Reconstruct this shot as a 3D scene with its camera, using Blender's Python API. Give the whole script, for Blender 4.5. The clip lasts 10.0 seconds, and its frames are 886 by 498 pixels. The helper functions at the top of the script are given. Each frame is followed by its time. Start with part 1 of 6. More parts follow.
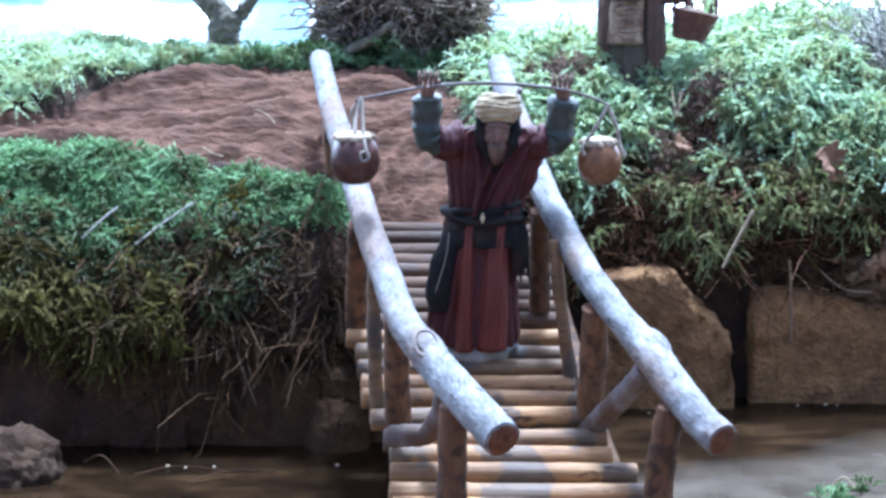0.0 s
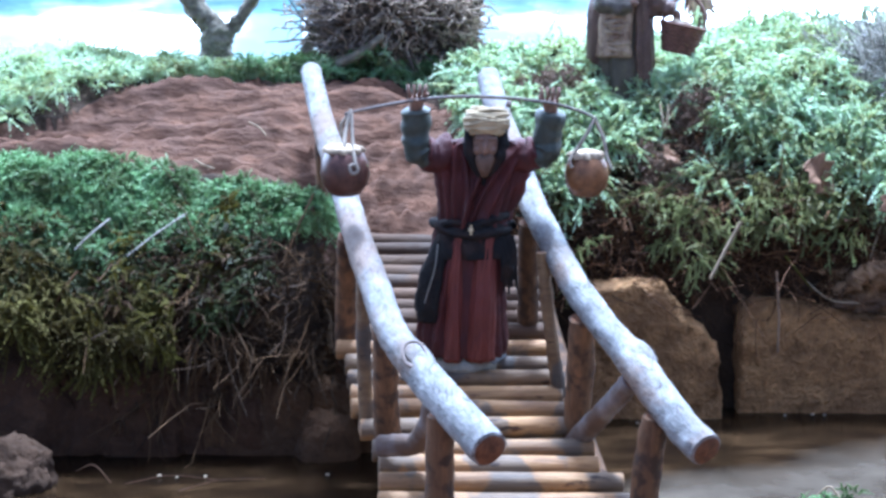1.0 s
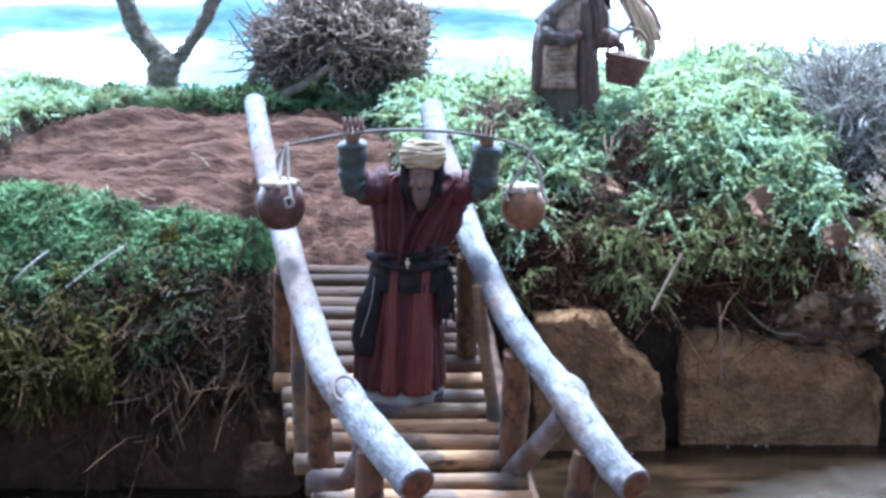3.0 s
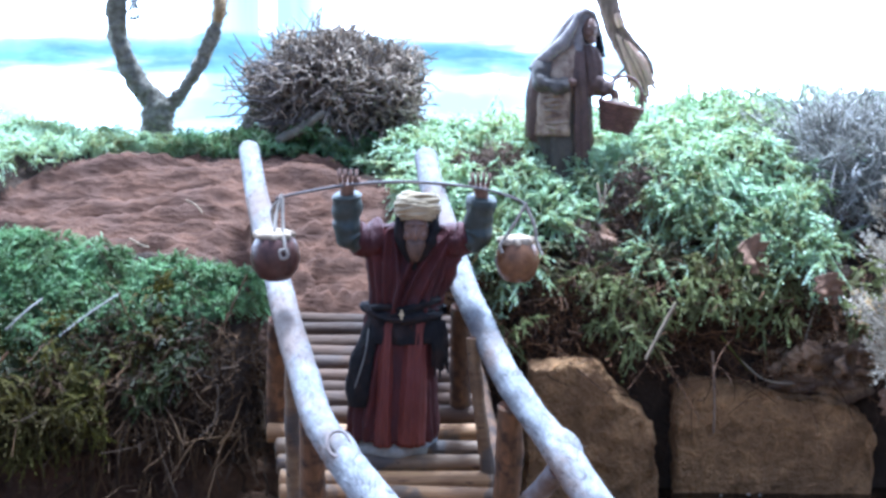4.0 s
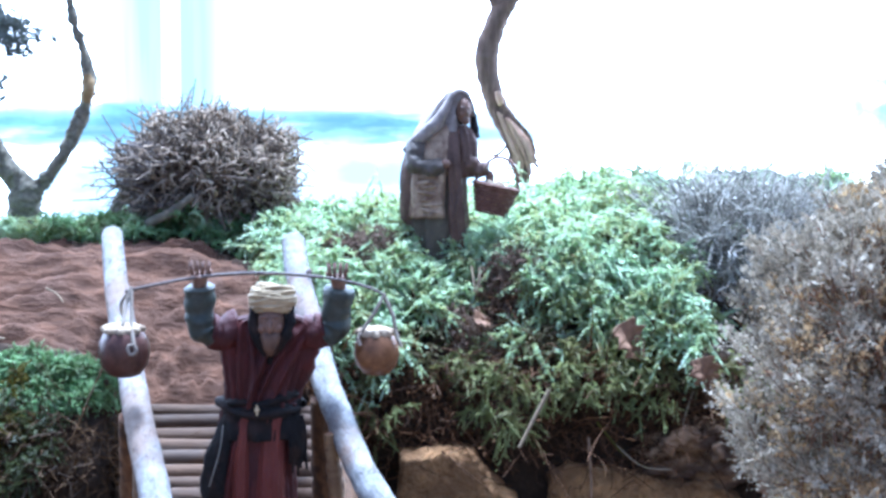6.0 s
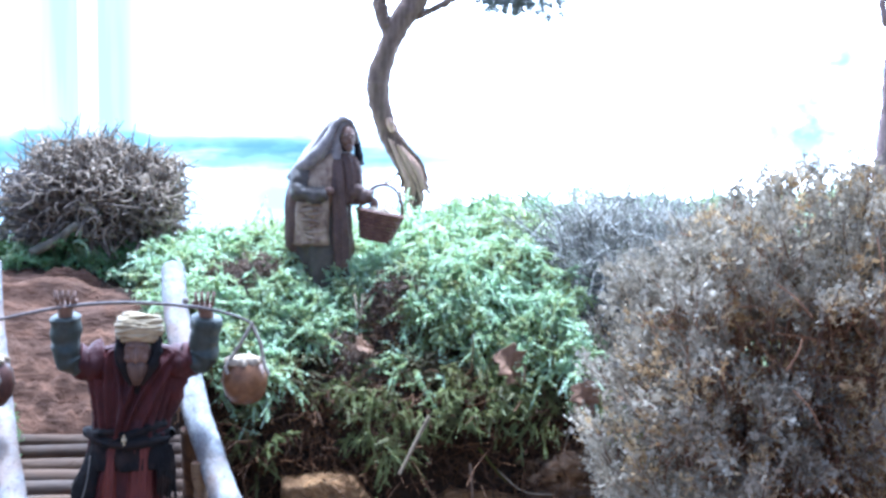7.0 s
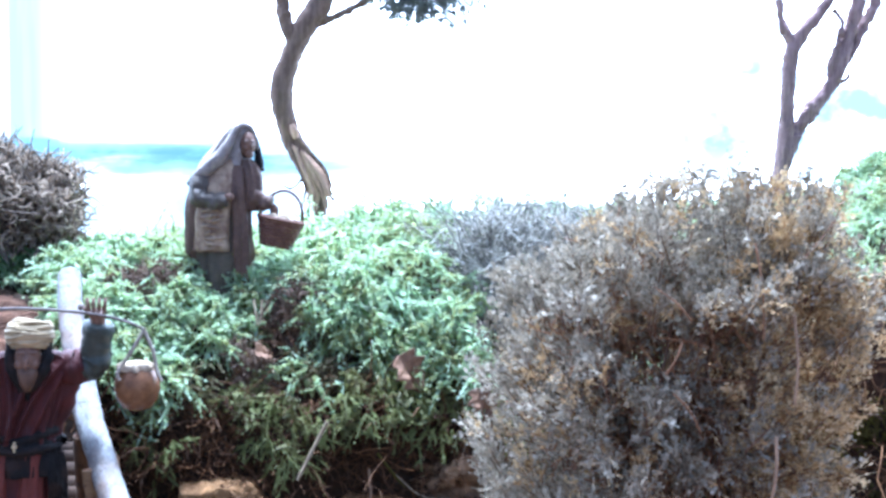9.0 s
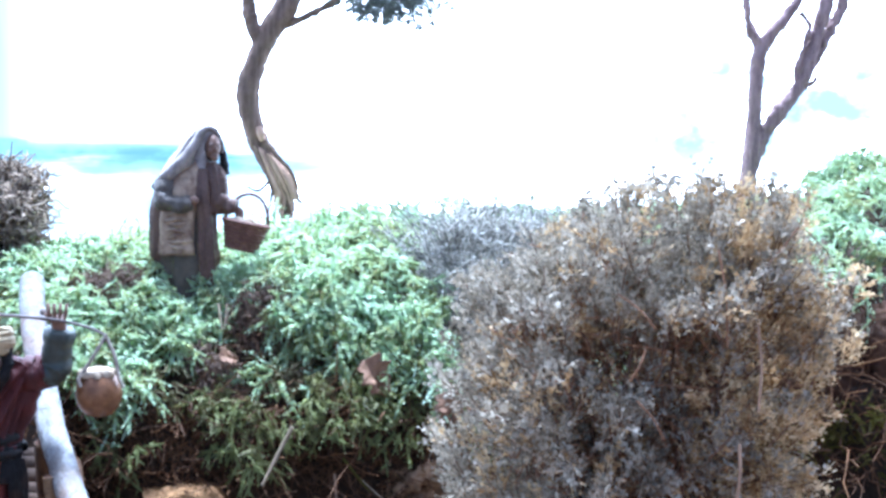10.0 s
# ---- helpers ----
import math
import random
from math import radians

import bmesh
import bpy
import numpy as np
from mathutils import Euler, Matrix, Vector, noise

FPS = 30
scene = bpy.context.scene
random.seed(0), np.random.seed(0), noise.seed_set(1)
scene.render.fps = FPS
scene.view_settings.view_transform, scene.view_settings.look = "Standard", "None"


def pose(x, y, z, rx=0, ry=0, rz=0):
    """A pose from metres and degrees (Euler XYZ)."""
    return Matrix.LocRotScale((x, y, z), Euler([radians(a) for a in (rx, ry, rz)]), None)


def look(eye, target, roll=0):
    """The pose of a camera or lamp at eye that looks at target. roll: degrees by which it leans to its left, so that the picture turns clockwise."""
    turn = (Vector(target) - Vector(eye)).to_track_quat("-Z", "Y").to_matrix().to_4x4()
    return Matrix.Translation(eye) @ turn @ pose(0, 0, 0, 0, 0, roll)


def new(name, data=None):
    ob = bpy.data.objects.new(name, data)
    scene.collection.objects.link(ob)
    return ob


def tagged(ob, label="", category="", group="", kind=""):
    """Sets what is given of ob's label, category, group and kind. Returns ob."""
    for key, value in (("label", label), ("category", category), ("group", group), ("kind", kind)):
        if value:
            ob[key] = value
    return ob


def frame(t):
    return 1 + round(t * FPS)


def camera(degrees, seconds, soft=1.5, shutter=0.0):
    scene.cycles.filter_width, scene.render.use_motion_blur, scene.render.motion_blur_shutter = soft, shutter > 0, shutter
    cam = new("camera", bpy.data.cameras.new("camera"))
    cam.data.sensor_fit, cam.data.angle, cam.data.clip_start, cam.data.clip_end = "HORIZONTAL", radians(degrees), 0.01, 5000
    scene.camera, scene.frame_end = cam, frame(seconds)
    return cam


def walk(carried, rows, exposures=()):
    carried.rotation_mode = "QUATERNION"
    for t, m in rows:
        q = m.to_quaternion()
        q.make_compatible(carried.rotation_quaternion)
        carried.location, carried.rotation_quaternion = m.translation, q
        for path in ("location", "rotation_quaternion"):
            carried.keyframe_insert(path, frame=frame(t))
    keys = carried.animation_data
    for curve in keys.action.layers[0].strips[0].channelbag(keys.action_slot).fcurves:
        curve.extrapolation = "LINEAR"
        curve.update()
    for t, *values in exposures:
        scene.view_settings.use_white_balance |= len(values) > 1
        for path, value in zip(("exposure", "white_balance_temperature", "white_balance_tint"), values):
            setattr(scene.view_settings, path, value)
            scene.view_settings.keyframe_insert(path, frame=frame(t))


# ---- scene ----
cam = camera(30.256, 10.0, soft=3.0)
walk(cam, [
    (0, pose(0.0000, -1.0900, 0.3550, 80.000, -0.000, 0.000)),
    (0.5, pose(0.0040, -1.0989, 0.3568, 80.226, -0.079, -0.056)),
    (1, pose(0.0049, -1.1004, 0.3583, 80.328, -0.025, -0.132)),
    (1.5, pose(0.0167, -1.1009, 0.3583, 80.454, 0.078, -0.258)),
    (2, pose(0.0331, -1.1094, 0.3578, 80.605, 0.120, -0.533)),
    (2.5, pose(0.0364, -1.1055, 0.3603, 80.727, 0.230, -0.690)),
    (2.7, pose(0.0322, -1.0999, 0.3619, 80.864, 0.043, -0.810)),
    (4, pose(0.0282, -1.0971, 0.3808, 82.113, -0.462, -1.283)),
    (4.5, pose(0.0285, -1.0908, 0.3885, 82.461, -0.516, -1.796)),
    (5, pose(0.0257, -1.0683, 0.3900, 82.835, -0.708, -2.585)),
    (5.5, pose(0.0378, -1.0574, 0.3961, 83.688, -0.715, -3.337)),
    (6, pose(0.0745, -1.0670, 0.3967, 84.274, -0.247, -3.890)),
    (6.2, pose(0.0906, -1.0720, 0.3998, 84.496, -0.313, -4.238)),
    (7.3, pose(0.1232, -1.0752, 0.3996, 85.283, -0.193, -6.735)),
    (7.5, pose(0.1232, -1.0715, 0.3983, 85.370, -0.424, -7.241)),
    (8, pose(0.1254, -1.0747, 0.3992, 85.350, -0.403, -7.980)),
    (8.5, pose(0.1324, -1.0823, 0.4006, 85.453, -0.441, -8.266)),
    (9, pose(0.1411, -1.0833, 0.3992, 85.380, -0.265, -8.642)),
    (9.5, pose(0.1431, -1.0812, 0.4041, 85.455, -0.417, -9.131)),
    (10, pose(0.1472, -1.0782, 0.4028, 85.345, -0.340, -9.600)),
], exposures=[(0.0, 1.26, 4530, 10), (2.5, 1.29, 4540, 10), (4.5, 1.28, 4530, 10), (6.0, 1.32, 4520, 10), (7.5, 1.41, 4540, 10), (10.0, 1.49, 4580, 10)])

# ---------------------------------------------------------------- world and light
world = bpy.data.worlds.new("sky")
scene.world = world
world.use_nodes = True
wn = world.node_tree.nodes
sky = wn.new("ShaderNodeTexSky")
sky.sky_type = "NISHITA"
sky.sun_disc = False
sky.sun_elevation = radians(75)
sky.sun_rotation = radians(15)
sky.dust_density = 5.0
sky.ozone_density = 0.4
world.node_tree.links.new(sky.outputs[0], wn["Background"].inputs[0])
wn["Background"].inputs[1].default_value = 0.13

sun = new("sun", bpy.data.lights.new("sun", "SUN"))
sun.data.energy = 5.0
sun.data.angle = radians(10.0)
sun.data.color = (1.0, 0.99, 0.97)
sun.matrix_world = look((0.07, 0.26, 1.0), (0, 0, 0))


# ---------------------------------------------------------------- materials
def mat(name, build):
    m = bpy.data.materials.new(name)
    m.use_nodes = True
    nt = m.node_tree
    bsdf = nt.nodes["Principled BSDF"]
    build(nt, bsdf)
    return m


def tex_noise(nt, scale, detail=4.0, rough=0.55, stretch=None, distort=0.0):
    n = nt.nodes.new("ShaderNodeTexNoise")
    n.inputs["Scale"].default_value = scale
    n.inputs["Detail"].default_value = detail
    n.inputs["Roughness"].default_value = rough
    n.inputs["Distortion"].default_value = distort
    co = nt.nodes.new("ShaderNodeTexCoord")
    if stretch:
        mp = nt.nodes.new("ShaderNodeMapping")
        mp.inputs["Scale"].default_value = stretch
        nt.links.new(co.outputs["Object"], mp.inputs[0])
        nt.links.new(mp.outputs[0], n.inputs["Vector"])
    else:
        nt.links.new(co.outputs["Object"], n.inputs["Vector"])
    return n.outputs["Fac"]


def ramp(nt, fac, stops):
    r = nt.nodes.new("ShaderNodeValToRGB")
    while len(r.color_ramp.elements) < len(stops):
        r.color_ramp.elements.new(0.5)
    for e, (p, c) in zip(r.color_ramp.elements, stops):
        e.position = p
        e.color = (*c, 1)
    nt.links.new(fac, r.inputs[0])
    return r.outputs[0]


def mix(nt, fac, a, b, mode="MIX"):
    m = nt.nodes.new("ShaderNodeMix")
    m.data_type = "RGBA"
    m.blend_type = mode
    for sock, v in ((m.inputs[0], fac), (m.inputs[6], a), (m.inputs[7], b)):
        if isinstance(v, (int, float)):
            sock.default_value = v
        elif isinstance(v, tuple):
            sock.default_value = (*v, 1)
        else:
            nt.links.new(v, sock)
    return m.outputs[2]


def bump(nt, bsdf, fac, dist, strength=1.0):
    b = nt.nodes.new("ShaderNodeBump")
    b.inputs["Strength"].default_value = strength
    b.inputs["Distance"].default_value = dist
    nt.links.new(fac, b.inputs["Height"])
    nt.links.new(b.outputs[0], bsdf.inputs["Normal"])


def island(nt):
    return nt.nodes.new("ShaderNodeNewGeometry").outputs["Random Per Island"]


def surface(name, dark, light, scale, fine, rough=0.85, depth=0.001, stretch=None, tint=None, per_island=0.0, spots=None, per_thing=0.0):
    """Two scales of variation between a dark and a light tone, with relief; tint: a third, patchy tone."""
    def build(nt, bsdf):
        big = tex_noise(nt, scale, 4, 0.6, stretch)
        small = tex_noise(nt, fine, 5, 0.65, stretch)
        c1 = ramp(nt, big, [(0.3, dark), (0.7, light)])
        mid = tuple((a + b) / 2 for a, b in zip(dark, light))
        c2 = ramp(nt, small, [(0.3, tuple(v * 0.55 for v in mid)), (0.5, mid), (0.72, tuple(min(1, v * 1.5) for v in mid))])
        col = mix(nt, 0.45, c1, c2)
        if tint:
            patch = tex_noise(nt, scale * 0.6, 3, 0.5)
            f = ramp(nt, patch, [(0.48, (0, 0, 0)), (0.62, (1, 1, 1))])
            col = mix(nt, f, col, tint)
        if spots:
            patch = tex_noise(nt, fine * 0.4, 2, 0.5)
            f = ramp(nt, patch, [(0.62, (0, 0, 0)), (0.68, (1, 1, 1))])
            col = mix(nt, f, col, spots)
        if per_island:
            v = ramp(nt, island(nt), [(0.0, (1 - per_island,) * 3), (1.0, (1 + per_island,) * 3)])
            col = mix(nt, 1.0, col, v, "MULTIPLY")
        if per_thing:
            v = ramp(nt, nt.nodes.new("ShaderNodeObjectInfo").outputs["Random"], [(0.0, (1 - per_thing,) * 3), (1.0, (1 + per_thing, 1 + per_thing * 0.85, 1 + per_thing * 0.7))])
            col = mix(nt, 1.0, col, v, "MULTIPLY")
        nt.links.new(col, bsdf.inputs["Base Color"])
        bsdf.inputs["Roughness"].default_value = rough
        bsdf.inputs["Specular IOR Level"].default_value = 0.3
        if depth:
            h = mix(nt, 0.4, big, small)
            bump(nt, bsdf, h, depth)
    return mat(name, build)


def leafy(name, tones, patch_scale, rough=0.6, glow=0.4, mixed=0.45):
    """Small leaves: a tone per leaf, drifting in patches, letting some light through."""
    def build(nt, bsdf):
        f = nt.nodes.new("ShaderNodeMath")
        f.operation = "MULTIPLY_ADD"
        f.inputs[1].default_value = mixed
        nt.links.new(island(nt), f.inputs[0])
        g = nt.nodes.new("ShaderNodeMath")
        g.operation = "MULTIPLY_ADD"
        g.inputs[1].default_value = 1.5
        g.inputs[2].default_value = -0.255 - 0.5 * mixed
        nt.links.new(tex_noise(nt, patch_scale, 3, 0.6), g.inputs[0])
        nt.links.new(g.outputs[0], f.inputs[2])
        n = len(tones) - 1
        col = ramp(nt, f.outputs[0], [(i / n, t) for i, t in enumerate(tones)])
        nt.links.new(col, bsdf.inputs["Base Color"])
        bsdf.inputs["Roughness"].default_value = rough
        tr = nt.nodes.new("ShaderNodeBsdfTranslucent")
        nt.links.new(col, tr.inputs[0])
        ms = nt.nodes.new("ShaderNodeMixShader")
        ms.inputs[0].default_value = glow
        nt.links.new(bsdf.outputs[0], ms.inputs[1])
        nt.links.new(tr.outputs[0], ms.inputs[2])
        nt.links.new(ms.outputs[0], nt.nodes["Material Output"].inputs[0])
    return mat(name, build)


M_SOIL = surface("soil", (0.038, 0.019, 0.011), (0.195, 0.099, 0.055), 60, 260, 0.95, 0.009, (0.35, 1, 1), (0.115, 0.062, 0.038))
M_MOSS = leafy("moss_leaf", [(0.23, 0.185, 0.058), (0.41, 0.440, 0.180), (0.53, 0.64, 0.365), (0.67, 0.80, 0.57), (0.84, 0.93, 0.78)], 38, 0.6, 0.55, 0.42)
# darker brown-green tones for the layer below the green shoots
M_MOSS_UNDER = leafy("under_moss_leaf", [(0.05, 0.032, 0.014), (0.11, 0.080, 0.030), (0.19, 0.18, 0.065), (0.29, 0.31, 0.13)], 40, 0.8, 0.25, 0.4)
# green moss with the shade of the cushion's lower front in its tones
M_MOSS_SHADED = leafy("shaded_green_moss_leaf", [(0.022, 0.019, 0.005), (0.055, 0.060, 0.014), (0.105, 0.125, 0.034), (0.19, 0.225, 0.072)], 30, 0.6, 0.35, 0.4)
# darkened moss tones: the left bank's dimmer light is put into the colour
M_MOSS_DARKENED = leafy("darkened_green_moss_leaf", [(0.06, 0.050, 0.015), (0.115, 0.145, 0.042), (0.19, 0.30, 0.110), (0.35, 0.53, 0.25), (0.62, 0.80, 0.49)], 34, 0.6, 0.45, 0.42)
M_MOSS_DRY = leafy("moss_leaf_olive", [(0.034, 0.016, 0.0025), (0.070, 0.050, 0.005), (0.130, 0.112, 0.013), (0.23, 0.205, 0.033)], 16, 0.9, 0.35, 0.3)
M_MOSS_YELLOW = leafy("yellowish_moss_leaf", [(0.10, 0.073, 0.023), (0.20, 0.185, 0.060), (0.34, 0.365, 0.13), (0.52, 0.57, 0.26)], 40, 0.6, 0.45, 0.3)
M_MOSS_BROWN = leafy("dead_moss", [(0.07, 0.043, 0.026), (0.21, 0.14, 0.09), (0.44, 0.33, 0.23)], 40, 0.8, 0.2)
M_ROOT_PALE = surface("olive_root_fibre", (0.019, 0.009, 0.0035), (0.110, 0.061, 0.022), 30, 200, 0.9, 0, None, None, 0.7)
M_ROOT = surface("root_fibre", (0.026, 0.012, 0.006), (0.190, 0.092, 0.035), 30, 200, 0.9, 0, None, None, 0.6)
M_STRAW = surface("dry_straw", (0.20, 0.145, 0.080), (0.42, 0.33, 0.21), 60, 400, 0.8, 0.0003)
M_EARTH = surface("damp_earth", (0.034, 0.016, 0.007), (0.15, 0.078, 0.032), 34, 180, 0.92, 0.010, None, (0.07, 0.038, 0.018))
M_HUMUS = surface("dark_humus", (0.014, 0.009, 0.005), (0.075, 0.045, 0.024), 60, 260, 0.95, 0.008, None, (0.035, 0.022, 0.012))
M_STONE = surface("brown_stone", (0.12, 0.056, 0.020), (0.86, 0.475, 0.185), 46, 240, 0.8, 0.030, None, (0.33, 0.175, 0.068))
# very dark brown: wet bank, with the overhang's shade put into the colour
M_STONE_DARK = surface("wet_shaded_stone", (0.022, 0.0105, 0.005), (0.105, 0.052, 0.024), 30, 160, 0.9, 0.010)
M_STONE_BROWN = surface("pitted_brown_stone", (0.035, 0.018, 0.008), (0.07, 0.037, 0.016), 60, 260, 0.95, 0.016, None, (0.08, 0.046, 0.024))
M_CURL = leafy("curled_dry_leaf", [(0.15, 0.11, 0.075), (0.34, 0.275, 0.205), (0.56, 0.49, 0.40)], 30, 0.8, 0.2)


def build_rail(nt, bsdf):
    # bleached bark: pale ground, grey mottling, brown worn patches, fine lengthwise cracks
    pale = ramp(nt, tex_noise(nt, 95, 6, 0.75, (1, 0.40, 1)), [(0.30, (0.085, 0.080, 0.075)), (0.46, (0.165, 0.162, 0.157)), (0.66, (0.29, 0.287, 0.280))])
    grey = ramp(nt, tex_noise(nt, 34, 5, 0.65, (1, 0.5, 1), 0.4), [(0.50, (0, 0, 0)), (0.66, (1, 1, 1))])
    col = mix(nt, grey, pale, mix(nt, 0.7, pale, (0.085, 0.080, 0.076)))
    worn = ramp(nt, tex_noise(nt, 19, 5, 0.65, (1, 0.6, 1)), [(0.48, (0, 0, 0)), (0.62, (1, 1, 1))])
    col = mix(nt, worn, col, mix(nt, 0.78, col, (0.14, 0.084, 0.050)))
    crack = ramp(nt, tex_noise(nt, 230, 5, 0.7, (1, 0.10, 1), 0.9), [(0.34, (0.46, 0.38, 0.33)), (0.46, (1, 1, 1))])
    col = mix(nt, 1.0, col, crack, "MULTIPLY")
    nt.links.new(col, bsdf.inputs["Base Color"])
    bsdf.inputs["Roughness"].default_value = 0.75
    bump(nt, bsdf, mix(nt, 0.5, tex_noise(nt, 70, 6, 0.7), tex_noise(nt, 160, 4, 0.7, (1, 0.2, 1))), 0.0026)


M_RAIL = mat("bleached_bark", build_rail)


def build_log(nt, bsdf):
    # peeled stick: tan wood with lengthwise grain, grey patches for weathering and painted-in rail shadows, dark nicks,
    # a tone for each stick
    grain = ramp(nt, tex_noise(nt, 330, 5, 0.7, (0.06, 1, 1), 0.5), [(0.30, (0.15, 0.070, 0.024)), (0.50, (0.37, 0.205, 0.080)), (0.72, (0.58, 0.37, 0.165))])
    col = mix(nt, 0.45, grain, ramp(nt, tex_noise(nt, 42, 4, 0.6, (0.5, 1, 1)), [(0.34, (0.14, 0.070, 0.026)), (0.66, (0.54, 0.335, 0.145))]))
    grey = ramp(nt, tex_noise(nt, 26, 3, 0.5, (1.1, 0.8, 0.8)), [(0.50, (0, 0, 0)), (0.55, (1, 1, 1))])
    col = mix(nt, grey, col, mix(nt, 0.66, col, (0.085, 0.088, 0.088)))
    nick = ramp(nt, tex_noise(nt, 140, 3, 0.6, (0.35, 1, 1)), [(0.31, (0.22, 0.15, 0.11)), (0.38, (1, 1, 1))])
    col = mix(nt, 1.0, col, nick, "MULTIPLY")
    tone = ramp(nt, nt.nodes.new("ShaderNodeObjectInfo").outputs["Random"], [(0.0, (0.38, 0.38, 0.38)), (0.5, (0.66, 0.62, 0.54)), (1.0, (1.05, 0.94, 0.76))])
    nt.links.new(mix(nt, 1.0, col, tone, "MULTIPLY"), bsdf.inputs["Base Color"])
    bsdf.inputs["Roughness"].default_value = 0.65
    bump(nt, bsdf, mix(nt, 0.5, tex_noise(nt, 330, 5, 0.7, (0.06, 1, 1), 0.5), tex_noise(nt, 60, 3, 0.6, (0.5, 1, 1))), 0.0018)


M_LOG = mat("tan_stick_wood", build_log)
# darker copy for the far logs: soil dust and shade put into the colour
M_LOG_SHADED = surface("soiled_shaded_stick", (0.040, 0.024, 0.014), (0.175, 0.106, 0.060), 45, 330, 0.8, 0.0018, (0.15, 1, 1), (0.10, 0.072, 0.052), 0, None, 0.35)
M_CUT = surface("cut_wood", (0.018, 0.008, 0.004), (0.21, 0.085, 0.034), 190, 600, 0.8, 0.002)
M_CUT_PALE = surface("pale_cut_wood", (0.35, 0.25, 0.15), (0.62, 0.48, 0.32), 90, 400, 0.8, 0.0006)
M_POST = surface("brown_stick_wood", (0.030, 0.016, 0.008), (0.20, 0.105, 0.046), 160, 500, 0.75, 0.002, (1, 1, 0.15), (0.045, 0.026, 0.015), 0, None, 0.25)
M_WEATHERED = surface("weathered_grey_stick", (0.07, 0.055, 0.048), (0.25, 0.215, 0.20), 60, 300, 0.8, 0.002, None, (0.10, 0.065, 0.045))
M_TRUNK = surface("tree_bark", (0.045, 0.028, 0.021), (0.38, 0.255, 0.18), 190, 600, 0.85, 0.006, (1, 1, 0.10))
M_TRUNK_RED = surface("reddish_bark", (0.10, 0.058, 0.052), (0.54, 0.37, 0.33), 190, 600, 0.85, 0.005, (1, 1, 0.12))
M_FRAYED = surface("frayed_wood", (0.36, 0.20, 0.12), (0.80, 0.56, 0.40), 60, 300, 0.8, 0.001, (1, 1, 0.2))
M_LICHEN = surface("mossy_bark", (0.05, 0.042, 0.03), (0.42, 0.37, 0.26), 130, 400, 0.9, 0.006)
M_TWIG = surface("dry_twig", (0.07, 0.050, 0.036), (0.28, 0.22, 0.16), 35, 220, 0.85, 0, None, None, 0.45)
M_CURL_TWIG = surface("pale_curled_twig", (0.16, 0.115, 0.075), (0.52, 0.42, 0.30), 35, 220, 0.85, 0, None, None, 0.5)
M_TWIG_GREY = surface("grey_twig", (0.085, 0.070, 0.050), (0.60, 0.575, 0.49), 40, 220, 0.85, 0, None, None, 0.75)
M_TWIG_RED = surface("reddish_twig", (0.06, 0.032, 0.02), (0.22, 0.125, 0.072), 35, 220, 0.85, 0, None, None, 0.4)
M_BUD_GREY = leafy("grey_bud", [(0.24, 0.22, 0.18), (0.54, 0.52, 0.46), (0.84, 0.83, 0.78)], 30, 0.8, 0.15)
M_SHRUB = leafy("dry_shrub_leaf", [(0.072, 0.057, 0.035), (0.23, 0.195, 0.135), (0.42, 0.366, 0.270), (0.60, 0.535, 0.42)], 55, 0.95, 0.24, 0.5)
M_SHRUB_RUST = leafy("rusty_shrub_leaf", [(0.14, 0.075, 0.028), (0.38, 0.248, 0.112), (0.60, 0.445, 0.230), (0.79, 0.64, 0.40)], 55, 0.95, 0.24, 0.5)
M_STALK = surface("pale_dry_stalk", (0.20, 0.12, 0.065), (0.46, 0.31, 0.19), 60, 300, 0.85, 0.0003)
M_TWIG_RUST = surface("rusty_twig", (0.10, 0.047, 0.024), (0.36, 0.19, 0.095), 35, 220, 0.85, 0, None, None, 0.5)
M_LICHEN_TAN = surface("tan_lichen", (0.16, 0.10, 0.04), (0.46, 0.32, 0.15), 120, 400, 0.9, 0.004)
M_CONIFER = leafy("dull_green_leaf", [(0.06, 0.068, 0.055), (0.15, 0.165, 0.14), (0.30, 0.31, 0.27)], 30, 0.7, 0.2)
M_LEAF = surface("dead_leaf", (0.10, 0.050, 0.024), (0.29, 0.165, 0.088), 60, 300, 0.7, 0.0008)
M_ROBE = surface("painted_red_cloth", (0.016, 0.004, 0.004), (0.092, 0.016, 0.013), 85, 350, 0.6, 0.003, (1, 1, 0.3), (0.045, 0.010, 0.010))
M_ROBE_LIGHT = surface("painted_rust_cloth", (0.045, 0.010, 0.007), (0.19, 0.044, 0.027), 70, 350, 0.6, 0.003, (1, 1, 0.3), (0.12, 0.028, 0.02))
M_GREEN = surface("painted_green_sleeve", (0.020, 0.025, 0.020), (0.062, 0.070, 0.056), 60, 300, 0.45, 0.0006)
M_BLACK = surface("painted_black_cloth", (0.002, 0.002, 0.002), (0.013, 0.010, 0.009), 110, 400, 0.85, 0.003, None, (0.022, 0.012, 0.008))
M_SKIN = surface("painted_clay_skin", (0.085, 0.046, 0.029), (0.25, 0.145, 0.095), 140, 400, 0.5, 0.0004)
M_BEARD = surface("painted_brown_beard", (0.045, 0.026, 0.017), (0.17, 0.100, 0.064), 120, 400, 0.6, 0.0006)
M_TURBAN = surface("painted_yellow_cloth", (0.25, 0.18, 0.085), (0.52, 0.41, 0.24), 90, 300, 0.55, 0.0008, (0.3, 1, 1))
M_PLINTH = surface("painted_plinth", (0.16, 0.15, 0.12), (0.32, 0.30, 0.25), 70, 300, 0.7, 0.0008)
M_PALEBLUE = surface("painted_pale_cloth", (0.15, 0.17, 0.18), (0.33, 0.36, 0.38), 70, 300, 0.6, 0.0005)
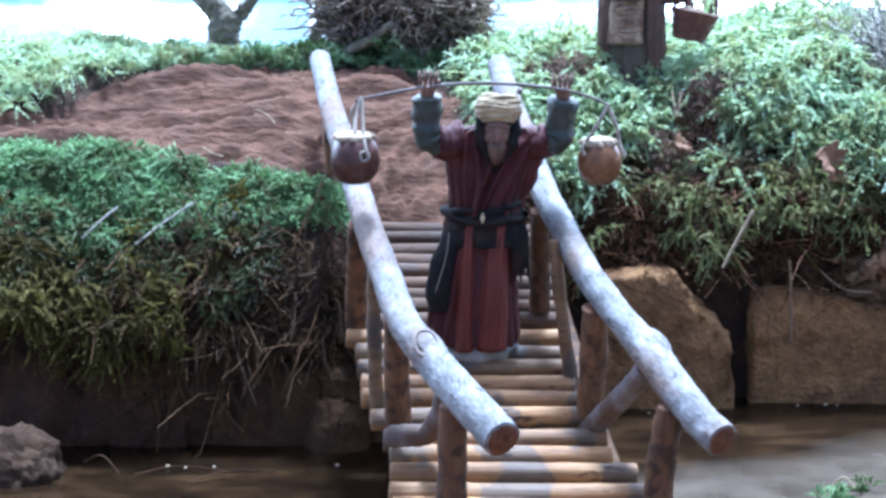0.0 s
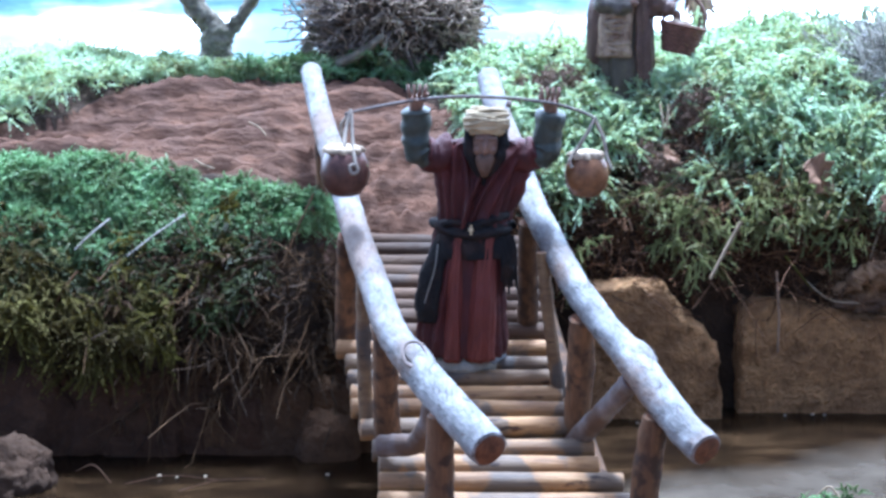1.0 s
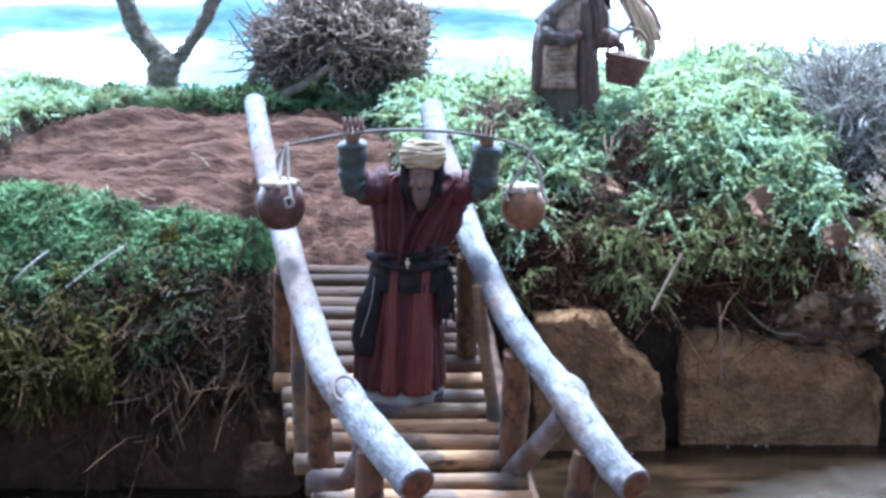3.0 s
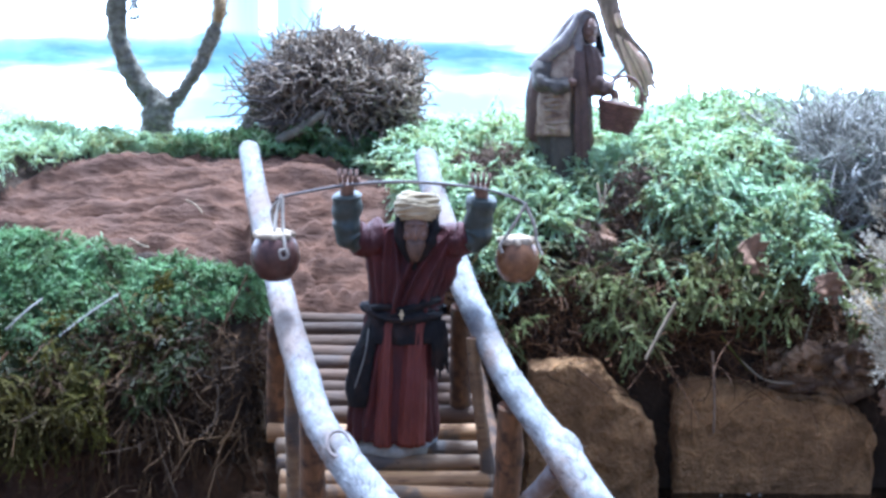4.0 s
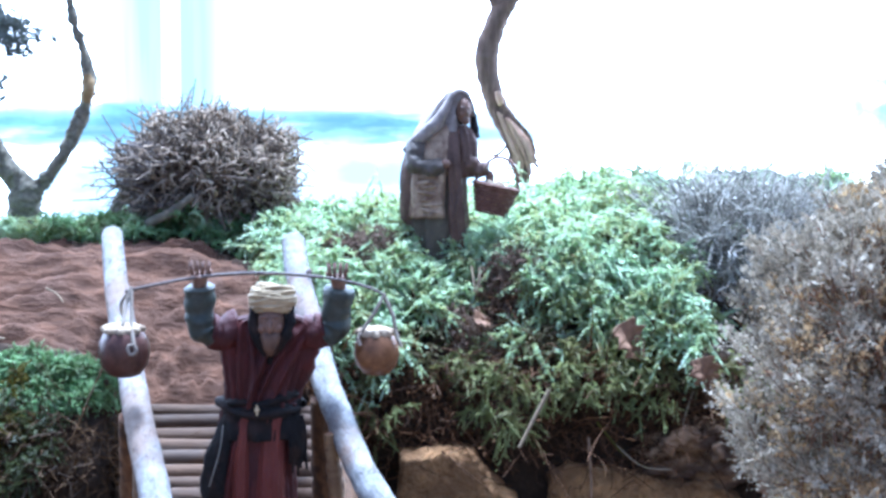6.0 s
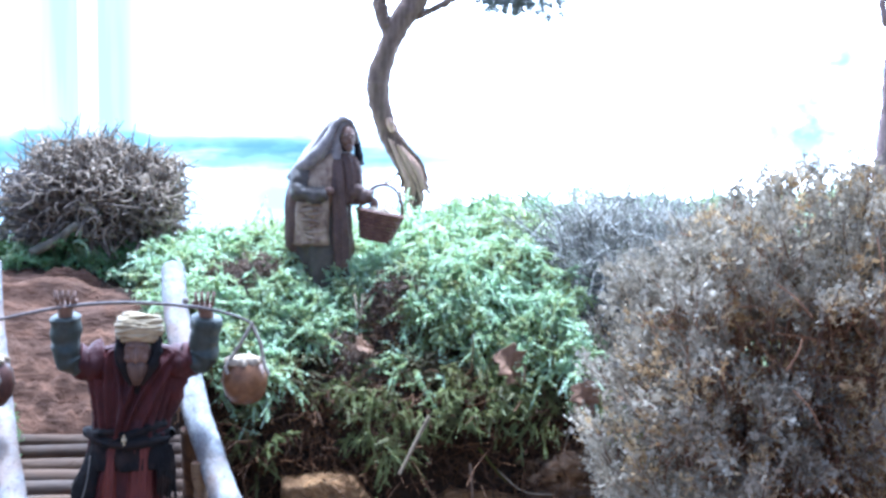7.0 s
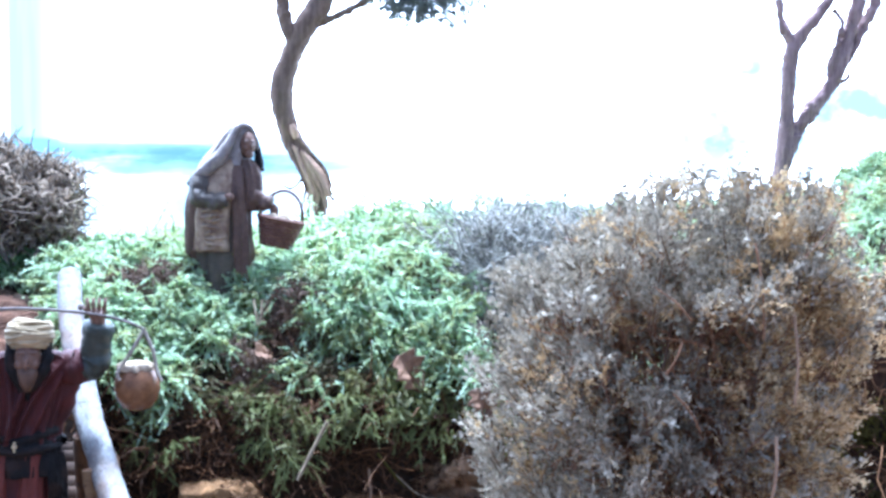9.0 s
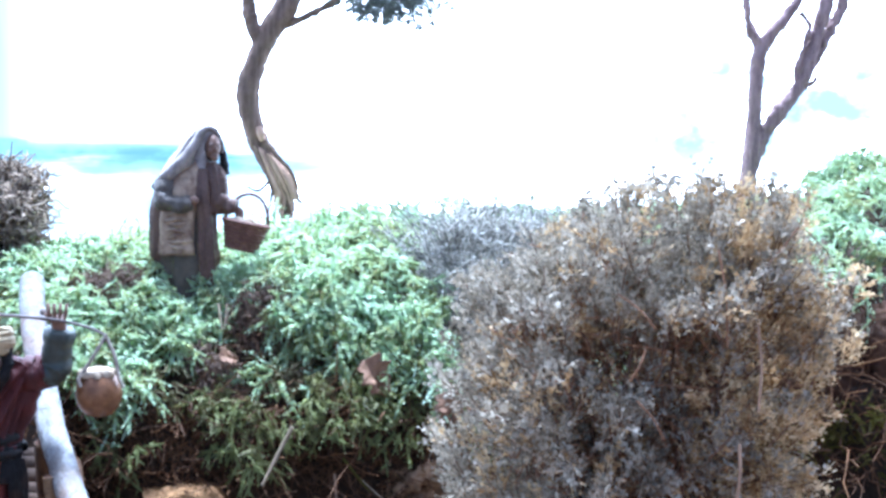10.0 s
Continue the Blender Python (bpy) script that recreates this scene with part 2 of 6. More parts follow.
M_BRASS = surface("brass_buckle", (0.4, 0.3, 0.15), (0.6, 0.48, 0.28), 200, 600, 0.35, 0)
M_CLAY = surface("fired_clay", (0.06, 0.026, 0.011), (0.27, 0.128, 0.052), 60, 260, 0.32, 0.0006)
M_CLAY_DARK = surface("dark_fired_clay", (0.025, 0.014, 0.012), (0.14, 0.066, 0.046), 75, 260, 0.35, 0.0006)
M_CLOTH = surface("cream_cloth", (0.20, 0.145, 0.085), (0.52, 0.42, 0.29), 130, 500, 0.9, 0.0014)
M_ROPE = surface("hemp_rope", (0.16, 0.13, 0.10), (0.38, 0.33, 0.26), 200, 700, 0.9, 0.0003)
M_POLE = surface("dark_stick", (0.07, 0.055, 0.05), (0.18, 0.15, 0.13), 100, 400, 0.6, 0.0003)
M_MANTLE = surface("painted_brown_mantle", (0.050, 0.028, 0.019), (0.17, 0.100, 0.066), 60, 300, 0.5, 0.0008)
M_HOOD = surface("painted_grey_hood", (0.10, 0.08, 0.068), (0.44, 0.37, 0.32), 60, 300, 0.5, 0.0008)
M_TUNIC = surface("painted_beige_tunic", (0.15, 0.090, 0.050), (0.56, 0.41, 0.26), 110, 300, 0.55, 0.003, None, (0.20, 0.12, 0.075))
M_SKIRT = surface("painted_olive_skirt", (0.048, 0.038, 0.024), (0.135, 0.108, 0.070), 50, 300, 0.5, 0.0008)
M_SKIN_DARK = surface("painted_dark_skin", (0.12, 0.08, 0.06), (0.29, 0.20, 0.15), 120, 400, 0.5, 0.0006)
M_SLEEVE = surface("painted_grey_sleeve", (0.035, 0.031, 0.025), (0.16, 0.125, 0.092), 110, 400, 0.5, 0.002)
M_WICKER = surface("wicker", (0.08, 0.035, 0.022), (0.22, 0.11, 0.07), 100, 400, 0.6, 0.0005)
M_PLASTER = surface("grey_plaster", (0.20, 0.20, 0.20), (0.32, 0.31, 0.30), 2, 20, 0.9, 0.002)


def build_water(nt, bsdf):
    mud = ramp(nt, tex_noise(nt, 14, 5, 0.6, (1, 2.5, 1)), [(0.35, (0.006, 0.0035, 0.002)), (0.5, (0.014, 0.008, 0.0035)), (0.68, (0.040, 0.023, 0.010))])
    sand = ramp(nt, tex_noise(nt, 20, 5, 0.6), [(0.3, (0.042, 0.033, 0.023)), (0.7, (0.105, 0.086, 0.063))])
    xyz = nt.nodes.new("ShaderNodeSeparateXYZ")
    co = nt.nodes.new("ShaderNodeTexCoord")
    nt.links.new(co.outputs["Object"], xyz.inputs[0])
    lie = nt.nodes.new("ShaderNodeMath")
    lie.operation = "MULTIPLY_ADD"
    lie.inputs[1].default_value = -1.2
    nt.links.new(xyz.outputs[1], lie.inputs[0])
    across = nt.nodes.new("ShaderNodeMath")
    across.operation = "MULTIPLY"
    across.inputs[1].default_value = 0.6
    nt.links.new(xyz.outputs[0], across.inputs[0])
    nt.links.new(across.outputs[0], lie.inputs[2])
    wob = nt.nodes.new("ShaderNodeMath")
    wob.operation = "MULTIPLY_ADD"
    wob.inputs[1].default_value = 0.16
    nt.links.new(tex_noise(nt, 9, 4, 0.6), wob.inputs[0])
    nt.links.new(lie.outputs[0], wob.inputs[2])
    silt = mix(nt, ramp(nt, wob.outputs[0], [(0.13, (0, 0, 0)), (0.21, (1, 1, 1))]), mud, sand)
    nt.links.new(silt, bsdf.inputs["Base Color"])
    bsdf.inputs["Roughness"].default_value = 0.22
    bsdf.inputs["IOR"].default_value = 1.33
    bsdf.inputs["Specular IOR Level"].default_value = 0.3
    bump(nt, bsdf, tex_noise(nt, 40, 2, 0.5), 0.0012, 0.5)


M_WATER = mat("muddy_water", build_water)


def build_backdrop(nt, bsdf):
    # bright daylight outside with pale blue-green streaks and a band of far hills
    nt.nodes.remove(bsdf)
    co = nt.nodes.new("ShaderNodeTexCoord")
    xyz = nt.nodes.new("ShaderNodeSeparateXYZ")
    nt.links.new(co.outputs["Object"], xyz.inputs[0])

    def span(out, lo, hi):
        m = nt.nodes.new("ShaderNodeMapRange")
        m.inputs[1].default_value, m.inputs[2].default_value = lo, hi
        nt.links.new(out, m.inputs[0])
        return m.outputs[0]

    def cloud(scale, stretch, lo, hi):
        return ramp(nt, tex_noise(nt, scale, 5, 0.55, stretch), [(lo, (0, 0, 0)), (hi, (1, 1, 1))])

    def firm(mask):
        return ramp(nt, mask, [(0.0, (0, 0, 0)), (0.22, (0.84, 0.84, 0.84)), (0.55, (0.95, 0.95, 0.95)), (0.95, (1, 1, 1))])

    def band(out, a, b, c, d):
        return mix(nt, 1.0, span(out, a, b), span(out, d, c), "MULTIPLY")

    roll = nt.nodes.new("ShaderNodeMath")
    roll.operation = "MULTIPLY_ADD"
    roll.inputs[1].default_value = 0.075
    nt.links.new(tex_noise(nt, 4.0, 4, 0.55), roll.inputs[0])
    nt.links.new(xyz.outputs[2], roll.inputs[2])
    streaks = cloud(2.6, (1.0, 1.0, 9.0), 0.40, 0.56)
    hills = mix(nt, 1.0, band(roll.outputs[0], 0.285, 0.325, 0.345, 0.400), mix(nt, 0.65, (1.0, 1.0, 1.0), streaks), "MULTIPLY")
    hills = mix(nt, 1.0, hills, span(xyz.outputs[0], 0.72, 0.40), "MULTIPLY")
    veil = mix(nt, 1.0, band(xyz.outputs[2], 0.02, 0.10, 0.20, 0.36), cloud(3.2, (1.0, 1.0, 2.6), 0.42, 0.66), "MULTIPLY")
    veil = mix(nt, 1.0, veil, span(xyz.outputs[0], 0.6, 0.2), "MULTIPLY")
    drape = mix(nt, 1.0, band(xyz.outputs[0], -0.47, -0.36, -0.22, -0.14), mix(nt, 0.6, (1.0, 1.0, 1.0), cloud(9.0, (1.0, 1.0, 0.06), 0.38, 0.60)), "MULTIPLY")
    drape = mix(nt, 1.0, drape, span(xyz.outputs[2], 0.10, 0.32), "MULTIPLY")
    fold = band(xyz.outputs[0], -0.315, -0.300, -0.285, -0.270)
    wisps = mix(nt, 1.0, band(xyz.outputs[2], 0.24, 0.34, 0.50, 0.62), cloud(7.5, (1.0, 1.0, 1.2), 0.50, 0.62), "MULTIPLY")
    wisps = mix(nt, 1.0, wisps, span(xyz.outputs[0], 1.12, 1.32), "MULTIPLY")
    col = mix(nt, firm(veil), (1.0, 1.0, 1.0), (0.115, 0.150, 0.160))
    col = mix(nt, firm(drape), col, (0.098, 0.140, 0.150))
    col = mix(nt, firm(fold), col, (0.25, 0.25, 0.25))
    col = mix(nt, firm(wisps), col, (0.085, 0.125, 0.135))
    col = mix(nt, firm(hills), col, mix(nt, cloud(7.0, (1.0, 1.0, 2.2), 0.42, 0.62), (0.058, 0.098, 0.108), (0.036, 0.062, 0.068)))
    em = nt.nodes.new("ShaderNodeEmission")
    nt.links.new(col, em.inputs[0])
    em.inputs[1].default_value = 4.2
    nt.links.new(em.outputs[0], nt.nodes["Material Output"].inputs[0])


M_BACKDROP = mat("bright_daylight", build_backdrop)


# ---------------------------------------------------------------- mesh helpers
def mesh_from(name, verts, faces, mats, index=None, smooth=True):
    me = bpy.data.meshes.new(name)
    verts = np.asarray(verts, np.float32)
    if isinstance(faces, np.ndarray):
        n, k = faces.shape
        me.vertices.add(len(verts))
        me.vertices.foreach_set("co", verts.ravel())
        me.loops.add(n * k)
        me.loops.foreach_set("vertex_index", faces.astype(np.int32).ravel())
        me.polygons.add(n)
        me.polygons.foreach_set("loop_start", np.arange(0, n * k, k, dtype=np.int32))
        me.update(calc_edges=True)
    else:
        me.from_pydata(verts.tolist(), [], [tuple(f) for f in faces])
    for m in mats if isinstance(mats, (list, tuple)) else [mats]:
        me.materials.append(m)
    if index is not None:
        me.polygons.foreach_set("material_index", np.asarray(index, np.int32))
    if smooth:
        me.polygons.foreach_set("use_smooth", np.ones(len(me.polygons), bool))
    me.update()
    return me


class Shape:
    """Collects verts and faces of one part, with a material slot for each piece."""
    def __init__(self):
        self.v, self.f, self.m = [], [], []

    def add(self, verts, faces, slot=0):
        o = len(self.v)
        self.v += [tuple(p) for p in verts]
        self.f += [tuple(i + o for i in f) for f in faces]
        self.m += [slot] * len(faces)
        return self

    def mesh(self, name, mats, smooth=True):
        return mesh_from(name, self.v, self.f, mats, self.m, smooth)


def part(name, shape, material, parent, label="", smooth=True):
    ob = new(name, shape.mesh(name, material, smooth) if isinstance(shape, Shape) else shape)
    ob.parent = parent
    if label:
        ob["label"] = label
    return ob


def thing(name, shape, material, label, category, group="", kind="", smooth=True):
    ob = new(name, shape.mesh(name, material, smooth) if isinstance(shape, Shape) else shape)
    return tagged(ob, label, category, group, kind)


def empty(name, at, label, category, group=""):
    ob = new(name)
    ob.location = at
    ob.empty_display_size = 0.02
    return tagged(ob, label, category, group)


def smooth_path(points, n):
    """n points on a Catmull-Rom curve through the given ones."""
    p = np.array(points, float)
    p = np.vstack([2 * p[0] - p[1], p, 2 * p[-1] - p[-2]])
    out = []
    for u in np.linspace(0, len(p) - 3, n):
        i = min(int(u), len(p) - 4)
        t = u - i
        a, b, c, d = p[i:i + 4]
        out.append(0.5 * (2 * b + (c - a) * t + (2 * a - 5 * b + 4 * c - d) * t * t + (3 * b - a - 3 * c + d) * t ** 3))
    return np.array(out)


def tube(shape, path, radii, sides=10, slot=0, cap=True, rough=0.0, seed=0, cap_slot=None, round_end=True, grain=0.0, pitch=120.0):
    """A tapered stick along a path, uneven by rough, with rounded or sawn ends."""
    rng = np.random.default_rng(seed)
    path = np.asarray(path, float)
    n = len(path)
    radii = np.interp(np.linspace(0, 1, n), np.linspace(0, 1, len(np.atleast_1d(radii))), np.atleast_1d(radii)) if np.ndim(radii) else np.full(n, radii)
    d = np.gradient(path, axis=0)
    d /= np.linalg.norm(d, axis=1, keepdims=True) + 1e-12
    lean = np.abs(d).mean(0)
    ref = np.eye(3)[int(np.argmin(lean))]
    verts = []
    ang = np.linspace(0, 2 * np.pi, sides, endpoint=False)
    lump = rng.normal(0, 1, (3, 4))
    for i in range(n):
        u = np.cross(ref, d[i])
        u /= np.linalg.norm(u)
        w = np.cross(d[i], u)
        k = i / max(1, n - 1)
        wob = 1 + rough * (np.sin(ang + lump[0, 0] + 5 * k) * lump[1, 0] + np.sin(2 * ang + lump[0, 1] - 9 * k) * lump[1, 1] + np.sin(k * 23 + lump[0, 2]) * lump[1, 2]) * 0.5
        r = radii[i] * wob
        if grain:
            for j in range(sides):
                q = Vector(path[i] + r[j] * (math.cos(ang[j]) * u + math.sin(ang[j]) * w))
                r[j] += grain * noise.fractal(q * pitch + Vector((seed, 0, 0)), 0.8, 2.1, 3)
        verts.append(path[i] + np.outer(np.cos(ang) * r, u) + np.outer(np.sin(ang) * r, w))
    faces = []
    allv = [v for ring in verts for v in ring]
    for i in range(n - 1):
        for j in range(sides):
            a, b = i * sides + j, i * sides + (j + 1) % sides
            faces.append((a, b, b + sides, a + sides))
    shape.add(allv, faces, slot)
    if cap:
        cs = slot if cap_slot is None else cap_slot
        for end, ring, sgn in ((0, verts[0], -1), (n - 1, verts[-1], 1)):
            c = path[end]
            r = radii[end]
            bev = c + (ring - c) * 0.86 + sgn * d[end] * r * 0.12
            mid = c + sgn * d[end] * r * (0.16 if round_end else 0.12)
            vs = list(ring) + list(bev) + [mid]
            fs = []
            for j in range(sides):
                k = (j + 1) % sides
                q = (j, k, k + sides, j + sides)
                tcap = (j + sides, k + sides, 2 * sides)
                fs += [q if sgn > 0 else q[::-1], tcap if sgn > 0 else tcap[::-1]]
            o = len(shape.v)
            shape.v += [tuple(p) for p in vs]
            shape.f += [tuple(i + o for i in f) for f in fs]
            shape.m += [slot if len(f) == 4 else cs for f in fs]
    return shape


def loft(shape, rings, sides=48, slot=0, close=True, crumple=0.0):
    """Rings of (x, y, z, rx, ry, fold depth, fold count, phase): a hanging, folded form."""
    o = len(shape.v)
    ang = np.linspace(0, 2 * np.pi, sides, endpoint=False)
    vs = []
    if crumple:
        rings = [(*q[:5], 1.7 * q[5], rings[0][6], q[7]) for q in smooth_path(rings, 6 * (len(rings) - 1) + 1)]
    for x, y, z, rx, ry, fd, fn, ph in rings:
        w = 1 + fd * (np.sin(fn * ang + ph) + 0.5 * np.sin((fn * 1.7 // 1) * ang + 1.3 * ph + 1) + 0.35 * np.sin((fn * 2 + 1) * ang + 2.1 * ph))
        ring = np.stack([x + rx * w * np.cos(ang), y + ry * w * np.sin(ang), np.full(sides, z)], 1)
        if crumple:
            for j in range(sides):
                q = Vector(ring[j])
                k = noise.fractal(Vector((q.x * 95 + 5 * slot, q.y * 95, q.z * 26)), 0.8, 2.1, 3) + 0.5 * noise.noise(q * 150)
                ring[j, :2] += crumple * k * np.array([math.cos(ang[j]), math.sin(ang[j])])
        vs.append(ring)
    n = len(vs)
    fs = [(i * sides + j, i * sides + (j + 1) % sides, (i + 1) * sides + (j + 1) % sides, (i + 1) * sides + j) for i in range(n - 1) for j in range(sides)]
    verts = [tuple(p) for r in vs for p in r]
    if close:
        verts += [tuple(vs[0].mean(0)), tuple(vs[-1].mean(0))]
        b = n * sides
        fs += [((j + 1) % sides, j, b) for j in range(sides)]
        fs += [((n - 1) * sides + j, (n - 1) * sides + (j + 1) % sides, b + 1) for j in range(sides)]
    shape.add(verts, fs, slot)
    return shape


def draped(shape, rings, folds, sides=132, slot=0, crumple=0.0012, rows=46):
    """Cloth hung round rings of (x, y, z, rx, ry). folds: (turn at the bottom, turn at the top, width, depth) of each ridge, turns in radians from the front."""
    o = len(shape.v)
    path = smooth_path(rings, rows)
    turn = np.linspace(-np.pi, np.pi, sides, endpoint=False)
    vs = []
    for i, (x, y, z, rx, ry) in enumerate(path):
        k = i / (rows - 1)
        out = np.zeros(sides)
        for f, (a0, a1, wide, deep) in enumerate(folds):
            mid = a0 + (a1 - a0) * k + 0.07 * math.sin(5 * k + 2.1 * f)
            da = (turn - mid + np.pi) % (2 * np.pi) - np.pi
            fade = 0.45 + 0.55 * math.sin(math.pi * min(1, max(0, 0.15 + 0.75 * k + 0.12 * math.sin(3 * f))))
            out += deep * fade * (np.exp(-(da / wide) ** 2) - 0.75 * np.exp(-((da - 1.25 * wide) / (0.55 * wide)) ** 2))
        ring = np.stack([x + rx * np.sin(turn), y - ry * np.cos(turn), np.full(sides, z)], 1)
        for j in range(sides):
            q = Vector(ring[j])
            r = out[j] + crumple * (noise.fractal(Vector((q.x * 110, q.y * 110, q.z * 45 + 3 * slot)), 0.8, 2.1, 3) + 0.5 * noise.noise(q * 240))
            ring[j] += (r * math.sin(turn[j]), -r * math.cos(turn[j]), 0.4 * r * math.sin(40 * z))
        vs.append(ring)
    fs = [(i * sides + j, i * sides + (j + 1) % sides, (i + 1) * sides + (j + 1) % sides, (i + 1) * sides + j) for i in range(rows - 1) for j in range(sides)]
    verts = [tuple(p) for r in vs for p in r] + [tuple(vs[0].mean(0)), tuple(vs[-1].mean(0))]
    b = rows * sides
    fs += [((j + 1) % sides, j, b) for j in range(sides)] + [((rows - 1) * sides + j, (rows - 1) * sides + (j + 1) % sides, b + 1) for j in range(sides)]
    shape.add(verts, fs, slot)
    return shape


def ball(shape, at, radii, slot=0, seg=16, rings=10, lump=0.0, seed=0, turn=None):
    rng = np.random.default_rng(seed)
    ph = rng.uniform(0, 6, 6)
    vs, fs = [], []
    for i in range(rings + 1):
        th = np.pi * i / rings
        for j in range(seg):
            a = 2 * np.pi * j / seg
            d = np.array([np.sin(th) * np.cos(a), np.sin(th) * np.sin(a), np.cos(th)])
            k = 1 + lump * (np.sin(3 * d[0] + ph[0]) + np.sin(4 * d[1] + ph[1]) + np.sin(5 * d[2] + ph[2]) + 0.5 * np.sin(9 * d[0] + 7 * d[1] + ph[3]))
            p = d * k * np.array(radii)
            if turn is not None:
                p = np.array(turn @ Vector(p))
            vs.append(p + np.array(at))
    for i in range(rings):
        for j in range(seg):
            a, b = i * seg + j, i * seg + (j + 1) % seg
            fs.append((a, a + seg, b + seg, b))
    shape.add(vs, fs, slot)
    return shape


# ---------------------------------------------------------------- the lie of the land
def smooth(a, b, v):
    t = np.clip((v - a) / (b - a), 0, 1)
    return t * t * (3 - 2 * t)


def wavy(x, y, s, seed=0.0):
    """Cheap smooth unevenness, about -1 to 1."""
    return (np.sin(x * s + 1.3 * np.sin(y * s * 0.7 + seed) + seed) * np.cos(y * s * 1.1 + 1.7 * np.sin(x * s * 0.6 + 2 * seed))
            + 0.5 * np.sin(2.3 * (x + 0.6 * y) * s + 3 * seed) * np.cos(2.1 * (y - 0.5 * x) * s + seed))/1.4


LEFT_Y = [-9, 0.086, 0.092, 0.100, 0.1155, 0.174, 0.2, 0.31, 0.35, 0.46, 0.62, 0.9, 1.5, 9]
LEFT_Z = [-0.02, -0.02, 0.05, 0.112, 0.142, 0.196, 0.209, 0.247, 0.247, 0.243, 0.235, 0.1, -0.7, -0.7]
MID_Y = [-9, 0.150, 0.165, 0.178, 0.204, 0.24, 0.29, 0.34, 0.46, 0.62, 0.9, 1.5, 9]
MID_Z = [-0.02, -0.02, 0.09, 0.140, 0.166, 0.208, 0.241, 0.246, 0.243, 0.235, 0.1, -0.7, -0.7]
RIGHT_Y = [-9, 0.215, 0.225, 0.238, 0.2875, 0.305, 0.33, 0.40, 0.47, 0.62, 0.9, 1.5, 9]
RIGHT_Z = [-0.02, -0.02, 0.11, 0.160, 0.216, 0.240, 0.246, 0.258, 0.262, 0.240, 0.1, -0.7, -0.7]


def height(x, y):
    x, y = np.asarray(x, float), np.asarray(y, float)
    wig = 0.008 * wavy(x, 0 * y, 25, 1.0)
    left = np.interp(y + wig, LEFT_Y, LEFT_Z)
    mid = np.interp(y, MID_Y, MID_Z)
    rise = 0.030 * smooth(0.18, 0.38, x) + 0.06 * smooth(0.71, 0.88, x)
    right = np.interp(y + wig, RIGHT_Y, RIGHT_Z)
    dip = smooth(0.335, 0.395, x) * (1 - smooth(0.56, 0.66, x)) * smooth(0.245, 0.29, y) * (1 - smooth(0.42, 0.50, y))
    right = right - 0.058 * dip + rise * smooth(0.1, 0.28, right)
    up = smooth(0.15, 0.20, y)
    a, b = smooth(-0.096 - 0.06 * up, -0.072 + 0.02 * up, x), smooth(0.045, 0.10, x)
    z = left * (1 - a) + (mid * (1 - b) + right * b) * a
    z = z + 0.013 * smooth(-0.31, -0.18, x) * (1 - smooth(-0.055, 0.005, x)) * smooth(0.22, 0.33, y) * (1 - smooth(0.355, 0.42, y))
    z = z + 0.022 * smooth(-0.20, -0.30, x) * smooth(0.25, 0.41, y) * (1 - smooth(0.50, 0.60, y))
    z = z + 0.013 * smooth(-0.17, -0.10, x) * (1 - smooth(0.03, 0.10, x)) * smooth(0.372, 0.400, y) * (1 - smooth(0.50, 0.60, y))
    z = z - 0.014 * (1 - smooth(0.5, 1.3, np.hypot((x - 0.168) / 0.042, (y - 0.312) / 0.028)))
    # the low ground beyond the stones and the near bank
    low = 0.075 * smooth(0.50, 0.62, x) * smooth(-0.3, 0.1, y)
    near = 0.05 * smooth(-0.17, -0.27, y) + 0.03 * smooth(0.2, 0.36, x) * smooth(-0.10, -0.2, y)
    floor = np.maximum(low, near)
    z = np.where(z < 0.06, np.maximum(z, floor - 0.02), z)
    away = smooth(1.0, 1.6, np.abs(x - 0.2)) + smooth(-1.0, -1.4, y)
    return z + (-0.72 - z) * np.clip(away, 0, 1)


SOIL = [(-0.60, 0.196), (-0.349, 0.199), (-0.236, 0.188), (-0.146, 0.182), (-0.094, 0.178), (-0.075, 0.152), (-0.07, 0.13), (0.0, 0.13), (0.035, 0.19), (0.036, 0.247), (0.024, 0.29), (-0.008, 0.325), (-0.030, 0.352),
        (-0.11, 0.362), (-0.20, 0.358), (-0.250, 0.322), (-0.311, 0.272), (-0.37, 0.258), (-0.60, 0.240)]


def in_soil(x, y):
    inside = np.zeros(np.shape(x), bool)
    n = len(SOIL)
    for i in range(n):
        (x1, y1), (x2, y2) = SOIL[i], SOIL[(i + 1) % n]
        cross = ((y1 > y) != (y2 > y)) & (x < (x2 - x1) * (y - y1) / (y2 - y1 + 1e-9) + x1)
        inside ^= cross
    return inside


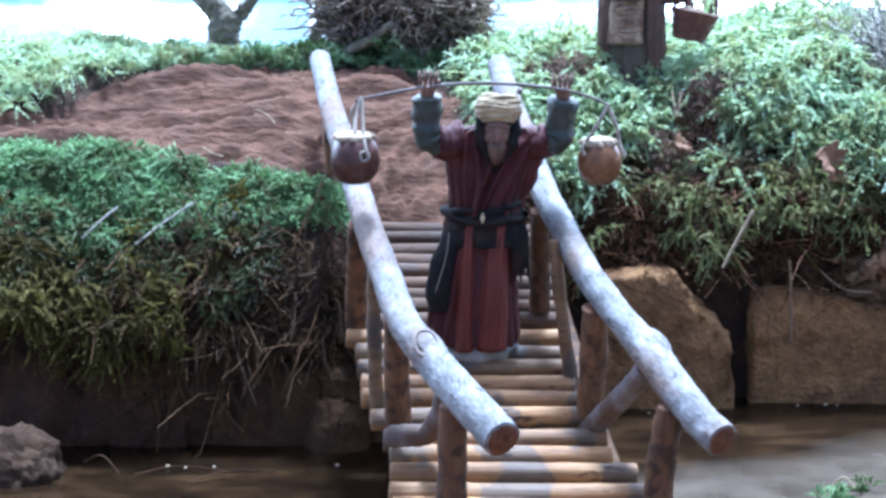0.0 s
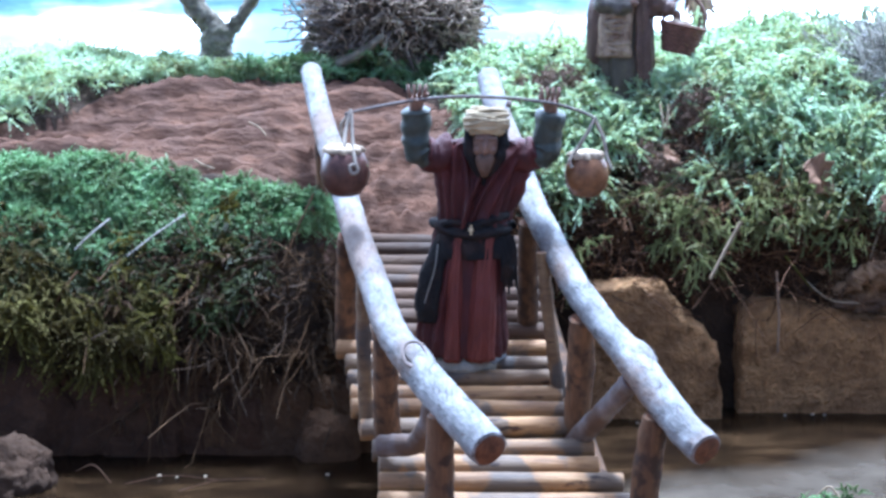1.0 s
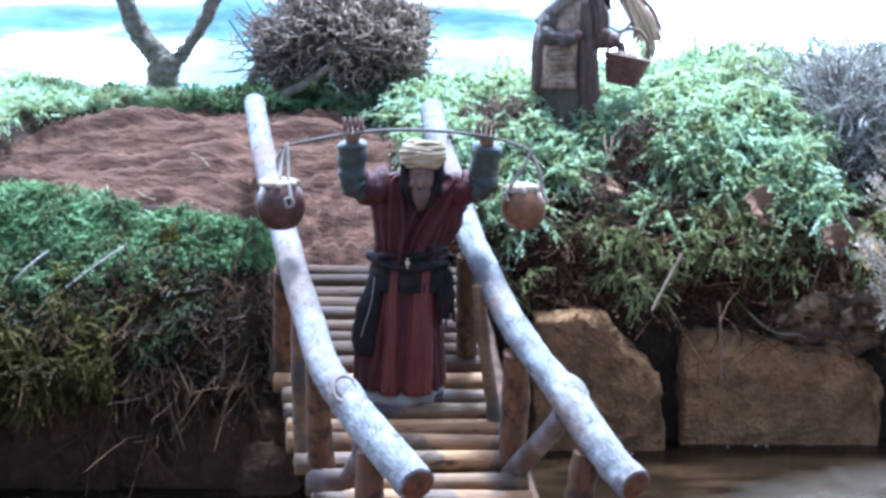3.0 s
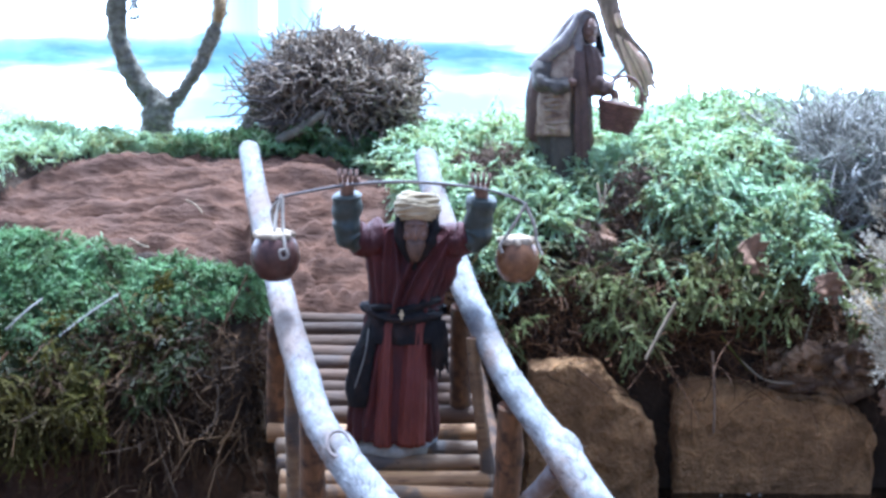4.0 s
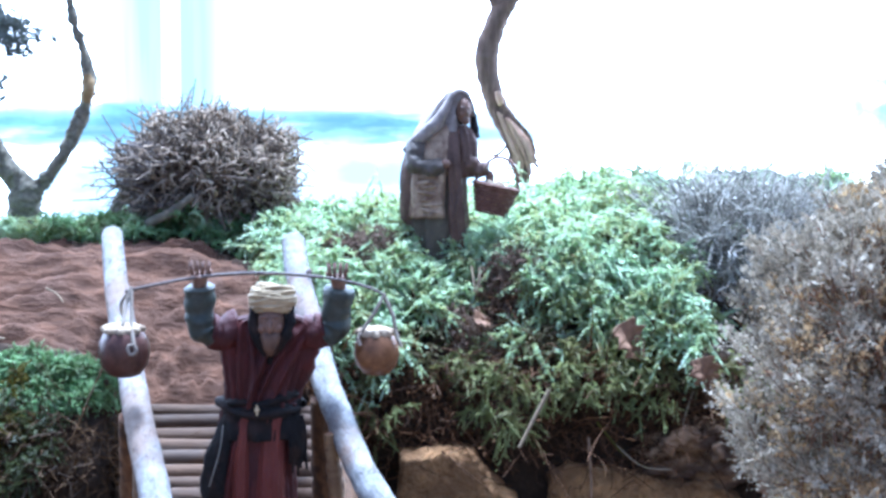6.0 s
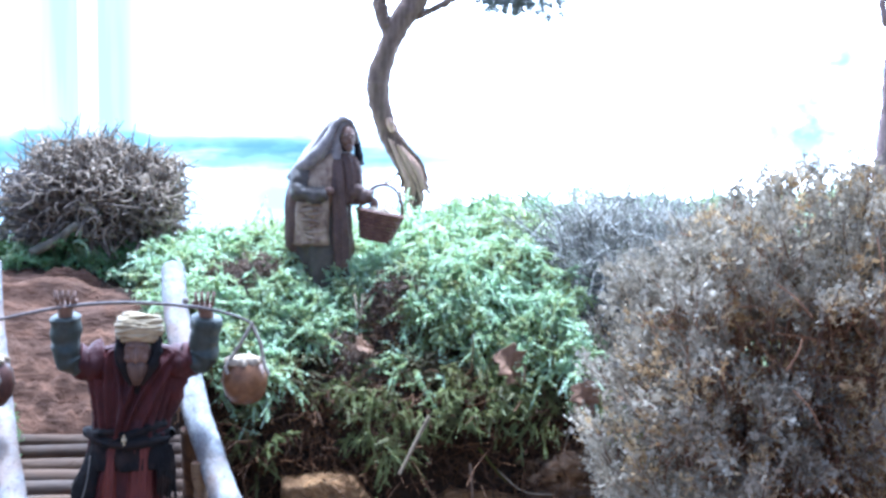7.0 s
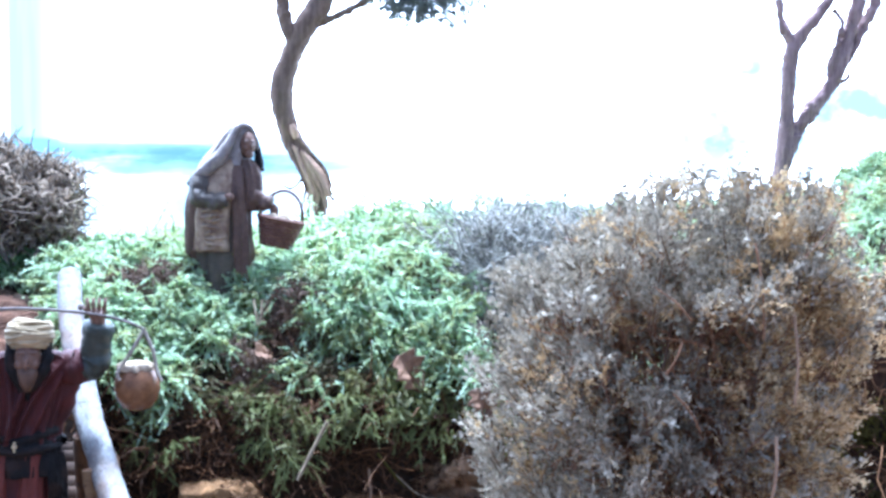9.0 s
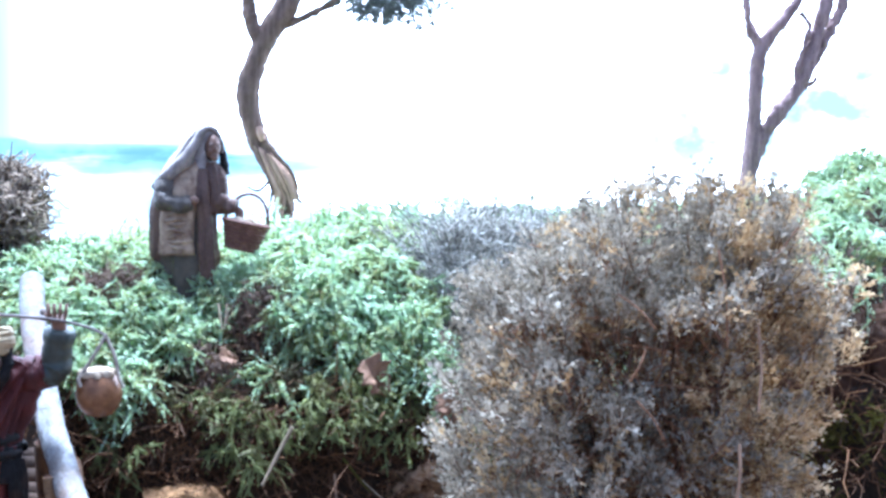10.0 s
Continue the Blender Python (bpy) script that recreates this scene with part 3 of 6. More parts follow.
def ground_mesh():
    xs = np.concatenate([np.linspace(-5, -0.6, 16)[:-1], np.arange(-0.6, -0.5, 0.0045), np.arange(-0.5, 0.05, 0.0028), np.arange(0.05, 1.05, 0.0065), np.linspace(1.05, 5, 16)[1:]])
    ys = np.concatenate([np.linspace(-6, -0.35, 18)[:-1], np.arange(-0.35, 0.02, 0.01), np.arange(0.02, 0.14, 0.0035), np.arange(0.14, 0.36, 0.0025), np.arange(0.36, 0.5, 0.0035), np.arange(0.5, 0.95, 0.02), np.linspace(0.97, 6, 18)])
    gx, gy = np.meshgrid(xs, ys)
    gz = height(gx, gy)
    clod = 0.0035 * wavy(gx, gy, 60, 2.0) + 0.0025 * wavy(gx, gy, 150, 5.0) + 0.0018 * wavy(gx + gy * 0.3, gy, 330, 7.0)
    rut = (0.0016 * wavy(gx * 0.6, gy, 120, 4.0) + 0.0012 * wavy(gx * 0.7, gy, 260, 8.0)) * in_soil(gx, gy)
    gz = gz + np.where((gy > 0.02) & (gy < 0.7), clod * np.where(in_soil(gx, gy), 0.25, 1) + rut * 0.4, 0)
    path = np.argwhere(in_soil(gx, gy) & (gx > -0.5))
    for a, b in path:
        q = Vector((gx[a, b] * 0.16, gy[a, b] - 0.16 * gx[a, b], 0.0))
        lumps = Vector((gx[a, b], gy[a, b], 0.0))
        gz[a, b] += 0.010 * (noise.turbulence(q * 38 + Vector((3, 1, 0)), 3, False) - 0.45) + 0.009 * noise.fractal(q * 70, 0.8, 2.1, 4) + 0.008 * noise.ridged_multi_fractal(q * 48, 1.0, 2.2, 3, 1.0, 2.0) - 0.0075
        gz[a, b] += 0.0020 * noise.fractal(Vector((lumps.x * 0.40, lumps.y, 0)) * 120, 0.6, 2.2, 4) + (0.012 * max(0.0, noise.noise(lumps * 75)) ** 0.7 + 0.005 * noise.noise(lumps * 160) if gy[a, b] < 0.26 and gx[a, b] > -0.1 else 0)
    n, m = gx.shape
    i = np.arange(n * m).reshape(n, m)
    faces = np.stack([i[:-1, :-1], i[:-1, 1:], i[1:, 1:], i[1:, :-1]], -1).reshape(-1, 4)
    fx, fy = (gx[:-1, :-1] + gx[1:, 1:]) / 2, (gy[:-1, :-1] + gy[1:, 1:]) / 2
    bank = ~in_soil(fx, fy) & (fy > 0.05) & (fy < 0.8) & (np.abs(fx - 0.2) < 0.95)
    return mesh_from("ground", np.stack([gx, gy, gz], -1).reshape(-1, 3), faces, [M_SOIL, M_HUMUS], bank.reshape(-1))


tagged(new("ground", ground_mesh()), "reddish-brown crumbly soil of a model landscape", "ground", kind="structure")

s = Shape()
s.add([(-0.9, -0.3, 0), (0.9, -0.3, 0), (0.9, 0.25, 0), (-0.9, 0.25, 0)], [(0, 1, 2, 3)])
tagged(new("water", s.mesh("water", M_WATER)), "shallow muddy brown water of the stream", "water", kind="structure")

s = Shape()
cols = 24
vs = []
for k in range(cols + 1):
    a = math.pi * (0.14 + 0.72 * k / cols)
    vs += [(0.2 - 3.4 * math.cos(a), -0.6 + 3.4 * math.sin(a), -0.75), (0.2 - 3.4 * math.cos(a), -0.6 + 3.4 * math.sin(a), 2.6)]
s.add(vs, [(2 * k, 2 * k + 2, 2 * k + 3, 2 * k + 1) for k in range(cols)])
tagged(new("backdrop", s.mesh("backdrop", M_BACKDROP)), "overexposed bright daylight behind the model", "backdrop", kind="structure")


# unseen walls, added to cut skylight from behind the camera and the sides
def wall(name, x0, y0, x1, y1, z1):
    s = Shape()
    v = [(x, y, z) for z in (-0.74, z1) for x, y in ((x0, y0), (x1, y0), (x1, y1), (x0, y1))]
    s.add(v, [(3, 2, 1, 0), (4, 5, 6, 7), (0, 1, 5, 4), (1, 2, 6, 5), (2, 3, 7, 6), (3, 0, 4, 7)])
    tagged(new(name, s.mesh(name, M_PLASTER, False)), "unseen grey wall added to hold back skylight", "wall", kind="structure")


wall("wall_south", -3.2, -3.1, 3.6, -3.0, 1.1)
wall("wall_west", -3.2, -3.0, -3.1, 0.4, 1.0)
wall("wall_east", 3.5, -3.0, 3.6, 0.4, 1.0)


# ---------------------------------------------------------------- the footbridge
def deck_top(y):
    return 0.094 + 0.335 * y


LOG_YS = [-0.176, -0.160, -0.1441, -0.1256, -0.1075, -0.0902, -0.0691, -0.0490, -0.0310, -0.0132, 0.0046, 0.0244, 0.0450, 0.0625, 0.0783, 0.0949, 0.112, 0.128, 0.144, 0.160, 0.175]
EDGE_Y = [-0.18, -0.141, -0.11, -0.055, -0.016, 0.035, 0.136, 0.18]
EDGE_L = [-0.024, -0.032, -0.034, -0.049, -0.057, -0.0655, -0.073, -0.073]
EDGE_R = [0.134, 0.121, 0.107, 0.092, 0.086, 0.081, 0.076, 0.074]
bridge = empty("footbridge", (0.03, 0, 0), "rustic model footbridge of peeled sticks over the stream", "bridge")


def bridge_part(name, path, radii, material, label="", sides=12, rough=0.05, seed=0, cut=None, grain=0.0007):
    s = tube(Shape(), smooth_path(np.asarray(path) - np.array([0.03, 0, 0]), 26), radii, sides, 0, True, rough, seed, 1, True, grain, 150)
    return part(name, s, [material, cut or M_CUT], bridge, label)


rng = np.random.default_rng(4)
for i, y in enumerate(LOG_YS):
    r = 0.0071 * rng.uniform(0.86, 1.08)
    xl = np.interp(y, EDGE_Y, EDGE_L) + rng.uniform(-0.004, 0.003)
    xr = np.interp(y, EDGE_Y, EDGE_R) + rng.uniform(-0.003, 0.004)
    sk = rng.uniform(-0.002, 0.002)
    z = deck_top(y) - r
    path = [(xl + (xr - xl) * k, y + sk * (k - 0.5) + 0.0015 * math.sin(2.4 * k + i), z + 0.0009 * math.sin(2.6 * k + 2 * i)) for k in np.linspace(0, 1, 9)]
    bridge_part("deck_log", path, [r * 1.05, r, r * 0.93], M_LOG_SHADED if y > 0.03 else M_LOG, "deck log darkened by soil and painted shade" if y > 0.03 else "", 16, 0.012, i, M_CUT_PALE, 0.00022)
for x0, x1 in ((-0.045, -0.005), (0.075, 0.115)):
    bridge_part("stringer", [(x0, 0.19, deck_top(0.19) - 0.024), ((x0 + x1) / 2, 0, deck_top(0) - 0.025), (x1, -0.2, deck_top(-0.2) - 0.022)], 0.008, M_POST, "dark supporting beam", 10, 0.05, 3)

RAIL_L = [(-0.1005, 0.2518, 0.2755), (-0.0860, 0.1639, 0.2462), (-0.0721, 0.0927, 0.2217), (-0.0603, 0.0362, 0.2006), (-0.0481, -0.0226, 0.1785), (-0.0353, -0.076, 0.1585), (-0.0235, -0.1248, 0.1402), (-0.0096, -0.156, 0.1285), (0.0051, -0.1854, 0.1175), (0.0191, -0.2107, 0.108), (0.0318, -0.2338, 0.0993)]
RAIL_R = [(0.0445, 0.2202, 0.2725), (0.0494, 0.1588, 0.2510), (0.0582, 0.1024, 0.2289), (0.0689, 0.0364, 0.2005), (0.0796, -0.0106, 0.1804), (0.091, -0.0571, 0.1604), (0.1053, -0.0974, 0.143), (0.1178, -0.1271, 0.1302), (0.1269, -0.1503, 0.1203), (0.1367, -0.1773, 0.1087), (0.1463, -0.2007, 0.0986), (0.1541, -0.2142, 0.0928)]


def handrail(points, radii, seed, knots):
    s = tube(Shape(), smooth_path(points, 130) - np.array([0.03, 0, 0]), radii, 26, 0, True, 0.045, seed, 1, True, 0.0006, 110)
    for (x, y, z), size, slot in knots:
        ball(s, (x - 0.03, y, z), size, slot, 22, 12, 0.03, seed, Vector((0.35, -0.86, -0.37)).to_track_quat("Y", "Z").to_matrix())
    return part("handrail", s, [M_RAIL, M_CUT, M_KNOT], bridge, "bleached pale bark handrail with sawn end")


M_KNOT = surface("knot_wood", (0.10, 0.075, 0.06), (0.28, 0.225, 0.19), 80, 400, 0.8, 0.0008)
rail_left = handrail(RAIL_L, [0.0085, 0.0092, 0.0092, 0.0095, 0.0098, 0.0105, 0.0112, 0.0108], 1, [((0.019, -0.205, 0.119), (0.003, 0.004, 0.003), 0), ((-0.0090, -0.157, 0.1290), (0.0112, 0.020, 0.0112), 0)])
handrail(RAIL_R, [0.0092, 0.0094, 0.0092, 0.0092, 0.0094, 0.0098, 0.0108, 0.0098, 0.0100], 2, [((0.1240, -0.1375, 0.1255), (0.0114, 0.020, 0.0112), 0), ((0.058, 0.148, 0.2575), (0.0025, 0.003, 0.0025), 2)])
# the grown-over branch scar on one handrail
s = Shape()
axis = Vector((0.12, -0.66, 0.74)).normalized().to_track_quat("Z", "Y").to_matrix()
scar = np.array((-0.0396, -0.1648, 0.1362))
tube(s, [scar + np.array(axis @ Vector((0.0068 * math.cos(a), 0.0096 * math.sin(a), 0.0004 * math.sin(3 * a)))) for a in np.linspace(0, 2 * math.pi, 25)], 0.0011, 8, 0, False, 0.25, 4)
ball(s, scar, (0.0058, 0.0085, 0.0012), 1, 16, 8, 0.06, 3, axis)
part("branch_scar", s, [M_KNOT, M_RAIL], rail_left, "brown oval branch scar")

POSTS = [
    ([(0.1310, -0.177, 0.1015), (0.1262, -0.174, 0.06), (0.1238, -0.17, -0.012)], 0.0088, M_POST, "brown end post under the handrail"),
    ([(0.006, -0.196, 0.108), (0.005, -0.193, 0.06), (0.0042, -0.19, -0.005)], 0.0086, M_POST, "brown end post under the handrail"),
    ([(0.0949, -0.085, 0.1404), (0.0955, -0.075, 0.10), (0.0943, -0.065, 0.058)], 0.0088, M_POST, "brown post at the deck edge"),
    ([(0.0735, -0.03, 0.1735), (0.078, -0.03, 0.13), (0.0858, -0.03, 0.075)], 0.0045, M_LOG, "thin tan upright stick"),
    ([(0.0668, 0.02, 0.186), (0.0675, 0.035, 0.15), (0.0687, 0.05, 0.105)], 0.0072, M_POST, "brown post at the deck edge"),
    ([(-0.0446, -0.06, 0.159), (-0.044, -0.06, 0.11), (-0.0426, -0.06, 0.058)], 0.0047, M_LOG, "thin tan upright stick"),
    ([(-0.0285, -0.105, 0.142), (-0.0292, -0.095, 0.10), (-0.0275, -0.08, 0.060)], 0.0082, M_POST, "dark brown post at the deck edge"),
    ([(-0.057, -0.005, 0.180), (-0.0595, 0.02, 0.14), (-0.0622, 0.04, 0.092)], 0.0075, M_POST, "dark brown post at the deck edge"),
    ([(-0.0885, 0.168, 0.2270), (-0.0878, 0.167, 0.205), (-0.0870, 0.165, 0.175)], 0.0034, M_POST, "thin grey post beside the bank"),
]
for i, (path, r, m, label) in enumerate(POSTS):
    bridge_part("post", smooth_path(path, 9), [r * 0.95, r, r * 1.06], m, label, 12, 0.05, 20 + i)
bridge_part("brace", smooth_path([(-0.0320, -0.118, 0.0665), (-0.020, -0.122, 0.0690), (-0.0085, -0.128, 0.0720), (-0.002, -0.145, 0.088), (0.001, -0.165, 0.108)], 14), [0.0070, 0.0072, 0.0066, 0.0058], M_WEATHERED, "crooked grey brace stick", 12, 0.05, 41)
bridge_part("brace", smooth_path([(0.0915, -0.075, 0.0545), (0.105, -0.105, 0.082), (0.121, -0.142, 0.1145)], 10), [0.0068, 0.0072, 0.0066], M_WEATHERED, "slanting brown brace stick", 12, 0.05, 42)


# ---------------------------------------------------------------- the two figures (one plain mesh each)
def water_carrier():
    s = Shape()
    mats = [M_ROBE, M_ROBE_LIGHT, M_GREEN, M_BLACK, M_SKIN, M_BEARD, M_TURBAN, M_PLINTH, M_PALEBLUE, M_BRASS]
    loft(s, [(0.021, 0.002, 0.086, 0.024, 0.020, 0.01, 3, 0), (0.021, 0.002, 0.093, 0.0255, 0.0215, 0.02, 3, 0), (0.022, 0.003, 0.0985, 0.022, 0.018, 0.02, 3, 1)], 36, 7)
    loft(s, [(0.024, 0.004, 0.093, 0.026, 0.0195, 0.03, 6, 1), (0.024, 0.004, 0.104, 0.0255, 0.019, 0.04, 6, 1.2), (0.023, 0.004, 0.112, 0.024, 0.018, 0.02, 6, 1.4)], 40, 8, True, 0.0015)
    # lower robe, folded
    draped(s, [(0.0205, 0.003, 0.0985, 0.0300, 0.0220), (0.0205, 0.003, 0.106, 0.0300, 0.0218), (0.021, 0.004, 0.125, 0.0283, 0.0205), (0.022, 0.004, 0.150, 0.0268, 0.0190), (0.0255, 0.005, 0.172, 0.0248, 0.0180), (0.0275, 0.005, 0.188, 0.0232, 0.0170)],
           [(-1.50, -1.20, 0.16, 0.0030), (-1.05, -0.80, 0.14, 0.0032), (-0.62, -0.50, 0.10, 0.0028), (0.95, 0.72, 0.13, 0.0030), (1.35, 1.05, 0.16, 0.0032), (1.9, 1.6, 0.18, 0.003), (-2.0, -1.7, 0.18, 0.003), (2.6, 2.4, 0.2, 0.003), (-2.7, -2.4, 0.2, 0.003)], 132, 0)
    # the two front panels of the robe
    for cx, w, folds in ((0.0150, 0.0062, [(-0.3, -0.2, 0.25, 0.0008), (0.5, 0.4, 0.2, 0.0008)]), (0.0335, 0.0100, [(-0.55, -0.35, 0.16, 0.0012), (0.05, 0.1, 0.14, 0.0010), (0.6, 0.45, 0.16, 0.0012)])):
        draped(s, [(cx - 0.001, -0.0135, 0.0965, w * 1.08, 0.0085), (cx, -0.0125, 0.125, w, 0.0080), (cx + 0.001, -0.0098, 0.155, w * 0.92, 0.0072), (cx + 0.003, -0.0070, 0.184, w * 0.75, 0.0060)], folds, 48, 1, 0.0007, 30)
    # upper robe and shoulders, folds falling into the belt and wrapped across the chest
    draped(s, [(0.0275, 0.005, 0.184, 0.0228, 0.0168), (0.029, 0.005, 0.198, 0.0240, 0.0175), (0.031, 0.004, 0.214, 0.0270, 0.0172), (0.033, 0.003, 0.229, 0.0310, 0.0158), (0.034, 0.002, 0.238, 0.0318, 0.0138), (0.0345, 0.001, 0.2435, 0.0265, 0.0108), (0.0350, 0.000, 0.247, 0.0130, 0.0080)],
           [(-1.15, -1.30, 0.12, 0.0030), (-0.80, -0.98, 0.10, 0.0034), (-0.50, -0.72, 0.08, 0.0034), (-0.24, -0.52, 0.08, 0.0030), (-0.40, 0.72, 0.09, 0.0044), (-0.10, 0.90, 0.08, 0.0034), (0.22, 1.02, 0.09, 0.0034), (0.55, 1.12, 0.10, 0.0034), (0.92, 1.25, 0.12, 0.0030), (1.5, 1.6, 0.2, 0.003), (-1.6, -1.7, 0.2, 0.003)], 150, 0, 0.0012, 54)
    loft(s, [(0.0345, -0.0120, 0.2160, 0.0015, 0.0030, 0, 1, 0), (0.0350, -0.0110, 0.2300, 0.0060, 0.0045, 0, 1, 0), (0.0355, -0.0070, 0.2420, 0.0110, 0.0060, 0, 1, 0)], 18, 3, True, 0.0015)
    # wide sleeves, forearms, hands with fingers
    for side, sh, el, cuff, hand in ((-1, (0.012, 0.002, 0.2360), (-0.0085, -0.003, 0.2360), (-0.0105, -0.009, 0.2655), (-0.0098, -0.0115, 0.2745)), (1, (0.056, 0.002, 0.2360), (0.0765, -0.003, 0.2370), (0.0795, -0.008, 0.2640), (0.0785, -0.010, 0.2725))):
        tube(s, smooth_path([sh, ((sh[0] + el[0]) / 2, 0.0, 0.2352), (el[0] + 0.004 * -side, el[1], el[2] + 0.001)], 8), [0.0125, 0.0118, 0.0105], 30, 0, True, 0.12, 3 + side, None, True, 0.0016, 120)
        tube(s, smooth_path([(sh[0] + side * 0.002, 0.002, 0.226), (sh[0] + side * 0.001, 0.003, 0.213), (sh[0] - side * 0.008, 0.003, 0.197)], 7), [0.0088, 0.0075, 0.005], 20, 0, True, 0.18, 5 + side, None, True, 0.0014, 130)
        tube(s, smooth_path([(el[0] - side * 0.006, el[1] + 0.001, el[2] - 0.004), (el[0] + side * 0.001, el[1] - 0.001, el[2] + 0.003), ((el[0] + cuff[0]) / 2, (el[1] + cuff[1]) / 2, 0.250), cuff], 28), [0.0085, 0.0096, 0.0090, 0.0102], 26, 2, True, 0.10, 9 + side, None, True, 0.0012, 110)
        tube(s, [cuff, tuple(c + (h - c) * 0.6 for c, h in zip(cuff, hand)), hand], [0.0048, 0.0050, 0.0056], 10, 4)
        for k in range(4):
            fx = hand[0] + (k - 1.5) * 0.0030
            tube(s, smooth_path([(fx, hand[1], hand[2]), (fx + (k - 1.5) * 0.0006, hand[1] - 0.0032, hand[2] + 0.0045), (fx + (k - 1.5) * 0.0009, hand[1] - 0.001, hand[2] + 0.0088)], 6), [0.0015, 0.0014, 0.0011], 7, 4)
        tube(s, [(hand[0] - side * 0.005, hand[1], hand[2] - 0.001), (hand[0] - side * 0.0072, hand[1] - 0.003, hand[2] + 0.003)], [0.0016, 0.0012], 7, 4)
    # head scarf, face, beard, turban
    ball(s, (0.0358, -0.006, 0.2420), (0.0135, 0.012, 0.0125), 3, 20, 12, 0.02, 1)
    ball(s, (0.0355, -0.0165, 0.2435), (0.0086, 0.0075, 0.0120), 4, 24, 16, 0.0, 1)
    for sx in (-1, 1):
        tube(s, smooth_path([(0.0365 + sx * 0.0120, -0.0130, 0.2560), (0.0360 + sx * 0.0116, -0.0175, 0.2440), (0.0352 + sx * 0.0085, -0.0185, 0.2340), (0.0345 + sx * 0.0030, -0.0165, 0.2225)], 14), [0.0022, 0.0034, 0.0036, 0.0016], 12, 3, True, 0.2, 12 + sx, None, True, 0.0007, 160)
    ball(s, (0.0350, -0.0240, 0.2420), (0.0021, 0.0028, 0.0046), 4, 10, 8)
    for dx in (-0.0052, 0.0048):
        ball(s, (0.0353 + dx, -0.0208, 0.2405), (0.0030, 0.0026, 0.0034), 4, 10, 8)
    for dx in (-0.0038, 0.0038):
        ball(s, (0.0355 + dx, -0.0226, 0.2482), (0.0036, 0.0016, 0.0013), 4, 10, 6)
    loft(s, [(0.0348, -0.0185, 0.2225, 0.0020, 0.0022, 0.05, 5, 0), (0.0350, -0.0195, 0.2285, 0.0050, 0.0040, 0.06, 5, 0.4), (0.0353, -0.0195, 0.2345, 0.0072, 0.0048, 0.05, 5, 0.8), (0.0355, -0.0190, 0.2390, 0.0066, 0.0040, 0.03, 5, 1)], 24, 5)
    ball(s, (0.0365, -0.0115, 0.2580), (0.0158, 0.0138, 0.0098), 6, 28, 14, 0.012, 2)
    for k in range(15):
        lean, dz = (8 * math.sin(1.9 * k), -0.0062 + 0.0145 * k / 14)
        tilt = Matrix.Rotation(radians(lean), 3, "Y") @ Matrix.Rotation(radians(-8 + 7 * math.cos(2.3 * k)), 3, "X")
        k2 = math.sqrt(max(0.1, 1 - (dz / 0.0112) ** 2))
        ring = [np.array(tilt @ Vector((0.0144 * k2 * math.cos(a), 0.0128 * k2 * math.sin(a), 0.0005 * math.sin(3 * a + k)))) + np.array((0.0365, -0.0115, 0.2582 + dz)) for a in np.linspace(0, 2 * math.pi, 41)]
        tube(s, ring, 0.0014, 8, 6, False, 0.35, k, None, True, 0.0004, 400)
    # belt wrap, buckle, hanging sash and pouch
    for k, (dz, r, ph) in enumerate(((0.0006, 0.0036, 0.0), (0.0052, 0.0026, 1.4), (-0.0046, 0.0032, 2.6), (-0.0084, 0.0024, 0.8))):
        ring = [(0.0275 + (0.0242 - 0.0004 * k) * math.cos(a), 0.005 + 0.0182 * math.sin(a), 0.1865 + dz + 0.0026 * math.sin(a + ph) + 0.0012 * math.sin(4 * a + 3 * ph)) for a in np.linspace(0, 2 * math.pi, 61)]
        tube(s, ring, r, 16, 3, False, 0.45, 30 + k, None, True, 0.0011, 170)
    # frayed end of the sash
    for k in range(7):
        x = 0.0470 + 0.0014 * k
        tube(s, smooth_path([(x - 0.001, -0.0095 + 0.0014 * k, 0.180), (x + 0.0012, -0.0125 + 0.0016 * k, 0.166), (x + 0.0004 * k, -0.0115 + 0.0016 * k, 0.150 - 0.0022 * (k * 3 % 5))], 8), [0.0016, 0.0018, 0.0007], 8, 3, True, 0.2, 70 + k)
    loft(s, [(0.0275, -0.004, 0.166, 0.0215, 0.0135, 0.07, 7, 0.3), (0.0275, -0.001, 0.174, 0.0235, 0.0155, 0.05, 7, 0.5), (0.0275, 0.003, 0.183, 0.0242, 0.0172, 0.03, 7, 0.6)], 56, 3, True, 0.0015)
    loft(s, [(-0.002, -0.005, 0.122, 0.0075, 0.0085, 0.05, 4, 0), (-0.001, -0.005, 0.134, 0.0100, 0.0100, 0.06, 4, 0.3), (0.002, -0.004, 0.152, 0.0095, 0.0095, 0.07, 4, 0.6), (0.007, -0.002, 0.172, 0.0070, 0.0090, 0.05, 4, 0.9), (0.009, 0.0, 0.185, 0.005, 0.008, 0.03, 4, 1)], 30, 3, True, 0.0015)
    loft(s, [(0.0515, -0.001, 0.147, 0.0030, 0.0060, 0.1, 5, 0), (0.0520, 0.0, 0.157, 0.0052, 0.0080, 0.08, 5, 0.3), (0.0500, 0.001, 0.172, 0.0055, 0.0090, 0.06, 5, 0.6), (0.0470, 0.002, 0.187, 0.0045, 0.0080, 0.04, 5, 0.9)], 26, 3, True, 0.0015)
    tube(s, smooth_path([(0.004, -0.0125, 0.176), (0.002, -0.0155, 0.160), (-0.003, -0.0150, 0.143), (-0.006, -0.0130, 0.132)], 8), 0.0004, 6, 7)
    tube(s, [(0.0262, -0.0180, 0.1835), (0.0262, -0.0182, 0.1900)], 0.0008, 6, 9)
    tube(s, [(0.0262, -0.0172, 0.1860), (0.0262, -0.0174, 0.1875)], 0.0018, 6, 9)
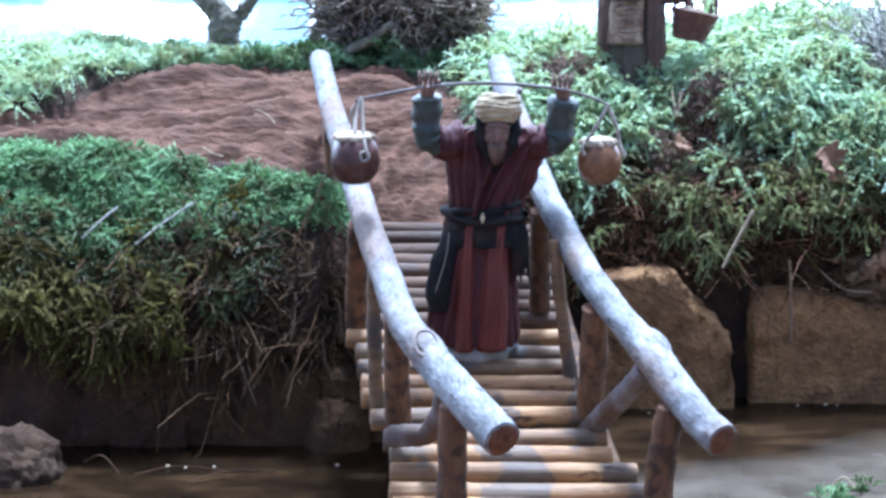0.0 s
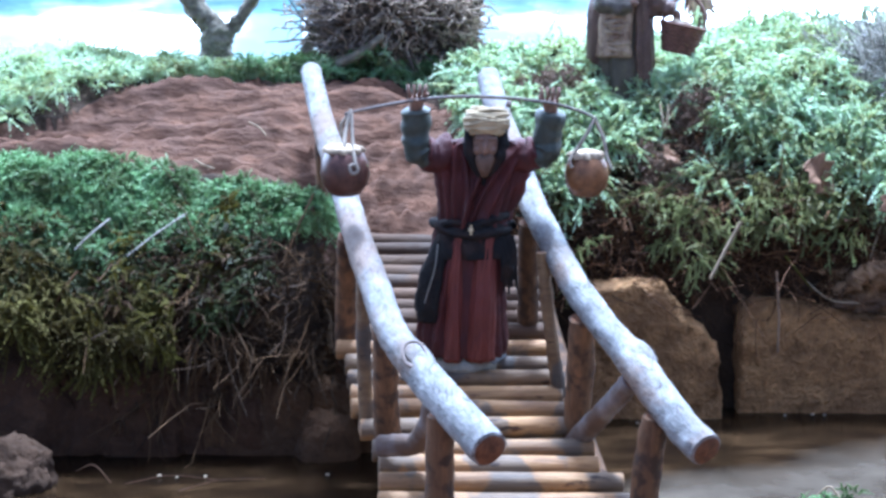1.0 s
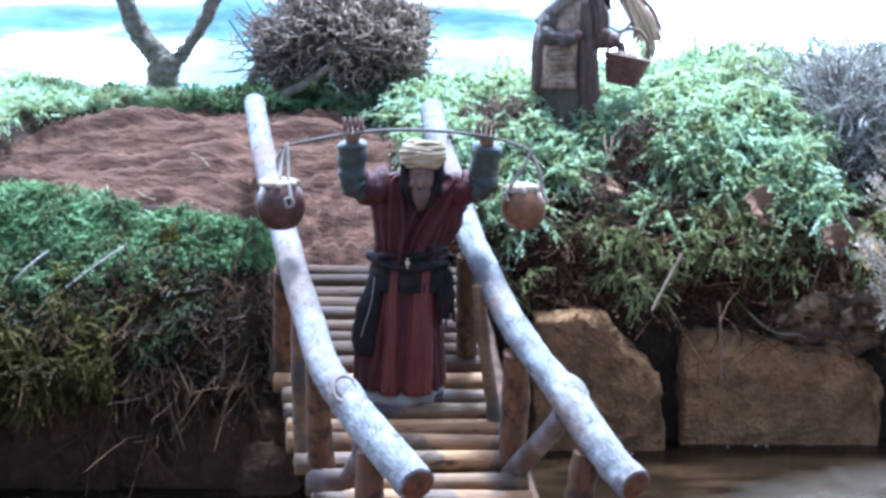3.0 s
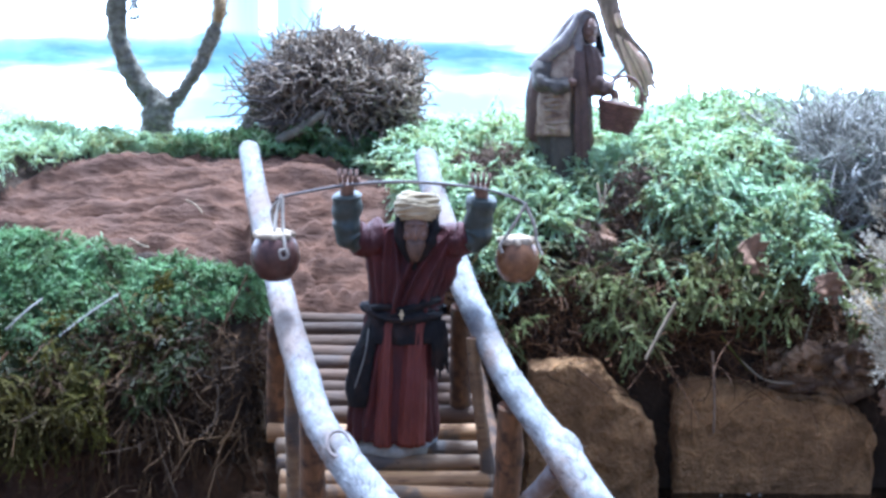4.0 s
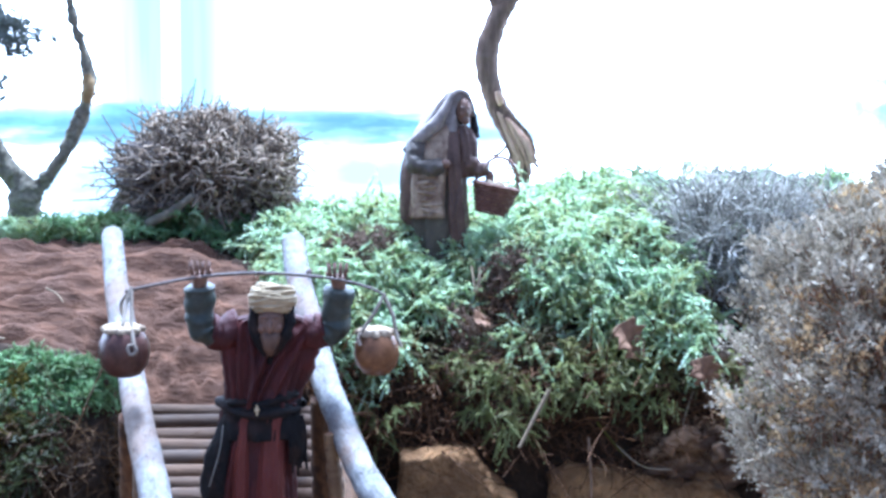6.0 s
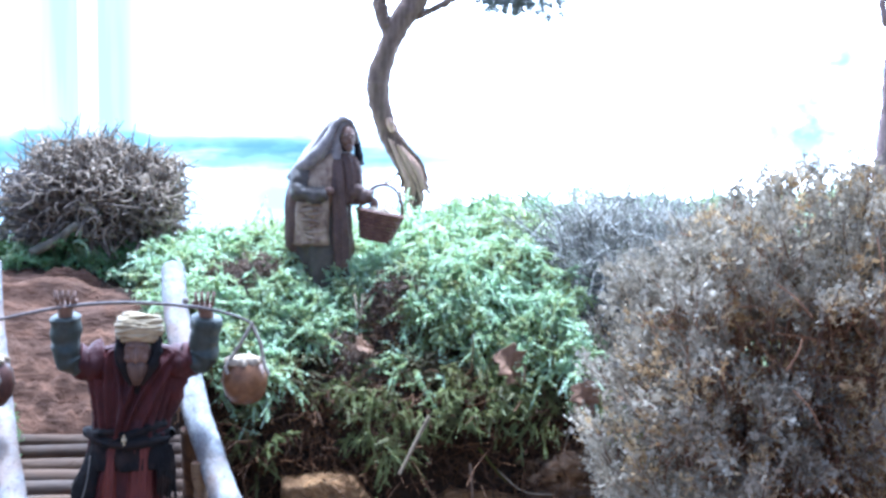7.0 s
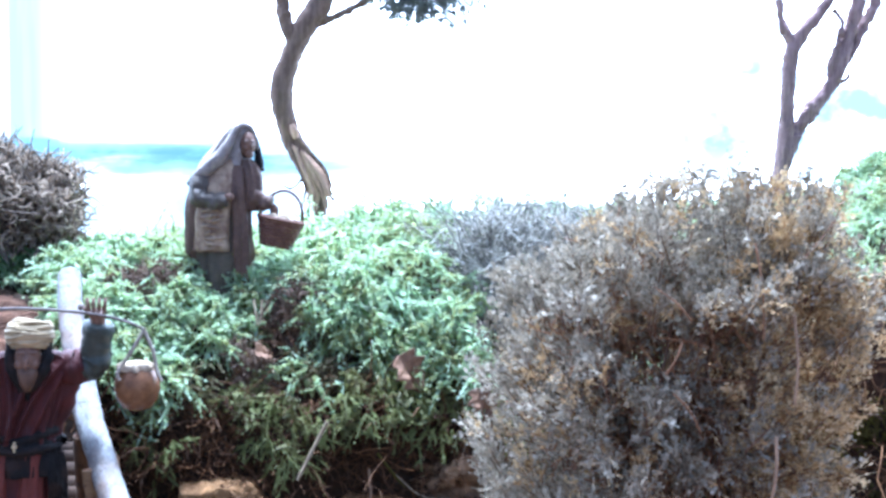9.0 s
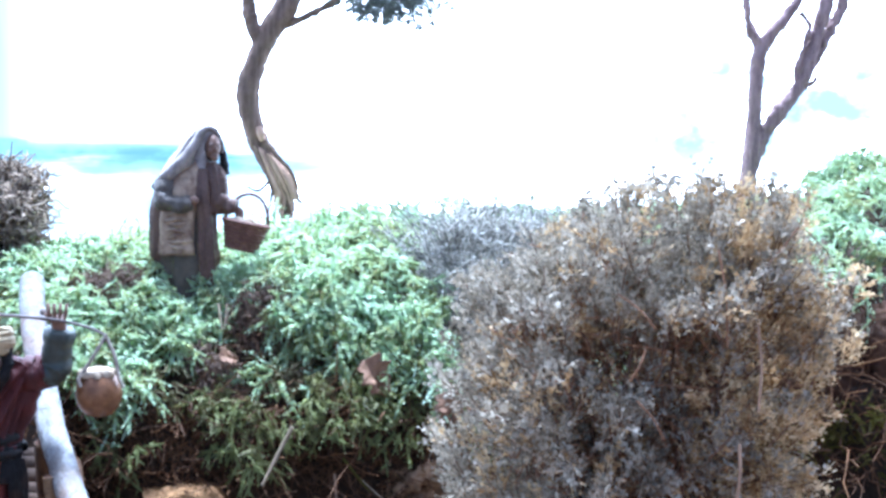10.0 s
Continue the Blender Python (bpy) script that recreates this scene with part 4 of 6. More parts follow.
    return s, mats


s, mats = water_carrier()
thing("figurine", s, mats, "painted clay figurine in a dark red robe standing on the bridge", "figurine")


def basket_bearer():
    s = Shape()
    mats = [M_SKIRT, M_TUNIC, M_MANTLE, M_HOOD, M_SKIN, M_WICKER, M_SLEEVE, M_SKIN_DARK, M_BLACK]
    y = 0.335
    loft(s, [(0.1650, y, 0.246, 0.0290, 0.020, 0.05, 6, 0), (0.1650, y, 0.262, 0.0285, 0.0195, 0.05, 6, 0.2), (0.1645, y, 0.285, 0.0265, 0.018, 0.045, 6, 0.5), (0.1640, y, 0.310, 0.0240, 0.016, 0.03, 6, 0.8), (0.1645, y, 0.330, 0.0220, 0.0150, 0.02, 6, 1)], 60, 0, True, 0.0015)
    loft(s, [(0.1570, y - 0.006, 0.284, 0.0175, 0.0160, 0.05, 5, 0), (0.1575, y - 0.006, 0.300, 0.0170, 0.0155, 0.05, 5, 0.6), (0.1590, y - 0.005, 0.320, 0.0180, 0.0150, 0.04, 5, 1.2), (0.1630, y - 0.003, 0.342, 0.0195, 0.0145, 0.03, 5, 1.8), (0.1680, y, 0.356, 0.0165, 0.0120, 0.02, 5, 2), (0.1740, y, 0.366, 0.008, 0.008, 0, 5, 2)], 48, 1, True, 0.0015)
    for k in range(9):
        zz = 0.286 + 0.0048 * k
        tube(s, smooth_path([(0.1440 + 0.002 * math.sin(3 * k), y - 0.0155, zz + 0.004 * math.sin(1.7 * k)), (0.155, y - 0.0222, zz), (0.168 - 0.003 * math.cos(2 * k), y - 0.0195, zz + 0.004 * math.cos(2.4 * k))], 10), [0.0004, 0.0016, 0.0005], 8, 1, True, 0.5, k, None, True, 0.0008, 200)
    # dark mantle hanging down front and back
    loft(s, [(0.1820, y - 0.008, 0.256, 0.0085, 0.0130, 0.08, 5, 0), (0.1815, y - 0.009, 0.285, 0.0085, 0.0130, 0.08, 5, 0.4), (0.1810, y - 0.009, 0.315, 0.0080, 0.0120, 0.06, 5, 0.8), (0.1790, y - 0.009, 0.340, 0.0085, 0.0100, 0.05, 5, 1.2), (0.1790, y - 0.006, 0.357, 0.0070, 0.0080, 0.03, 5, 1.5)], 36, 2, True, 0.0015)
    loft(s, [(0.1410, y + 0.004, 0.272, 0.0060, 0.0120, 0.06, 4, 0), (0.1400, y + 0.004, 0.300, 0.0065, 0.0130, 0.06, 4, 0.5), (0.1430, y + 0.003, 0.325, 0.0085, 0.0130, 0.05, 4, 1), (0.1530, y + 0.002, 0.350, 0.0120, 0.0120, 0.03, 4, 1.5)], 30, 2, True, 0.0015)
    # arm across the body and arm that carries
    tube(s, smooth_path([(0.150, y - 0.004, 0.348), (0.1440, y - 0.012, 0.331), (0.156, y - 0.021, 0.326), (0.168, y - 0.023, 0.329)], 30), [0.0092, 0.0084, 0.0070, 0.0058], 28, 6, True, 0.2, 4, None, True, 0.0020, 95)
    ball(s, (0.1705, y - 0.024, 0.3305), (0.0045, 0.0035, 0.0038), 4, 12, 8)
    tube(s, smooth_path([(0.184, y - 0.002, 0.350), (0.1905, y - 0.008, 0.334), (0.200, y - 0.014, 0.326), (0.2065, y - 0.016, 0.324)], 30), [0.0094, 0.0084, 0.0072, 0.0066], 28, 2, True, 0.2, 5, None, True, 0.0020, 95)
    ball(s, (0.2090, y - 0.0165, 0.3190), (0.0040, 0.0040, 0.0055), 4, 12, 8)
    for k in range(3):
        tube(s, [(0.207 + 0.002 * k, y - 0.019, 0.318), (0.208 + 0.002 * k, y - 0.0195, 0.3125)], [0.0012, 0.001], 6, 4)
    # head in three-quarter view, hood that falls to the shoulder
    # black ball behind the face gives the dark gap inside the hood
    ball(s, (0.1848, y - 0.0040, 0.3740), (0.0080, 0.0066, 0.0112), 8, 18, 12)
    ball(s, (0.1872, y - 0.0080, 0.3752), (0.0064, 0.0080, 0.0112), 4, 24, 16)
    ball(s, (0.1893, y - 0.0150, 0.3738), (0.0013, 0.0026, 0.0030), 4, 10, 8)
    ball(s, (0.1883, y - 0.0135, 0.3665), (0.0036, 0.0030, 0.0036), 4, 12, 8)
    ball(s, (0.1852, y - 0.0140, 0.3722), (0.0026, 0.0020, 0.0026), 4, 12, 8)
    ball(s, (0.1886, y - 0.0160, 0.3692), (0.0020, 0.0008, 0.0006), 7, 10, 6)
    for dx in (-0.0022, 0.0032):
        ball(s, (0.1880 + dx, y - 0.0152, 0.3778), (0.0022, 0.0012, 0.0008), 7, 10, 6)
        ball(s, (0.1880 + dx, y - 0.0152, 0.3760), (0.0013, 0.0008, 0.0006), 2, 8, 6)
    # black strip for the shaded inside of the hood behind the cheek
    tube(s, smooth_path([(0.1925, y - 0.003, 0.386), (0.1950, y - 0.003, 0.374), (0.1965, y - 0.004, 0.362), (0.1970, y - 0.005, 0.352)], 12), [0.0016, 0.0026, 0.0036, 0.0044], 14, 8, True, 0.1, 3)
    draped(s, [(0.1895, y - 0.006, 0.318, 0.0080, 0.0100), (0.1905, y - 0.006, 0.332, 0.0096, 0.0112), (0.1900, y - 0.005, 0.345, 0.0105, 0.0110), (0.1880, y - 0.004, 0.355, 0.0095, 0.0095), (0.1850, y - 0.003, 0.362, 0.0060, 0.0070)],
           [(-0.6, -0.3, 0.2, 0.0012), (0.1, 0.2, 0.2, 0.0012), (0.8, 0.5, 0.2, 0.0012)], 48, 2, 0.0010, 20)
    loft(s, [(0.1655, y + 0.001, 0.350, 0.0230, 0.0140, 0.04, 5, 0.4), (0.1690, y + 0.002, 0.362, 0.0200, 0.0125, 0.035, 5, 0.6), (0.1742, y + 0.002, 0.374, 0.0160, 0.0115, 0.03, 5, 0.8), (0.1792, y + 0.001, 0.385, 0.0125, 0.0102, 0.02, 5, 1), (0.1815, y, 0.391, 0.0078, 0.0070, 0, 5, 1), (0.1825, y, 0.3945, 0.003, 0.003, 0, 5, 1)], 40, 3, True, 0.0015)
    tube(s, smooth_path([(0.1365, y - 0.004, 0.3405), (0.150, y - 0.010, 0.352), (0.1640, y - 0.0125, 0.3650), (0.1735, y - 0.0115, 0.3810), (0.1815, y - 0.0095, 0.3905), (0.1900, y - 0.0085, 0.3880), (0.1950, y - 0.006, 0.3740), (0.1935, y - 0.002, 0.362)], 50), [0.0022, 0.0060, 0.0062, 0.0036, 0.0026, 0.0022, 0.0018, 0.0012], 20, 3, True, 0.08, 6, None, True, 0.0012, 110)
    return s, mats


s, mats = basket_bearer()
thing("figurine", s, mats, "painted clay figurine in brown hooded mantle standing in moss", "figurine")


# ---------------------------------------------------------------- yoke, pots, basket
s = tube(Shape(), smooth_path([(-0.0555, -0.0140, 0.2632), (-0.0535, -0.0138, 0.2652), (-0.0089, -0.0152, 0.2736), (0.0321, -0.0150, 0.2756), (0.073, -0.0150, 0.2722), (0.0971, -0.013, 0.2662), (0.1095, -0.012, 0.2602)], 40), [0.0009, 0.0010, 0.0011, 0.0011, 0.0011, 0.0010, 0.0010], 10, 0, True, 0.12, 2)
thing("carrying_pole", s, M_POLE, "thin dark bent carrying pole held above the head", "pole")


def clay_pot(at, profile, material, label, straps):
    pot = empty("clay_pot", at, label, "pot", "pots on the carrying pole")
    s = Shape()
    loft(s, [(0, 0, z, r, r, 0, 1, 0) for r, z in profile], 32, 0)
    part("body", s, material, pot)
    top = profile[-1][1]
    r = profile[-1][0]
    s = Shape()
    loft(s, [(0, 0, top - 0.0030, r * 1.16, r * 1.16, 0.05, 7, 0.0), (0, 0, top - 0.0004, r * 1.16, r * 1.12, 0.05, 7, 0.4), (0.0, 0, top + 0.0016, r * 0.9, r * 0.85, 0.05, 7, 0.8), (0, 0, top + 0.0030, r * 0.3, r * 0.3, 0.02, 7, 1)], 56, 0, True, 0.0012)
    part("cover", s, M_CLOTH, pot, "pale cream cloth cover")
    for k, pts in enumerate(straps):
        s = tube(Shape(), smooth_path([tuple(np.array(p) - np.array(at)) for p in pts], 16), 0.0012, 8, 0, True, 0.12, k)
        part("rope", s, M_ROPE, pot, "twisted hemp rope")
    return pot


POT = [(0.005, -0.0148), (0.009, -0.0135), (0.0132, -0.008), (0.0150, -0.001), (0.0142, 0.006), (0.0118, 0.0105), (0.0098, 0.0128), (0.0100, 0.0142)]
clay_pot((-0.0575, -0.022, 0.2265), [(1.1 * r, 1.1 * z) for r, z in POT], M_CLAY_DARK, "dark brown round clay pot with cloth cover, hanging from the pole",
         [[(-0.0535, -0.0145, 0.2668), (-0.0565, -0.020, 0.2550), (-0.0575, -0.030, 0.2440)], [(-0.0540, -0.013, 0.2650), (-0.0600, -0.014, 0.2560), (-0.0585, -0.012, 0.2440)],
          [(-0.0530, -0.0165, 0.2650), (-0.0520, -0.025, 0.2480), (-0.0500, -0.036, 0.2350), (-0.0480, -0.0375, 0.2290), (-0.0520, -0.0385, 0.2270), (-0.0530, -0.0375, 0.2320), (-0.0490, -0.037, 0.2330)]])
clay_pot((0.1038, -0.009, 0.2228), POT, M_CLAY, "reddish-brown round clay pot with cloth cover, hanging from the pole",
         [[(0.1090, -0.0120, 0.2615), (0.1010, -0.016, 0.2480), (0.0940, -0.0165, 0.2375)], [(0.1085, -0.0120, 0.2605), (0.1140, -0.014, 0.2480), (0.1160, -0.015, 0.2370)],
          [(0.1160, -0.0150, 0.2380), (0.1175, -0.017, 0.2320), (0.1195, -0.018, 0.2275)], [(0.0935, -0.0165, 0.2370), (0.0915, -0.018, 0.2330), (0.0930, -0.019, 0.2290)]])


def wicker_basket(at, lean):
    b = empty("wicker_basket", at, "small brown wicker basket with white filling, carried by the figurine", "basket")
    b.rotation_euler = (0, radians(lean), 0)
    n = 9
    for k in range(n):
        t = k / (n - 1)
        rx, ry, z = 0.0125 + 0.0065 * t, 0.0090 + 0.0050 * t, -0.0125 + 0.0225 * t
        ring = [((rx + 0.0005 * math.sin(14 * a + math.pi * k)) * math.cos(a), (ry + 0.0005 * math.sin(14 * a + math.pi * k)) * math.sin(a), z) for a in np.linspace(0, 2 * math.pi, 57)]
        part("wicker_band" if k < n - 1 else "rim", tube(Shape(), ring, 0.0016 if k < n - 1 else 0.0021, 6, 0, False), M_WICKER, b)
    part("bottom", loft(Shape(), [(0, 0, -0.0135, 0.0120, 0.0085, 0, 1, 0), (0, 0, -0.0115, 0.0120, 0.0085, 0, 1, 0)], 24, 0), M_WICKER, b)
    s = tube(Shape(), [(0.0182 * math.cos(a), 0, 0.009 + 0.026 * math.sin(a)) for a in np.linspace(0, math.pi, 18)], 0.0015, 8, 0, True, 0.05, 1)
    part("handle", s, M_WICKER, b)
    s = Shape()
    rng = np.random.default_rng(8)
    for k in range(12):
        ball(s, (rng.uniform(-0.012, 0.012), rng.uniform(-0.007, 0.007), 0.0085 + rng.uniform(0, 0.004)), (0.0045, 0.004, 0.003), 0, 8, 6, 0.05, k)
    part("filling", s, M_CLOTH, b, "white woolly filling")


wicker_basket((0.2125, 0.319, 0.3010), 12)


# ---------------------------------------------------------------- stones along the stream
def slab(name, outline, y0, y1, label, seed):
    """A rough block: an outline in x and z, set back in y, with worn edges and an uneven face."""
    bm = bmesh.new()
    rings = []
    for k, yy in enumerate((y0 + 0.003, y0, y0 + 0.5 * (y1 - y0), y1)):
        cx = sum(p[0] for p in outline) / len(outline)
        cz = sum(p[1] for p in outline) / len(outline)
        ring = []
        for x, z in outline:
            d = math.hypot(x - cx, z - cz)
            ring.append(bm.verts.new((x + (0.0025 if k == 1 else 0) * (cx - x) / d, yy, z + (0.0025 if k == 1 else 0) * (cz - z) / d)))
        rings.append(ring)
    a, b, c, d = rings
    m = len(outline)
    for p, q in ((b, a), (a, c), (c, d)):
        for i in range(m):
            bm.faces.new((p[i], p[(i + 1) % m], q[(i + 1) % m], q[i]))
    bm.faces.new(list(reversed(b)))
    bm.faces.new(d)
    bmesh.ops.triangulate(bm, faces=[f for f in bm.faces if len(f.verts) > 4])
    bmesh.ops.subdivide_edges(bm, edges=bm.edges[:], cuts=3, use_grid_fill=True)
    bmesh.ops.subdivide_edges(bm, edges=[e for e in bm.edges if e.calc_length() > 0.006], cuts=2, use_grid_fill=True)
    for v in bm.verts:
        k = noise.noise_vector(v.co * 28 + Vector((seed, 0, 0))) * 0.0042 + noise.noise_vector(v.co * 80) * 0.0036 + noise.noise_vector(v.co * 220) * 0.0018
        v.co += k
    bmesh.ops.recalc_face_normals(bm, faces=bm.faces[:])
    me = bpy.data.meshes.new(name)
    bm.to_mesh(me)
    bm.free()
    me.materials.append(M_STONE)
    me.polygons.foreach_set("use_smooth", np.ones(len(me.polygons), bool))
    return thing(name, me, None, label, "stone", "stones along the stream")


slab("stone_slab", [(0.126, -0.012), (0.233, -0.012), (0.232, 0.016), (0.228, 0.057), (0.206, 0.083), (0.183, 0.110), (0.158, 0.111), (0.128, 0.108)], 0.182, 0.245, "tan-brown wedge-shaped stone slab at the water's edge", 1)
slab("stone_slab", [(0.249, -0.012), (0.412, -0.012), (0.418, 0.040), (0.403, 0.066), (0.37, 0.079), (0.336, 0.085), (0.30, 0.092), (0.263, 0.097), (0.248, 0.086)], 0.200, 0.25, "brown flat-faced stone slab at the water's edge", 5)
slab("stone_slab", [(0.432, -0.012), (0.58, -0.012), (0.58, 0.075), (0.50, 0.095), (0.435, 0.085)], 0.215, 0.26, "brown stone slab behind the dry shrub", 9)
def lump(at, size, material, label, seed, ragged=1.0):
    """A weathered, cornered stone."""
    bm = bmesh.new()
    bmesh.ops.create_icosphere(bm, subdivisions=5, radius=1.0)
    for v in bm.verts:
        q = v.co.normalized()
        k = Vector([math.copysign(abs(c) ** 0.8, c) for c in q])
        k *= 1 + 0.16 * ragged * noise.fractal(q * 1.6 + Vector((seed, 0, 0)), 0.8, 2.0, 5) + 0.05 * ragged * noise.fractal(q * 7 + Vector((0, seed, 0)), 0.6, 2.1, 4)
        v.co = Vector(at) + Vector([a * c for a, c in zip(k, size)])
    me = bpy.data.meshes.new("boulder")
    bm.to_mesh(me)
    bm.free()
    me.materials.append(material)
    me.polygons.foreach_set("use_smooth", np.ones(len(me.polygons), bool))
    return thing("boulder", me, None, label, "stone", "stones along the stream")


lump((-0.312, 0.012, -0.010), (0.047, 0.030, 0.042), M_STONE_BROWN, "weathered brown stone at the water's edge", 3, 1.0)
lump((-0.125, 0.106, 0.012), (0.088, 0.024, 0.050), M_EARTH, "brown earthy stone under the roots of the bank", 4, 0.6)
lump((-0.078, 0.084, 0.000), (0.024, 0.020, 0.036), M_EARTH, "brown earthy stone beside the bridge", 9, 0.8)
# dark lumps stand in for the wet bank and the void below the moss
lump((-0.215, 0.100, 0.016), (0.034, 0.022, 0.050), M_STONE_DARK, "dark lump for the wet, shaded bank under the moss", 5)
lump((-0.145, 0.104, 0.018), (0.040, 0.022, 0.046), M_STONE_DARK, "dark lump for the wet, shaded bank under the moss", 8)
lump((-0.300, 0.098, 0.020), (0.036, 0.022, 0.058), M_STONE_DARK, "dark lump for the wet, shaded bank under the moss", 15)
lump((-0.385, 0.098, 0.020), (0.040, 0.022, 0.055), M_STONE_DARK, "dark lump for the wet, shaded bank under the moss", 19)
# no stones here: dark lumps added in place of a shaded hollow
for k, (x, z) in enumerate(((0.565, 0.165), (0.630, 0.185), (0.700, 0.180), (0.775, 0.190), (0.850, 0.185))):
    lump((x, 0.262, z), (0.042, 0.030, 0.052), M_STONE_DARK, "dark lump added for the shaded hollow under the moss", 23 + 3 * k)
lump((-0.255, 0.104, 0.018), (0.030, 0.022, 0.050), M_STONE_DARK, "dark lump for the wet, shaded bank under the moss", 41)
lump((-0.345, 0.104, 0.018), (0.030, 0.022, 0.050), M_STONE_DARK, "dark lump for the wet, shaded bank under the moss", 43)
lump((-0.180, 0.108, 0.018), (0.026, 0.022, 0.048), M_STONE_DARK, "dark lump for the wet, shaded bank under the moss", 47)
lump((-0.088, 0.104, 0.010), (0.026, 0.020, 0.036), M_STONE_DARK, "dark brown lump under the bridge end", 11)
rng = np.random.default_rng(12)
for k, (x, y) in enumerate([(0.318, 0.190), (0.309, 0.191), (0.286, 0.189), (0.205, 0.168), (0.163, 0.166), (-0.182, 0.024), (-0.195, 0.028), (-0.162, 0.026), (-0.075, 0.03)]):
    s = ball(Shape(), (x, y, 0.0015), (rng.uniform(0.0011, 0.002), 0.0014, 0.001), 0, 10, 7, 0.1, k)
    thing("pebble", s, M_CLOTH, "small pale pebble at the waterline", "pebble", "pebbles at the waterline")

# curled bark piece lying on the stone
M_BARK = surface("curled_bark", (0.06, 0.034, 0.017), (0.62, 0.39, 0.21), 70, 260, 0.85, 0.012, (0.5, 1, 1), (0.14, 0.085, 0.05))
bm = bmesh.new()
bmesh.ops.create_icosphere(bm, subdivisions=5, radius=1.0)
for v in bm.verts:
    q = v.co.normalized()
    k = 1 + 0.46 * noise.fractal(Vector((q.x * 2.4, q.y * 3, q.z * 4)) + Vector((7, 0, 0)), 0.8, 2.1, 5) - 0.55 * math.exp(-((q.x + 0.22) / 0.26) ** 2 - ((q.z - 0.12) / 0.22) ** 2) * (q.y < 0)
    v.co = Vector((0.378, 0.232, 0.100)) + Vector((q.x * 0.056, q.y * 0.026, q.z * 0.026 + 0.004 * math.sin(2.5 * q.x))) * k
me = bpy.data.meshes.new("bark_piece")
bm.to_mesh(me)
bm.free()
me.materials.append(M_BARK)
me.polygons.foreach_set("use_smooth", np.ones(len(me.polygons), bool))
bark = thing("bark_piece", me, None, "curled brown piece of bark lying on the stone slab", "bark")
for k, (pts, rr) in enumerate((([(0.328, 0.212, 0.099), (0.342, 0.209, 0.111), (0.358, 0.208, 0.118), (0.374, 0.209, 0.117)], [0.003, 0.0075, 0.007, 0.003]),
                                ([(0.372, 0.210, 0.118), (0.390, 0.206, 0.118), (0.408, 0.208, 0.121), (0.428, 0.214, 0.112)], [0.003, 0.005, 0.0075, 0.004]),
                                ([(0.386, 0.203, 0.116), (0.383, 0.199, 0.108), (0.377, 0.200, 0.099)], [0.002, 0.0042, 0.003]))):
    part("curled_rim", tube(Shape(), smooth_path(pts, 40), rr, 26, 0, True, 0.45, 50 + k, None, True, 0.0050, 75), M_BARK, bark)
s = tube(Shape(), smooth_path([(0.690, 0.25, 0.075), (0.689, 0.25, 0.10), (0.689, 0.252, 0.118)], 6), [0.017, 0.016, 0.0155], 18, 0, True, 0.04, 9, 1)
thing("log_stump", s, [M_LOG, M_CUT_PALE], "short cut log standing on mossy ground", "log")


# ---------------------------------------------------------------- moss
def normals(x, y, e=0.004):
    dx = (height(x + e, y) - height(x - e, y)) / (2 * e)
    dy = (height(x, y + e) - height(x, y - e)) / (2 * e)
    n = np.stack([-dx, -dy, np.ones_like(dx)], 1)
    return n / np.linalg.norm(n, axis=1, keepdims=True), np.sqrt(1 + dx ** 2 + dy ** 2)


def unit(v):
    return v / (np.linalg.norm(v, axis=1, keepdims=True) + 1e-9)


def fronds(p, d, length, rng, steps=5, width=0.34, droop=0.5, leaf=0.22, stem=0.03):
    """Feathery sprigs: a bent stem with pairs of small pointed leaves, all in one mesh. Returns verts and quads."""
    n = len(p)
    side = unit(np.cross(d, unit(rng.normal(0, 1, (n, 3)) + np.array([0, 0, 0.6]))))
    up = np.cross(side, d)
    bend = np.array([0, 0, -1.0]) * droop + rng.normal(0, 0.25, (n, 3))
    L = length[:, None]
    ts = np.linspace(0, 1, steps + 1)
    pts = [p + L * (t * d + t * t * bend * 0.5) for t in ts]
    tan = [unit(d + t * bend) for t in ts]
    verts, faces = [], []
    for t, q in zip(ts, pts):
        w = L * stem * (1 - 0.7 * t)
        verts += [q - side * w, q + side * w]
    for k in range(steps):
        a = 2 * k
        faces.append((a, a + 1, a + 3, a + 2))
    nv = 2 * (steps + 1)
    for k in range(1, steps + 1):
        t = ts[k]
        ln = L * width * (1.05 - 0.75 * t) * rng.uniform(0.7, 1.25, (n, 1))
        for sgn in (-1, 1):
            dirn = unit(side * sgn * (1.0 - 0.5 * t) + tan[k] * (0.65 + 0.5 * t) + up * rng.uniform(-0.2, 0.5, (n, 1)))
            wid = ln * leaf
            crs = unit(np.cross(dirn, up))
            q = pts[k]
            verts += [q, q + dirn * ln * 0.45 + crs * wid, q + dirn * ln, q + dirn * ln * 0.45 - crs * wid]
            faces.append((nv, nv + 1, nv + 2, nv + 3))
            nv += 4
    V = np.stack(verts, 1)
    F = np.array(faces)[None] + (np.arange(n) * nv)[:, None, None]
    return V.reshape(-1, 3), F.reshape(-1, 4)


